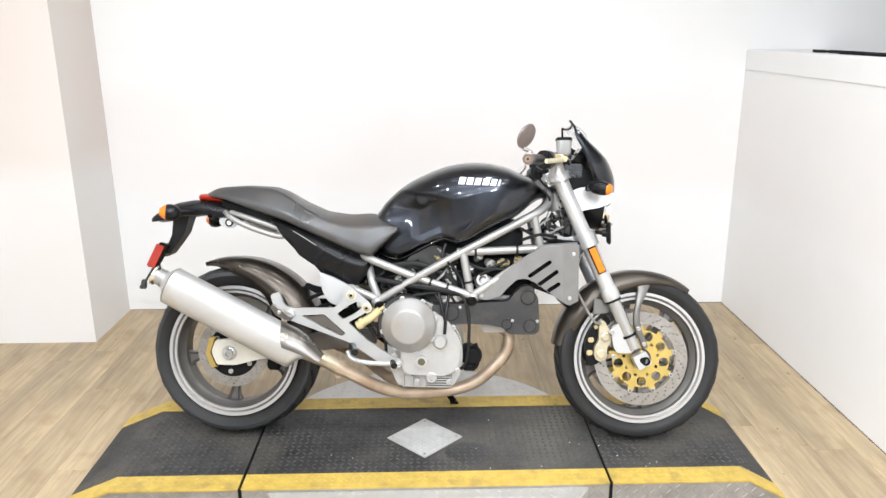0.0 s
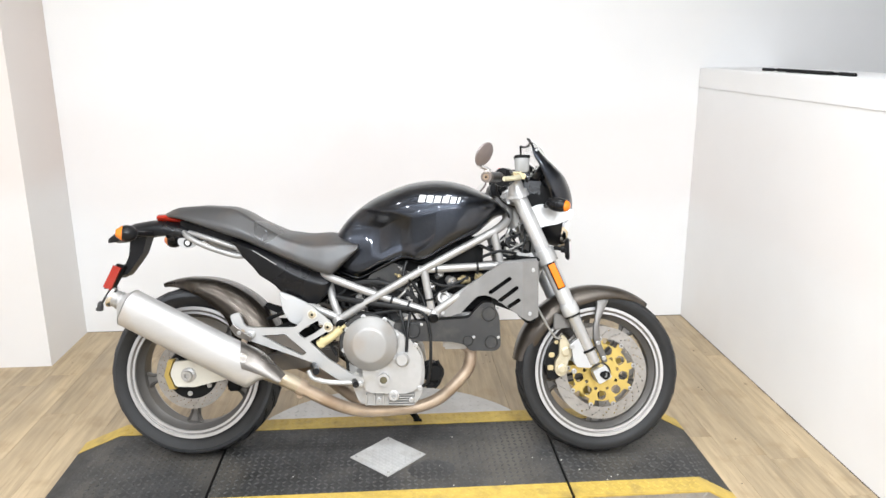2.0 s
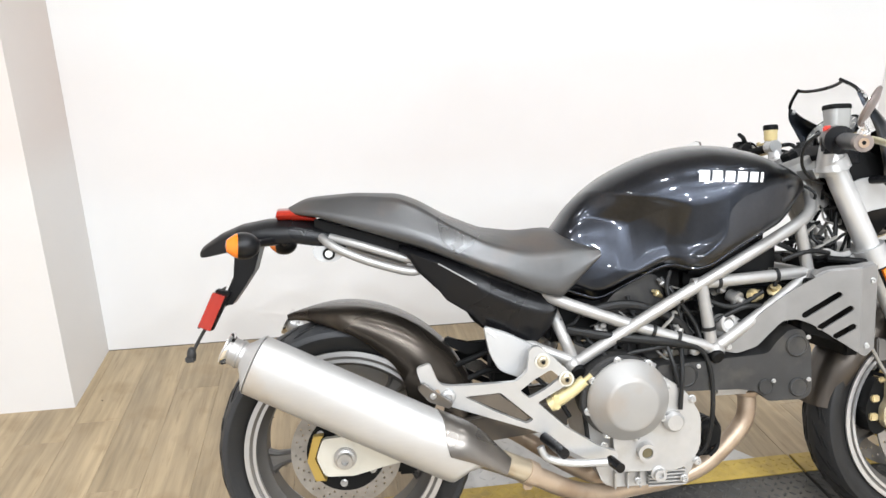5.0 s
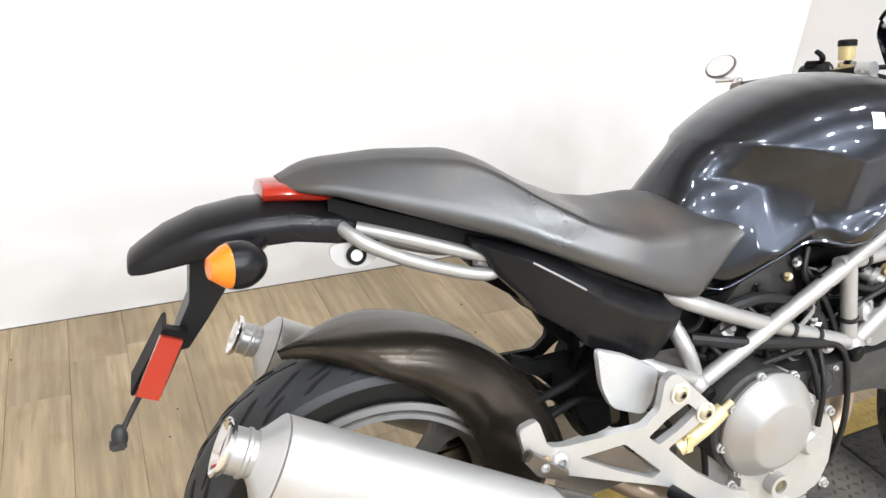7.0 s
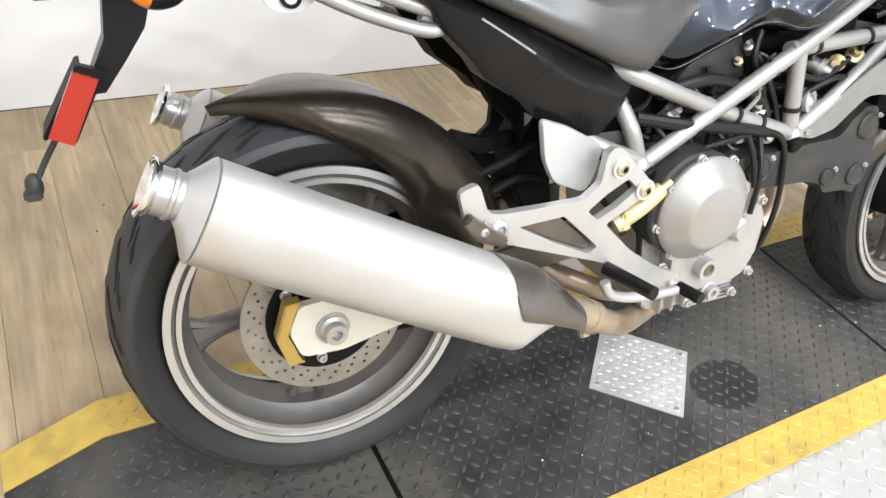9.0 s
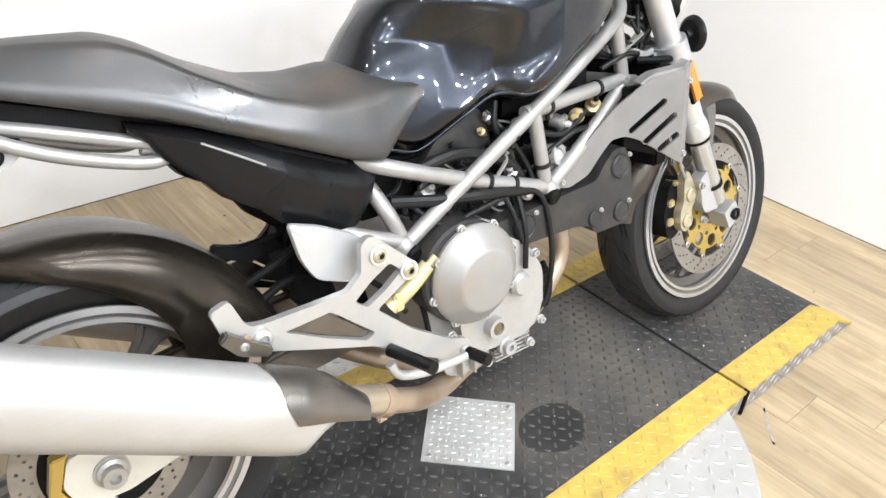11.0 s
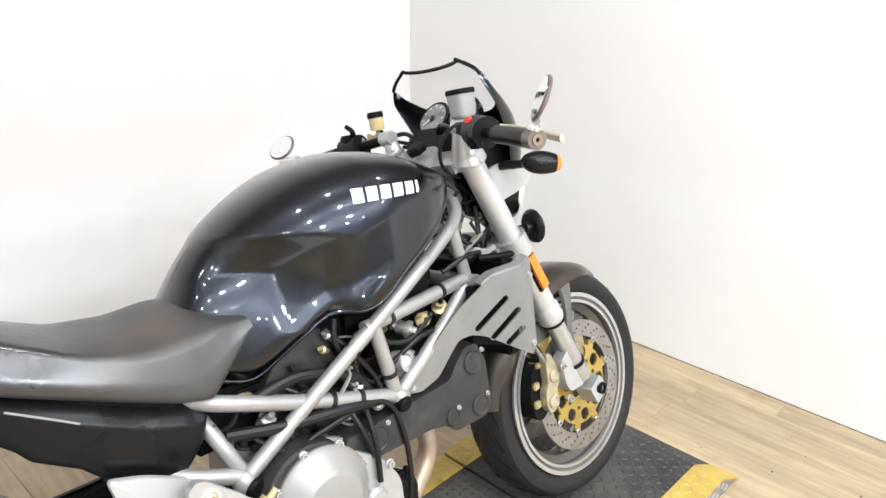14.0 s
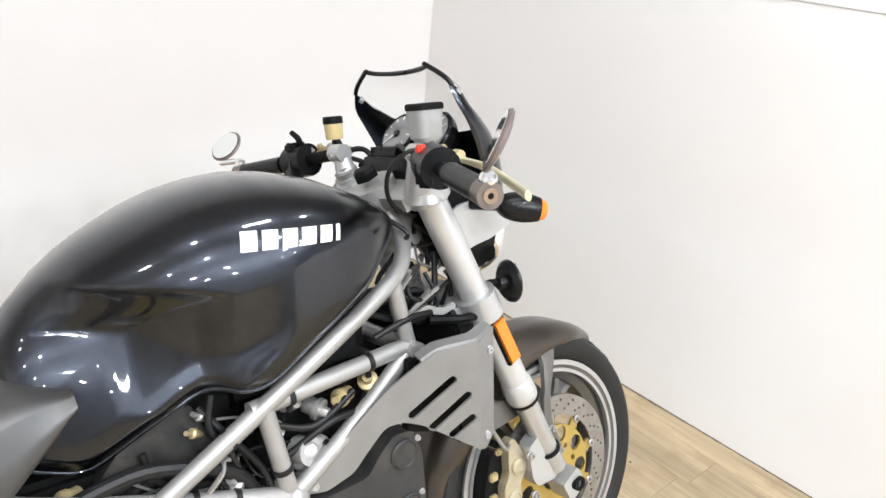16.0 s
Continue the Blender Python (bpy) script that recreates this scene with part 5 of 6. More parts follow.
# upright cylinder, throttle bodies, air box
part("belt_cover", plate(rounded([(0.00, 0.45), (-0.12, 0.55), (-0.115, 0.60), (-0.045, 0.680), (0.02, 0.675), (0.045, 0.60), (0.05, 0.50)], 0.012), -0.118, -0.07, 0.006), BELT, bike, "dark grey plastic cam belt cover")
part("cylinder", block(-0.10, 0.04, -0.08, 0.10, 0.47, 0.66, 0.012), DULL, bike)
part("air_box", block(0.06, 0.315, -0.125, 0.125, 0.645, 0.77, 0.03), DULL, bike, "black air box under the tank")
part("battery_box", block(-0.24, -0.10, -0.10, 0.10, 0.52, 0.62, 0.01), DULL, bike)
# dark block added below the air box to close a see-through gap
part("air_box_filler", block(-0.10, 0.10, -0.085, 0.085, 0.60, 0.705, 0.015), DULL, bike)
part("throttle_body", block(0.08, 0.36, -0.10, 0.10, 0.49, 0.65, 0.02), DULL, bike)
bm = ring((0.17, -0.150, 0.560), 0.014, 0.022, 0.03, (0.3, -1, 0.2), n=20)
ball((0.185, -0.140, 0.545), 0.036, 0.022, 0.030, bm)
part("thermostat_housing", bm, CAST, bike)
rng = random.Random(12)
for x, y, z, r, mat in ((0.13, 0.135, 0.60, 0.012, CAST), (0.20, 0.14, 0.615, 0.014, STEEL), (0.245, 0.14, 0.62, 0.012, PALEGOLD), (0.30, 0.13, 0.625, 0.013, PALEGOLD), (0.16, 0.14, 0.64, 0.01, STEEL), (-0.12, 0.13, 0.555, 0.012, CAST),
                        (-0.15, 0.12, 0.60, 0.010, PALEGOLD), (0.06, 0.15, 0.55, 0.011, STEEL), (0.03, 0.125, 0.655, 0.006, STEEL), (0.02, 0.12, 0.63, 0.006, PALEGOLD), (0.10, 0.15, 0.50, 0.010, CAST)):
    part("fitting", lathe([(0, -0.02), (r, -0.02), (r, 0.0), (r * 1.3, 0.0), (r * 1.3, 0.008), (r * 0.7, 0.01), (r * 0.6, 0.022), (0, 0.022)], (x, -y, z), (rng.uniform(-1, 1), -0.6, rng.uniform(-0.4, 1)), 14), mat, bike)
HOSES = [((-0.20, -0.14, 0.56), (-0.10, -0.165, 0.545), (0.02, -0.175, 0.530), (0.12, -0.165, 0.51)), ((-0.17, -0.15, 0.60), (-0.06, -0.15, 0.615), (0.05, -0.155, 0.575), (0.09, -0.15, 0.52)),
         ((0.03, -0.175, 0.53), (0.10, -0.180, 0.51), (0.125, -0.185, 0.45), (0.128, -0.19, 0.36), (0.12, -0.18, 0.28), (0.10, -0.17, 0.25)), ((0.06, -0.165, 0.52), (0.05, -0.200, 0.46), (0.045, -0.205, 0.38)),
         ((-0.055, -0.128, 0.630), (-0.045, -0.135, 0.590), (-0.01, -0.145, 0.575)), ((0.045, -0.13, 0.685), (0.035, -0.14, 0.64), (0.06, -0.15, 0.59), (0.075, -0.155, 0.53)), ((0.025, -0.125, 0.67), (0.06, -0.145, 0.62), (0.10, -0.15, 0.56), (0.11, -0.16, 0.52)), ((-0.16, -0.14, 0.545), (-0.11, -0.17, 0.500), (-0.05, -0.175, 0.51), (0.06, -0.175, 0.525)), ((0.02, -0.17, 0.53), (0.03, -0.19, 0.49), (0.045, -0.2, 0.43)), ((0.10, -0.14, 0.63), (0.18, -0.16, 0.60), (0.26, -0.15, 0.63)), ((0.14, -0.155, 0.565), (0.21, -0.165, 0.60), (0.28, -0.155, 0.600), (0.33, -0.14, 0.64)),
         ((-0.26, -0.10, 0.50), (-0.20, -0.14, 0.46), (-0.17, -0.16, 0.38), (-0.16, -0.17, 0.30)), ((-0.30, -0.11, 0.47), (-0.24, -0.15, 0.42), (-0.20, -0.16, 0.36)), ((0.30, -0.12, 0.74), (0.40, -0.12, 0.70), (0.45, -0.11, 0.72), (0.47, -0.09, 0.80)),
         ((0.33, -0.10, 0.73), (0.42, -0.10, 0.745), (0.46, -0.10, 0.70)), ((0.31, -0.14, 0.70), (0.37, -0.15, 0.72), (0.43, -0.13, 0.71))]
for i, h in enumerate(HOSES):
    part("hose", tube(h, 0.011 if i in (0, 1) else 0.0055, n=10), CABLE, bike, "black rubber hose")
# loose wiring between the frame tubes
wrng = random.Random(31)
for k in range(22):
    x = wrng.uniform(-0.20, 0.10)
    z = wrng.uniform(0.50, 0.60) + (0.05 if x > 0.0 else 0.0)
    y = wrng.uniform(-0.158, -0.115)
    pts = [(x, y, z)]
    dx, dz = wrng.uniform(-0.04, 0.05), wrng.uniform(-0.035, 0.02)
    for q in range(4):
        px, py, pz = pts[-1]
        dx, dz = dx + wrng.uniform(-0.03, 0.03), dz + wrng.uniform(-0.025, 0.025)
        pts.append((min(0.15, max(-0.22, px + dx)), min(-0.10, max(-0.165, py + wrng.uniform(-0.015, 0.015))), min(0.66, max(0.475, pz + dz))))
    part("wire", tube(pts, wrng.choice((0.0022, 0.003, 0.0042)), n=6, k=4), CABLE if wrng.random() < 0.85 else HOSE, bike)
for k in range(9):
    x, z = wrng.uniform(-0.19, 0.11), wrng.uniform(0.49, 0.60)
    part("connector", block(x, x + wrng.uniform(0.012, 0.026), -0.150, -0.130, z, z + wrng.uniform(0.010, 0.018), 0.002), wrng.choice((DULL, DULL, PLASTIC, GREYCUP)), bike)
for k in range(16):
    x, z, y = wrng.uniform(0.35, 0.45), wrng.uniform(0.70, 0.84), wrng.uniform(-0.115, 0.05)
    pts = [(x, y, z)]
    for q in range(4):
        px, py, pz = pts[-1]
        pts.append((min(0.48, max(0.33, px + wrng.uniform(-0.04, 0.05))), min(0.06, max(-0.12, py + wrng.uniform(-0.03, 0.03))), min(0.87, max(0.69, pz + wrng.uniform(-0.05, 0.04)))))
    part("wire", tube(pts, wrng.choice((0.0028, 0.004, 0.0055)), n=6, k=4), CABLE if wrng.random() < 0.7 else HOSE, bike)
part("wire_bracket", strap([(0.40, 0.705), (0.43, 0.715), (0.46, 0.700), (0.49, 0.708)], 0.012, -0.125, -0.112), CAST, bike)
# regulator and oil cooler behind the exhaust
regulator = part("regulator", lathe([(0, -0.03), (0.030, -0.03), (0.034, -0.02), (0.034, 0.045), (0.026, 0.056), (0, 0.058)], (0.128, -0.105, 0.290), (0.25, -1, 0.05), 28), DULL, bike, "black finned oil filter canister")
for i in range(5):
    part("fin", ring(Vector((0.128, -0.105, 0.290)) + Vector((0.25, -1, 0.05)).normalized() * (-0.012 + 0.013 * i), 0.032, 0.038, 0.004, (0.25, -1, 0.05), n=24), PLASTIC, regulator)
block(0.108, 0.150, -0.150, -0.115, 0.238, 0.256, 0.004, bm := bmesh.new())
tube([(0.150, -0.14, 0.335), (0.162, -0.145, 0.300), (0.158, -0.15, 0.262), (0.140, -0.15, 0.240)], 0.006, bm, n=8)
part("filter_bracket", bm, DULL, regulator)
# radiator with side shrouds
radiator = part("radiator", block(0.455, 0.495, -0.17, 0.17, 0.47, 0.690, 0.006), DULL, bike, "black finned radiator")
for i in range(24):
    part("fin", block(0.494, 0.4975, -0.155, 0.155, 0.485 + i * 0.0083, 0.487 + i * 0.0083), DULL, radiator)


def shroud(side):
    """Side shroud, one bent sheet with slots cut through it."""
    def y_at(u):
        return side * sample([(0.14, 0.170), (0.30, 0.190), (0.440, 0.244), (0.498, 0.212)], u)
    low = [(0.148, 0.502), (0.19, 0.494), (0.235, 0.510), (0.262, 0.540), (0.29, 0.568), (0.32, 0.573), (0.35, 0.562), (0.40, 0.528), (0.436, 0.503), (0.466, 0.486), (0.498, 0.500)]
    high = [(0.148, 0.512), (0.20, 0.553), (0.26, 0.603), (0.31, 0.640), (0.35, 0.668), (0.375, 0.684), (0.40, 0.687), (0.45, 0.692), (0.498, 0.692)]
    slots = [((0.335, 0.583), (0.398, 0.632)), ((0.366, 0.556), (0.421, 0.601)), ((0.397, 0.537), (0.428, 0.560))]
    nz = 16

    def column(u):
        lo, hi = smoothed(low, u, 0.006), smoothed(high, u, 0.006)
        return [(u, y_at(u), lo + (hi - lo) * j / nz) for j in range(nz + 1)]

    bm = bmesh.new()
    for u0, u1, n in ((0.148, 0.300, 26), (0.440, 0.498, 10)):
        cols = [[bm.verts.new(p) for p in column(u0 + (u1 - u0) * i / n)] for i in range(n + 1)]
        for a, b in zip(cols, cols[1:]):
            for j in range(nz):
                bm.faces.new((a[j], b[j], b[j + 1], a[j + 1]))
    # flat middle panel with the slots cut out
    us = [0.300 + 0.140 * i / 24 for i in range(25)]
    rim = [column(u)[0] for u in us] + column(0.440)[1:] + [column(u)[-1] for u in reversed(us[:-1])] + column(0.300)[nz - 1:0:-1]
    loops = [rim]
    for (ax, az), (bx, bz) in slots:
        d = Vector((bx - ax, bz - az)).normalized()
        nrm = Vector((-d.y, d.x))
        lp = []
        for c, start in (((bx, bz), -90), ((ax, az), 90)):
            for q in range(9):
                an = radians(start + 180 * q / 8)
                p = Vector(c) + (d * math.cos(an) + nrm * math.sin(an)) * 0.0068
                lp.append((p.x, y_at(p.x), p.y))
        loops.append(lp)
    t = bmesh.new()
    edges = []
    for lp in loops:
        vs = [t.verts.new((p[0], 0.0, p[2])) for p in lp]
        edges += [t.edges.new((vs[i], vs[(i + 1) % len(vs)])) for i in range(len(vs))]
    bmesh.ops.triangle_fill(t, edges=edges, use_beauty=True, normal=(0, 1, 0))
    for v in t.verts:
        v.co.y = y_at(v.co.x)
    merged(t, bm)
    bmesh.ops.remove_doubles(bm, verts=bm.verts, dist=1e-5)
    bmesh.ops.recalc_face_normals(bm, faces=bm.faces)
    g = bmesh.ops.extrude_face_region(bm, geom=list(bm.faces))
    bmesh.ops.translate(bm, vec=(0, -side * 0.004, 0), verts=[v for v in g["geom"] if isinstance(v, bmesh.types.BMVert)])
    fold = []
    for k in range(11):
        u = 0.352 + 0.140 * k / 10
        hi = smoothed(high, u, 0.006)
        fold.append([(u, y_at(u) - side * 0.001, hi - 0.0005), (u, y_at(u) * 0.975, hi + 0.004), (u + 0.002, y_at(u) * 0.88, hi + 0.006), (u + 0.002, y_at(u) * 0.88, hi + 0.003), (u, y_at(u) * 0.975, hi + 0.001), (u, y_at(u) - side * 0.004, hi - 0.0035)])
    loft(fold, bm)
    ob = part("radiator_shroud", bm, GREYPLASTIC, bike, "grey plastic radiator shroud with three slots")
    for x, z in ((0.478, 0.660), (0.466, 0.512), (0.17, 0.510)):
        part("shroud_screw", bolt((x, y_at(x) + side * 0.002, z), 0.0055, (0, side, 0)), POLISHED, ob)
    part("shroud_inner", plate([(0.34, 0.54), (0.45, 0.50), (0.465, 0.66), (0.35, 0.66)], side * 0.16, side * 0.178, 0.002), DULL, ob)


both(shroud)

# -- foot controls --


def cut_plate(outer, holes, y0, y1):
    """A flat plate with openings cut through it."""
    bm = bmesh.new()
    edges = []
    for lp in [outer] + holes:
        vs = [bm.verts.new((x, y0, z)) for x, z in lp]
        edges += [bm.edges.new((vs[i], vs[(i + 1) % len(vs)])) for i in range(len(vs))]
    bmesh.ops.triangle_fill(bm, edges=edges, use_beauty=True)
    g = bmesh.ops.extrude_face_region(bm, geom=list(bm.faces))
    bmesh.ops.translate(bm, vec=(0, y1 - y0, 0), verts=[v for v in g["geom"] if isinstance(v, bmesh.types.BMVert)])
    return bm


def foot_bracket(side):
    outer = rounded([(-0.518, 0.476), (-0.477, 0.467), (-0.400, 0.467), (-0.335, 0.468), (-0.308, 0.490), (-0.303, 0.538), (-0.290, 0.548), (-0.276, 0.544), (-0.256, 0.525), (-0.212, 0.484), (-0.207, 0.466), (-0.224, 0.453), (-0.286, 0.418),
                     (-0.222, 0.358), (-0.142, 0.305), (-0.106, 0.293), (-0.100, 0.280), (-0.110, 0.267), (-0.159, 0.271), (-0.200, 0.293), (-0.273, 0.345), (-0.300, 0.356), (-0.400, 0.392), (-0.495, 0.427), (-0.511, 0.441)], 0.007)
    holes = [rounded([(-0.325, 0.447), (-0.292, 0.472), (-0.255, 0.492), (-0.233, 0.472), (-0.268, 0.447), (-0.304, 0.429)], 0.006), rounded([(-0.448, 0.441), (-0.368, 0.446), (-0.330, 0.412), (-0.294, 0.380), (-0.311, 0.371), (-0.38, 0.403)], 0.006)]
    bm = cut_plate(outer, holes, side * 0.200, side * 0.214)
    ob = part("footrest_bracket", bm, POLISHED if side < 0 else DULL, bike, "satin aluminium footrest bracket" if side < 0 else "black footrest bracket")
    for x, z, r in ((-0.484, 0.446, 0.0135), (-0.274, 0.513, 0.011), (-0.221, 0.470, 0.011), (-0.115, 0.272, 0.009)):
        part("bracket_bolt", button((x, side * 0.217, z), r * 1.25, (0, side, 0)), BRASSY if r == 0.011 else POLISHED, ob)
        if r == 0.011:
            part("bolt_washer", ring((x, side * 0.2165, z), r * 0.9, r * 1.55, 0.004, (0, side, 0), n=24), CREAM, ob)
            part("bolt_socket", disc((x, side * 0.2252, z), r * 0.42, 0.003, (0, side, 0), n=6), DULL, ob)
    part("bracket_infill", plate([(-0.44, 0.436), (-0.37, 0.441), (-0.332, 0.408), (-0.302, 0.381), (-0.312, 0.375), (-0.38, 0.406)], side * 0.196, side * 0.204, 0.001), SHIELD, ob)
    part("footrest", tube([(-0.272, side * 0.215, 0.338), (-0.255, side * 0.27, 0.336), (-0.248, side * 0.310, 0.338)], 0.0115, n=14), PLASTIC, bike, "black rubber footrest")
    bm = plate(rounded([(-0.553, 0.512), (-0.522, 0.522), (-0.505, 0.478), (-0.485, 0.465), (-0.50, 0.436), (-0.535, 0.452)], 0.008), side * 0.205, side * 0.217, 0.003)
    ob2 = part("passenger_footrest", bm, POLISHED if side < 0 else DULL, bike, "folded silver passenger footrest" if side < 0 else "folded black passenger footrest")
    part("peg_arm", strap([(-0.545, 0.478), (-0.52, 0.452), (-0.478, 0.430)], [0.018, 0.026, 0.016], side * 0.219, side * 0.236), SHIELD, ob2)
    part("peg_bolt", button((-0.518, side * 0.236, 0.455), 0.0075, (0, side, 0)), STEEL, ob2)
    part("silencer_strap", strap([(-0.515, 0.462), (-0.50, 0.430), (-0.515, 0.395)], [0.022, 0.016, 0.030], side * 0.219, side * 0.228), PIPE, ob2, "rust-tinted steel silencer strap")


both(foot_bracket)
bm = tube([(-0.285, -0.235, 0.325), (-0.27, -0.240, 0.300), (-0.22, -0.245, 0.287), (-0.15, -0.248, 0.285), (-0.125, -0.25, 0.288)], 0.0085)
pedal = part("brake_pedal", bm, POLISHED, bike, "silver rear brake pedal")
part("pedal_tip", tube([(-0.130, -0.245, 0.288), (-0.120, -0.29, 0.288)], 0.011, n=14), PLASTIC, pedal)
bm = tube([(-0.255, -0.198, 0.405), (-0.21, -0.205, 0.435), (-0.178, -0.208, 0.462)], (0.016, 0.013), n=14)
block(-0.252, -0.232, -0.215, -0.185, 0.398, 0.432, 0.004, bm)
tube([(-0.20, -0.205, 0.442), (-0.163, -0.21, 0.474)], 0.0055, bm)
part("rear_brake_cylinder", bm, PALEYELLOW, bike, "pale gold rear brake master cylinder")
part("heel_guard", dome(rounded([(-0.398, 0.586), (-0.345, 0.568), (-0.277, 0.532), (-0.284, 0.482), (-0.299, 0.454), (-0.363, 0.480), (-0.385, 0.520)], 0.014), [(-0.156, 0.98), (-0.156, 1.0), (-0.164, 1.0), (-0.167, 0.97), (-0.168, 0.6)]), PALE, bike, "pale silver curved heel guard", smooth=50)

TUCK = False
# -- side stand, touching the deck --
bm = tube([(-0.08, 0.10, 0.215), (0.02, 0.17, 0.13), (0.065, 0.225, 0.062)], 0.012)
plate([(0.050, 0.050), (0.088, 0.050), (0.082, 0.060), (0.056, 0.062)], 0.210, 0.242, 0.003, bm)
tube([(-0.03, 0.08, 0.16), (0.035, 0.10, 0.118), (0.06, 0.06, 0.15)], 0.006, bm)
part("side_stand", bm, DULL, bike, "black side stand")

# -- front fork --
FK_T, FK_B = Vector((0.428, 0, 0.925)), Vector((0.706, 0, 0.305))
FD = (FK_B - FK_T).normalized()


def on_fork(f, side, off=0.0, fwd=0.0):
    return FK_T + (FK_B - FK_T) * f + Vector((0, side * (0.108 + off), 0)) + Vector((-FD.z, 0, FD.x)) * fwd


def fork(side):
    leg = part("fork_leg", tube([on_fork(-0.02, side), on_fork(0.67, side)], 0.0262, n=24), FORK, bike, "silver upside-down fork leg", STEER)
    part("fork_collar", lathe([(0.0270, 0), (0.0285, 0.003), (0.0300, 0.010), (0.0306, 0.022), (0.0306, 0.036), (0.0298, 0.042), (0.0280, 0.046), (0.022, 0.046)], on_fork(0.622, side), FD, 28), FORK, leg)
    part("fork_seal", tube([on_fork(0.69, side), on_fork(0.70, side)], 0.0285, n=24), DULL, leg)
    part("fork_cap", lathe([(0, 0), (0.022, 0), (0.022, 0.010), (0.012, 0.012), (0.012, 0.018), (0, 0.018)], on_fork(-0.02, side), -FD, 20), STEEL, leg)
    part("fork_slider", tube([on_fork(0.69, side), on_fork(0.965, side)], 0.0228, n=24), SLIDER, leg)
    part("dust_ring", tube([on_fork(0.885, side), on_fork(0.897, side)], 0.0265, n=20), DULL, leg)
    foot = plate(rounded([(0.684, 0.300), (0.728, 0.323), (0.751, 0.281), (0.706, 0.255)], 0.006), side * 0.092, side * 0.140, 0.004)
    part("fork_foot", foot, POLISHED, bike, "square silver axle clamp", STEER)
    # dull black disc painting the shade of the open axle hole
    part("axle_hole_shade", disc((0.718, side * 0.1405, 0.290), 0.0105, 0.004, n=20), DULL, bike, m=STEER)
    part("caliper_mount", plate(rounded([(0.613, 0.398), (0.654, 0.425), (0.690, 0.345), (0.686, 0.312), (0.633, 0.313), (0.620, 0.335)], 0.008), side * 0.092, side * 0.122, 0.004), POLISHED, bike, "silver caliper mount", STEER)
    part("reflector", loft([[on_fork(f, side, o, q) for o, q in ((0.024, -0.012), (0.024, 0.012), (0.036, 0.011), (0.036, -0.011))] for f in (0.405, 0.535)]), ORANGE, bike, "amber rectangular side reflector", STEER)
    part("reflector_frame", loft([[on_fork(f, side, o, q) for o, q in ((0.022, -0.0145), (0.022, 0.0145), (0.030, 0.0145), (0.030, -0.0145))] for f in (0.398, 0.542)]), DULL, bike, m=STEER)
    # brake caliper
    bm = plate(rounded([(0.578, 0.424), (0.592, 0.424), (0.606, 0.400), (0.620, 0.372), (0.616, 0.345), (0.600, 0.330), (0.604, 0.300), (0.592, 0.283), (0.570, 0.280), (0.558, 0.300), (0.560, 0.335), (0.574, 0.352), (0.574, 0.385)], 0.010), side * 0.086, side * 0.106, 0.005)
    for x, z in ((0.597, 0.366), (0.582, 0.306)):
        lathe([(0, 0), (0.018, 0), (0.017, 0.006), (0.011, 0.008), (0.010, 0.006), (0, 0.006)], (x, side * 0.105, z), (0, side, 0), 20, bm)
    cal = part("brake_caliper", bm, CALIPER, bike, "dull champagne brake caliper", STEER)
    part("caliper_inner", plate(rounded([(0.526, 0.325), (0.548, 0.393), (0.578, 0.415), (0.612, 0.38), (0.60, 0.29), (0.560, 0.262), (0.538, 0.272)], 0.012), side * 0.028, side * 0.084, 0.005), DULL, cal, "dark caliper inner half")
    for x0, x1, z0, z1 in ((0.535, 0.556, 0.300, 0.318), (0.540, 0.560, 0.345, 0.362), (0.560, 0.575, 0.392, 0.405)):
        part("pad_pin", block(x0, x1, side * 0.060, side * 0.092, z0, z1, 0.003), PALEGOLD, cal, m=None)
    for x, z in ((0.615, 0.385), (0.622, 0.300)):
        part("caliper_bolt", bolt((x, side * 0.125, z), 0.007, (0, side, 0)), STEEL, cal)
    part("brake_hose", tube([(0.585, side * 0.10, 0.415), (0.556, side * 0.118, 0.420), (0.512, side * 0.125, 0.49), (0.490, side * 0.12, 0.545), (0.50, side * 0.10, 0.62), (0.53, side * 0.07, 0.70), (0.51, side * 0.04, 0.76)], 0.0042, n=8), HOSE, bike, "thin braided brake hose", STEER)


both(fork)
for f, t, lift in ((0.015, 0.026, 0.0), (0.36, 0.045, 0.0)):
    bm = bmesh.new()
    c = FK_T + (FK_B - FK_T) * f
    for side in (-1, 1):
        tube([on_fork(f - t * 0.8, side), on_fork(f + t * 0.8, side)], 0.0365 if f > 0.1 else 0.0365, bm, n=24)
    back = Vector((-FD.z, 0, FD.x)) * -0.030
    loft([[c + back * k + Vector((0, y, 0)) + FD * (t * 0.45 * e) for k, e in ((1.5, -1), (-0.7, -1), (-0.7, 1), (1.5, 1))] for y in (-0.10, -0.04, 0.04, 0.10)], bm)
    part("fork_yoke", bm, POLISHED, bike, "silver fork yoke", STEER)
part("steering_nut", lathe([(0, 0), (0.022, 0), (0.022, 0.012), (0.016, 0.018), (0, 0.018)], (0.392, 0, 0.940), -FD, 6), DULL, bike, m=STEER)

# -- front mudguard --
loops = []
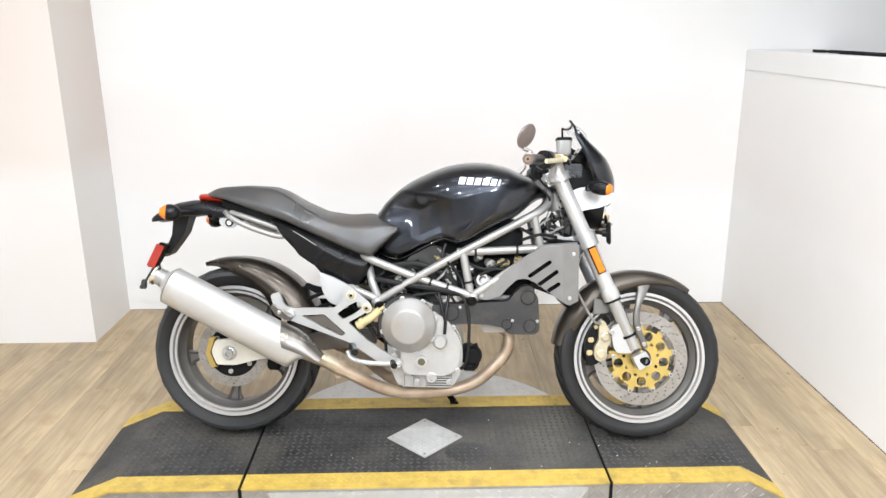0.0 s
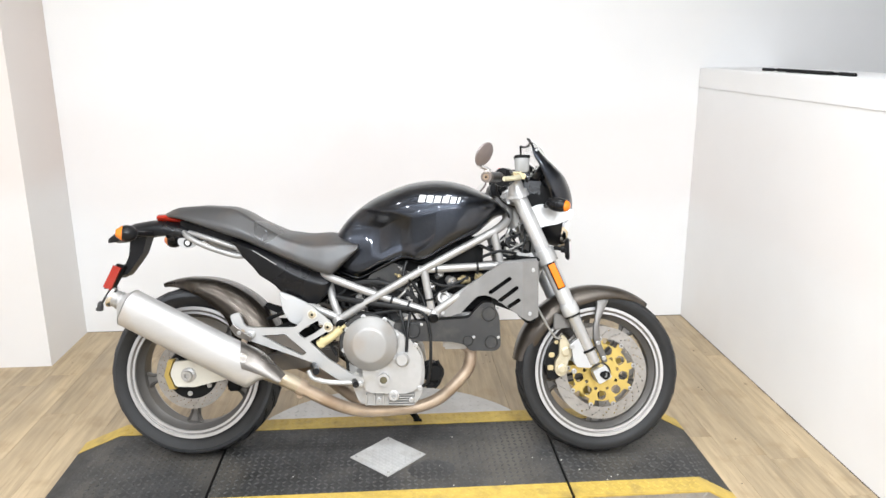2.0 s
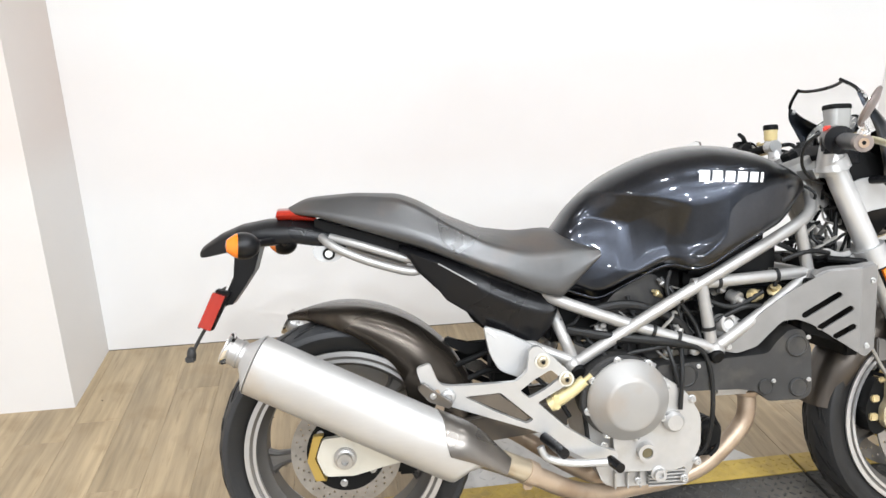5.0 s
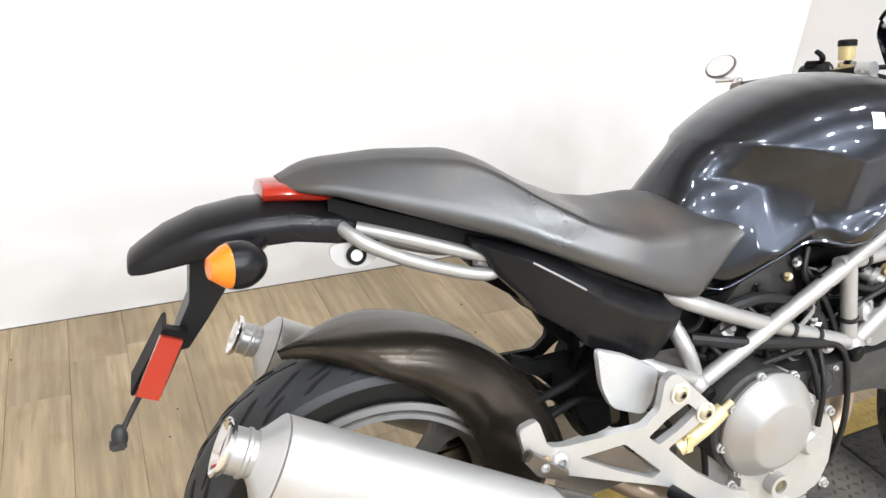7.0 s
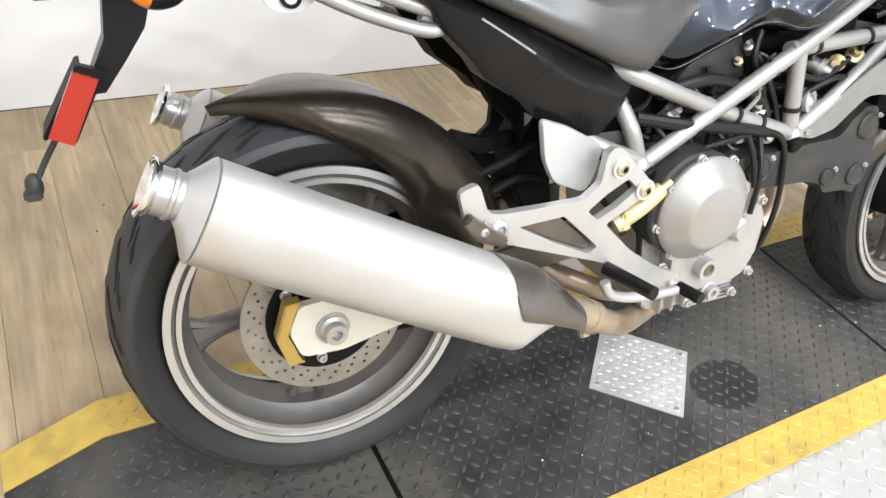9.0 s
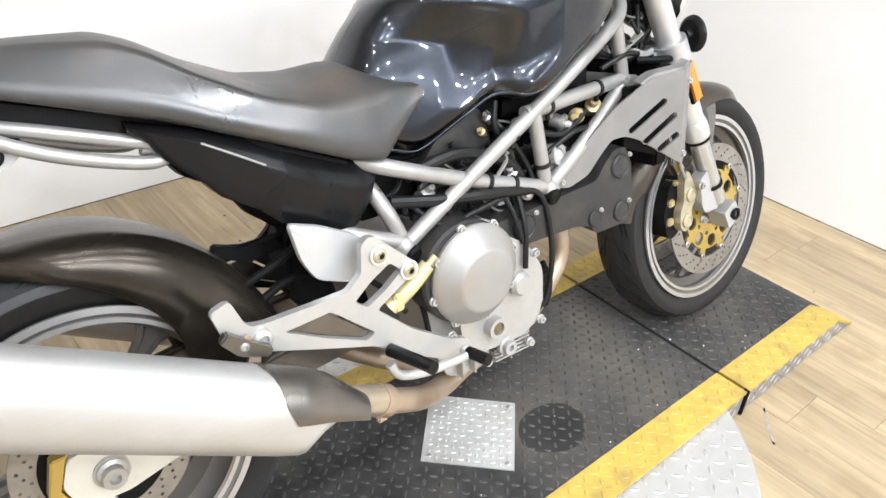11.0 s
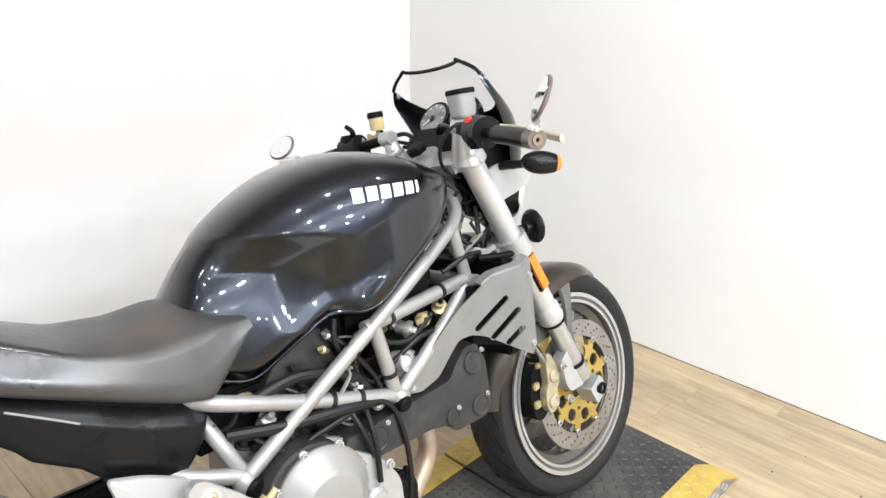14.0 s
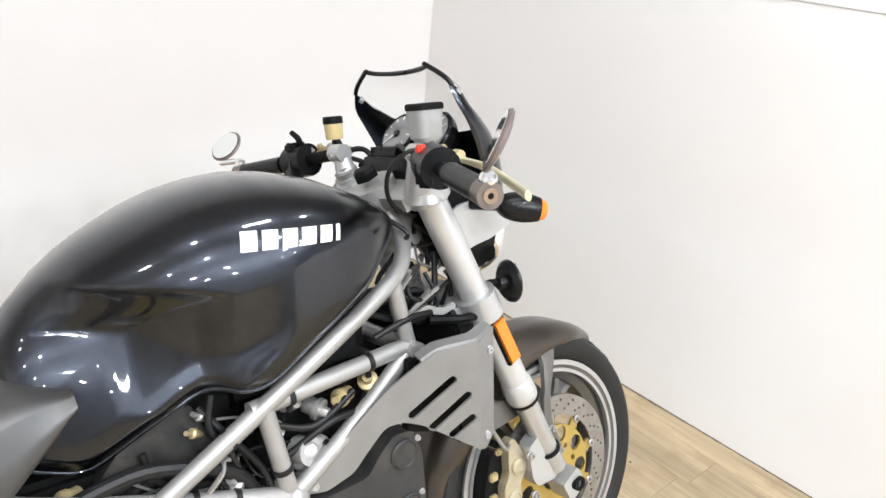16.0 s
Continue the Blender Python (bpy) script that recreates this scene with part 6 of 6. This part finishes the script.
for i in range(33):
    f = i / 32
    an = radians(172 - 120 * f)
    r = 0.306 + 0.004 * math.sin(math.pi * f)
    w = 0.070 * (0.72 + 0.28 * step01(f / 0.25)) * (1 - 0.55 * step01((f - 0.80) / 0.22))
    drop = 0.046 * step01((f + 0.12) / 0.3) * (1 - 0.75 * step01((f - 0.5) / 0.45)) + 0.016
    lp = []
    for k in range(13):
        b = -1 + 2 * k / 12
        d = drop * max(0.0, (abs(b) - 0.35) / 0.65) ** 1.7
        lp.append((FW.x + (r - d) * math.cos(an), w * math.copysign(min(1, abs(b) * 1.25), b), FW.z + (r - d) * math.sin(an)))
    inner = [(p[0] - 0.0035 * math.cos(an), p[1] * 0.95, p[2] - 0.0035 * math.sin(an)) for p in reversed(lp)]
    loops.append(lp + inner)
fg = part("front_mudguard", loft(loops), CARBON, bike, "dark bronze-grey carbon front mudguard", STEER, smooth=50)
for side in (-1, 1):
    arm = curve([(0.742, 0.050, 0.562), (0.736, 0.066, 0.530), (0.722, 0.076, 0.490), (0.712, 0.079, 0.445), (0.716, 0.080, 0.395), (0.734, 0.080, 0.350), (0.742, 0.080, 0.325)], 5)
    loops = []
    for i, p in enumerate(arm):
        w = sample([(0, 0.036), (5, 0.020), (11, 0.0125), (20, 0.0125), (30, 0.010)], i)
        tilt = 0.3 * w if i > 10 else 0.0
        y = side * p.y
        loops.append([(p.x - w, y - side * 0.005, p.z - tilt), (p.x - w * 0.8, y + side * 0.003, p.z - tilt), (p.x, y + side * 0.006, p.z), (p.x + w * 0.8, y + side * 0.003, p.z + tilt), (p.x + w, y - side * 0.005, p.z + tilt)])
    bm = loft(loops)
    strap([(0.56, 0.47), (0.63, 0.468), (0.66, 0.47)], [0.06, 0.034, 0.03], side * 0.070, side * 0.084, bm)
    ob = part("mudguard_stay", bm, RIM, fg, "grey plastic mudguard stay")
    for x, z in ((0.716, 0.394), (0.736, 0.340)):
        part("stay_bolt", bolt((x, side * 0.09, z), 0.006, (0, side, 0)), STEEL, fg)

# -- handlebars --


def bars(side):
    c = on_fork(0.0, side)
    bm = tube([c + Vector((0.0, 0, -0.02)), c + Vector((-0.004, side * 0.004, 0.014)), c + Vector((-0.010, side * 0.010, 0.050))], (0.038, 0.019) if side < 0 else (0.030, 0.013), n=20)
    tube([c + Vector((-0.012, side * -0.006, 0.054)), c + Vector((-0.014, side * 0.026, 0.053))], 0.0165, bm, n=18)
    clamp = part("bar_clamp", bm, POLISHED, bike, "silver handlebar riser clamp", STEER)
    part("clamp_bolt", bolt(c + Vector((-0.031, side * 0.010, 0.050)), 0.005, (-1, 0, 0.1)), STEEL, clamp)
    a, b = c + Vector((-0.014, side * 0.0, 0.054)), UNSTEER @ (Vector((0.312, -0.408, 0.955)) if side < 0 else Vector((0.335, 0.400, 0.935)))
    part("handlebar", tube([a, b], 0.011, n=14), DULL, bike, m=STEER)
    d = (b - a).normalized()
    g0 = a + d * ((b - a).length - 0.135)
    part("grip", tube([g0, b - d * 0.01], 0.0168, n=18), PLASTIC, bike, "black rubber grip", STEER)
    bm = tube([b - d * 0.012, b + d * 0.014], 0.0175, n=18)
    part("bar_end", bm, BAREND, bike, "weathered brown metal bar end", STEER)
    part("bar_end_cap", ring(b + d * 0.0145, 0.004, 0.0095, 0.004, d, n=20), PIPE, bike, m=STEER)
    # dull black disc painting the shade in the bar end's hole
    part("bar_end_hole_shade", disc(b + d * 0.0140, 0.0045, 0.003, d), DULL, bike, m=STEER)
    sw = a + d * 0.115
    bm = tube([sw - d * 0.026, sw + d * 0.026], 0.031, n=20)
    block(sw.x - 0.03, sw.x + 0.022, sw.y - 0.018, sw.y + 0.018, sw.z - 0.03, sw.z + 0.012, 0.006, bm)
    swo = part("switch_housing", bm, PLASTIC, bike, "black plastic switch housing", STEER)
    if side < 0:
        part("stop_switch", block(sw.x - 0.022, sw.x - 0.006, sw.y + 0.006, sw.y + 0.020, sw.z + 0.018, sw.z + 0.032, 0.003), REDPLASTIC, swo, "red stop switch")
    # lever and its cylinder
    m0 = a + d * 0.050 + Vector((0.030, 0, 0.004))
    bm = tube([m0 - d * 0.02, m0 + d * 0.065], 0.0135, n=14)
    block(m0.x - 0.03, m0.x + 0.012, m0.y - 0.012, m0.y + 0.012, m0.z - 0.014, m0.z + 0.014, 0.003, bm)
    tube([m0 + d * 0.03 + Vector((0.022, 0, 0)), m0 + d * 0.045 + Vector((0.028, 0, 0))], 0.010, bm, n=10)
    cyl = part("master_cylinder", bm, PALEGOLD, bike, "gold master cylinder", STEER)
    for k, o in enumerate((-0.006, 0.022, 0.048)):
        part("cylinder_bolt", bolt(m0 + d * o + Vector((-0.018, 0, 0.014 if k != 1 else 0.017)), 0.0052, (-0.4, 0, 1)), PALEGOLD if k == 1 else STEEL, cyl)
    part("banjo_fitting", tube([m0 - d * 0.018, m0 - d * 0.036], 0.0085, n=12), PALEGOLD, cyl)
    part("brake_line", tube([m0 - d * 0.034, m0 - d * 0.060 + Vector((0.012, 0, -0.004)), m0 - d * 0.088 + Vector((0.014, 0, -0.040)), m0 - d * 0.100 + Vector((0.004, 0, -0.095))], 0.0052, n=8), CABLE, cyl, "black line curving down from the cylinder")
    if side > 0:
        bm = block(sw.x - 0.026, sw.x + 0.012, sw.y - 0.012, sw.y + 0.014, sw.z + 0.018, sw.z + 0.036, 0.004)
        tube([sw + Vector((-0.006, -0.016, 0.030)), sw + Vector((-0.014, -0.024, 0.044)), sw + Vector((-0.020, -0.012, 0.056))], (0.007, 0.005), bm, n=8)
        part("choke_lever", bm, DULL, swo, "black choke lever")
    l0 = m0 + d * 0.05 + Vector((0.016, 0, 0))
    part("lever", tube([l0, l0 + d * 0.08 + Vector((0.022, 0, -0.004)), l0 + d * 0.17 + Vector((0.020, 0, -0.008)), l0 + d * 0.245 + Vector((0.012, 0, -0.010))], (0.0085, 0.0075), n=12, flat=0.6), PALECREAM, bike, "pale cream hand lever", STEER)
    # fluid cup
    cup = UNSTEER @ Vector((0.452, -0.098, 1.018)) if side < 0 else Vector((0.462, 0.205, 1.008))
    R = 0.0180
    if side < 0:
        def square(w, dz):
            return [(cup.x + w * math.copysign(abs(math.cos(q)) ** 0.55, math.cos(q)), cup.y + w * 0.92 * math.copysign(abs(math.sin(q)) ** 0.55, math.sin(q)), cup.z + dz) for q in (2 * math.pi * j / 28 for j in range(28))]
        ob = part("fluid_cup", loft([square(0.0185, -0.020), square(0.0235, -0.014), square(0.0262, 0.026), square(0.0262, 0.030)]), GREYCUP, bike, "clouded grey box-shaped brake fluid cup", STEER)
        part("cup_lid", loft([square(0.0275, 0.030), square(0.0280, 0.032), square(0.0280, 0.038), square(0.0255, 0.041)]), DULL, ob, "black lid")
    else:
        ob = part("fluid_cup", lathe([(0, 0), (R * 0.85, 0), (R * 0.95, 0.005), (R, 0.030), (0, 0.030)], cup - Vector((0, 0, 0.008)), (0, 0, 1), 26), AMBERFLUID, bike, "amber clutch fluid cup", STEER)
        part("cup_lid", lathe([(0, 0), (R * 1.08, 0), (R * 1.08, 0.011), (R * 0.95, 0.014), (0, 0.014)], cup + Vector((0, 0, 0.022)), (0, 0, 1), 26), DULL, ob, "black lid")
        part("cup_bracket", tube([cup + Vector((0.0, -0.002, -0.006)), cup + Vector((0.004, -0.010, -0.022)), cup + Vector((-0.004, -0.028, -0.034)), m0], (0.0075, 0.006), n=8), DULL, ob)
    part("cup_hose", tube([cup - Vector((0, 0, 0.012)), cup + Vector((0.0, side * 0.01, -0.04)), m0], 0.006, n=8), CABLE, ob)
    # bar-end mirror
    mc = UNSTEER @ (Vector((0.301, -0.450, 1.020)) if side < 0 else Vector((0.333, 0.464, 0.987)))
    ax = (Vector((-0.675, 0.56, 0.483)) if side < 0 else Vector((-0.70, -0.25, 0.62))).normalized()
    q = Vector((0, 0, 1)).rotation_difference(ax)
    bm = lathe([(0, -0.0065), (0.025, -0.006), (0.040, -0.002), (0.0425, 0.002), (0.040, 0.005), (0.0385, 0.003), (0, 0.003)], (0, 0, 0), ax, 30)
    bmesh.ops.scale(bm, vec=(0.94, 0.94, 0.94) if side < 0 else (0.86, 0.92, 0.86), verts=bm.verts)
    bmesh.ops.translate(bm, vec=mc, verts=bm.verts)
    mo = part("mirror", bm, BROWNBACK, bike, "round brown-grey bar-end mirror", STEER)
    bm = disc((0, 0, 0), 0.0375, 0.002, ax, 30, edge=0.0005)
    bmesh.ops.scale(bm, vec=(0.94, 0.94, 0.94) if side < 0 else (0.86, 0.92, 0.86), verts=bm.verts)
    bmesh.ops.translate(bm, vec=mc + ax * 0.0052, verts=bm.verts)
    part("mirror_glass", bm, MIRROR, mo)
    low = mc - (Vector((0, 0, 1)) - ax * ax.z).normalized() * 0.038 - ax * 0.004
    bm = tube([b + d * 0.004, b + d * 0.008 + Vector((0.004, 0, 0.022)), low], 0.006, n=10)
    ball(b + d * 0.006 + Vector((0.002, 0, 0.018)), 0.012, 0.012, 0.012, bm)
    part("mirror_stem", bm, CHROME, mo)


both(bars)
rc = on_fork(0.0, -1)
part("throttle_cable", tube([rc + Vector(p) for p in ((-0.012, -0.050, 0.055), (-0.050, -0.035, 0.062), (-0.072, -0.010, 0.035), (-0.066, 0.010, -0.005), (-0.040, 0.020, -0.035), (0.0, 0.030, -0.050))], 0.0038, n=8), CABLE, bike, "thin black cable looping from the grip", STEER)

# -- instruments --
bm = bmesh.new()
for y in (-0.048, 0.048):
    lathe([(0, -0.035), (0.03, -0.034), (0.043, -0.012), (0.046, 0.004), (0.043, 0.008), (0.040, 0.005), (0, 0.005)], (0.505, y, 1.000), (-0.80, 0, 0.60), 32, bm)
block(0.440, 0.530, -0.088, 0.092, 0.905, 0.985, 0.016, bm)
dash = part("instrument_pod", bm, PLASTIC, bike, "black twin-dial instrument pod", STEER)
for y in (-0.048, 0.048):
    c = Vector((0.505, y, 1.000)) + Vector((-0.80, 0, 0.60)).normalized() * 0.007
    part("dial", disc(c, 0.039, 0.003, (-0.80, 0, 0.60), 30), DIAL, dash, "dark dial face")
    part("dial_hub", disc(c + Vector((-0.003, 0, 0.002)), 0.007, 0.004, (-0.80, 0, 0.60), 16), PLASTIC, dash)
    nd = Vector((-0.80, 0, 0.60)).normalized()
    up = Vector((0.60, 0, 0.80))
    sdv = Vector((0, 1, 0))
    for k in range(9):
        an = radians(-125 + 250 * k / 8)
        dirn = up * math.cos(an) + sdv * math.sin(an)
        part("dial_mark", tube([c + nd * 0.002 + dirn * 0.029, c + nd * 0.002 + dirn * 0.036], 0.0010, n=5), CREAM, dash)
    part("needle", tube([c + nd * 0.004, c + nd * 0.004 + (up * -0.6 + sdv * 0.8) * 0.03], (0.002, 0.0008), n=5), WHITE, dash)

# -- fly screen and headlight --
ROWS_S = [(0.622, 0.807, 0.080, 0.585), (0.641, 0.862, 0.116, 0.565), (0.642, 0.917, 0.138, 0.545), (0.620, 0.977, 0.150, 0.522), (0.586, 1.015, 0.153, 0.503), (0.552, 1.046, 0.150, 0.486)]
ROWS_C = [(0.530, 1.082, 0.132, 0.480), (0.488, 1.110, 0.085, 0.472)]


def screen_shells(n=40, m=16):
    """The black cowl and the clear screen above it, one curved skin parted along a dipping line."""
    rows = ROWS_S + ROWS_C
    k = 8
    A = curve([(r[0], r[1], r[2]) for r in rows], k)
    B = curve([(r[3], 0, 0) for r in rows], k)

    def spot(t, f):
        x = min(max(t * k, 0.0), len(A) - 1.001)
        a = int(x)
        p, q = A[a].lerp(A[a + 1], x - a), B[a].lerp(B[a + 1], x - a)
        return Vector((q.x + (p.x - q.x) * max(0.0, math.cos(f)) ** 0.85, 0.006 + p.z * math.sin(f), p.y + 0.015 * (1 - math.cos(f)) * 0.6))

    fs = [math.pi * (b / n - 0.5) for b in range(n + 1)]
    part_at = [3.55 + 2.15 * abs(math.sin(f)) ** 3.2 for f in fs]
    skins = []
    for lower in (True, False):
        outer = []
        for r in range(m + 1):
            lp = []
            for f, cut in zip(fs, part_at):
                t = cut * r / m if lower else cut + (len(rows) - 1 - cut) * r / m
                lp.append(spot(t, f))
            outer.append(lp)
        thick = 0.004 if lower else 0.0025
        bm = loft([lp + [Vector((p.x - thick, p.y * 0.975, p.z - 0.001)) for p in reversed(lp)] for lp in outer])
        skins.append((bm, outer))
    return skins


(bm, outer), (bm2, outer2) = screen_shells()
screen = part("fly_screen", bm, TANK, bike, "glossy black fly screen fairing", STEER, smooth=60)
ob = part("clear_screen", bm2, GLASS, screen, "clear plastic screen top", smooth=60)
ob.visible_shadow = False
edge = [lp[0] for lp in outer2[::4]] + outer2[-1][2:-2:3] + [lp[-1] for lp in reversed(outer2[::4])]
part("screen_trim", tube(edge, 0.0042, n=8, k=3), PLASTIC, screen, "black rubber screen edging")
for lp in (outer2[0],):
    for e in (lp[0], lp[-1]):
        part("screen_screw", bolt(Vector(e) + Vector((0.01, 0, -0.01)), 0.005, (-1, 0, 0.3)), POLISHED, screen)
HL = Vector((0.592, -0.005, 0.826))
head = part("headlight", lathe([(0, -0.105), (0.035, -0.10), (0.066, -0.07), (0.083, -0.03), (0.088, 0.0), (0.088, 0.014), (0, 0.014)], HL, (1, 0, -0.08), 40), PLASTIC, bike, "round headlight with black bowl", STEER)
part("headlight_rim", lathe([(0.080, 0.0), (0.0905, 0.0), (0.0925, 0.012), (0.089, 0.024), (0.080, 0.026)], HL, (1, 0, -0.08), 44, close=True), CHROME, head, "bright headlight rim")
part("headlight_glass", lathe([(0, 0.034), (0.04, 0.031), (0.07, 0.024), (0.081, 0.018), (0.081, 0.014), (0, 0.016)], HL, (1, 0, -0.08), 40), LENS, head)


def head_side(side):
    part("headlight_bracket", plate(rounded([(0.465, 0.868), (0.504, 0.884), (0.556, 0.888), (0.628, 0.864), (0.624, 0.836), (0.570, 0.814), (0.530, 0.808), (0.500, 0.798), (0.486, 0.79), (0.475, 0.83)], 0.008), side * 0.100, side * 0.106, 0.002), POLISHED, bike, "silver headlight bracket", STEER)
    turn_signal("front_turn_signal", (0.552, side * 0.200, 0.877), (0.80, side * 0.53, -0.22), (0.530, side * 0.105, 0.880), STEER, R=0.025, L=0.088, cut=0.36)


both(head_side)
hb = part("horn", lathe([(0, -0.020), (0.012, -0.02), (0.014, -0.006), (0.030, -0.006), (0.038, 0.0), (0.040, 0.006), (0.036, 0.010), (0.022, 0.007), (0.010, 0.010), (0, 0.010)], (0.602, -0.105, 0.727), (0.97, -0.20, 0.02), 30), PLASTIC, bike, "round black horn", STEER)
for dy, dz in ((-0.012, 0.030), (0.010, -0.031)):
    part("horn_rivet", bolt((0.612, -0.105 + dy, 0.727 + dz), 0.0035, (0.97, -0.20, 0.02)), CHROME, hb)
part("horn_bracket", tube([(0.530, -0.09, 0.722), (0.565, -0.095, 0.73), (0.585, -0.098, 0.727)], 0.007, n=8), DULL, hb)
for i, h in enumerate([((0.43, -0.10, 0.985), (0.47, -0.06, 0.96), (0.48, -0.03, 0.88), (0.47, -0.05, 0.78)), ((0.45, 0.12, 0.95), (0.50, 0.05, 0.93), (0.49, 0.0, 0.86), (0.47, 0.03, 0.78)), ((0.40, -0.14, 0.97), (0.44, -0.03, 0.99), (0.47, 0.02, 0.93)),
                       ((0.44, -0.06, 0.86), (0.50, -0.06, 0.80), (0.50, -0.07, 0.72)), ((0.43, 0.11, 0.965), (0.455, 0.06, 0.945), (0.46, 0.0, 0.90))]):
    part("control_cable", tube(h, 0.0045, n=8), CABLE, bike)
bm = block(0.41, 0.49, -0.085, 0.085, 0.690, 0.702, 0.004)
tube([(0.43, -0.10, 0.70), (0.48, -0.125, 0.695), (0.53, -0.12, 0.692)], 0.008, bm, n=8)
part("cable_tray", bm, DULL, bike)
bm = plate(rounded([(0.455, 0.93), (0.52, 0.955), (0.58, 0.93), (0.60, 0.87), (0.55, 0.83), (0.48, 0.85)], 0.015), -0.085, 0.085, 0.006)
part("inner_cowl", bm, DULL, bike, m=STEER)


# ---- floor planks ----
PLANK_W, PLANK_L = 0.152, 1.22
plank_mesh = None
rng = random.Random(4)


def plank_of(length):
    t = bmesh.new()
    a, b = PLANK_W / 2 - 0.0003, length / 2 - 0.0003
    loft([[(-a, -b, -0.004), (a, -b, -0.004), (a, b, -0.004), (-a, b, -0.004)], [(-a, -b, -0.0008), (a, -b, -0.0008), (a, b, -0.0008), (-a, b, -0.0008)],
          [(-a + 0.0008, -b + 0.0008, 0), (a - 0.0008, -b + 0.0008, 0), (a - 0.0008, b - 0.0008, 0), (-a + 0.0008, b - 0.0008, 0)]], t)
    return part("plank", t, WOOD, floor, smooth=20)


for i in range(int((FAR_EAST - WEST) / PLANK_W) + 1):
    x = WEST + (i + 0.5) * PLANK_W
    if x > EAST + 0.1:
        break
    y0 = SOUTH - rng.random() * PLANK_L
    while y0 < NORTH - 0.01:
        a, b = max(y0, SOUTH), min(y0 + PLANK_L, NORTH + 0.02)
        y0 += PLANK_L
        if b - a < 0.03:
            continue
        if b - a > PLANK_L - 0.001 and plank_mesh is not None:
            ob = new("plank", plank_mesh)
            ob.parent = floor
        else:
            ob = plank_of(b - a)
            if b - a > PLANK_L - 0.001:
                plank_mesh = ob.data
        ob.location = (x, (a + b) / 2, 0.0)
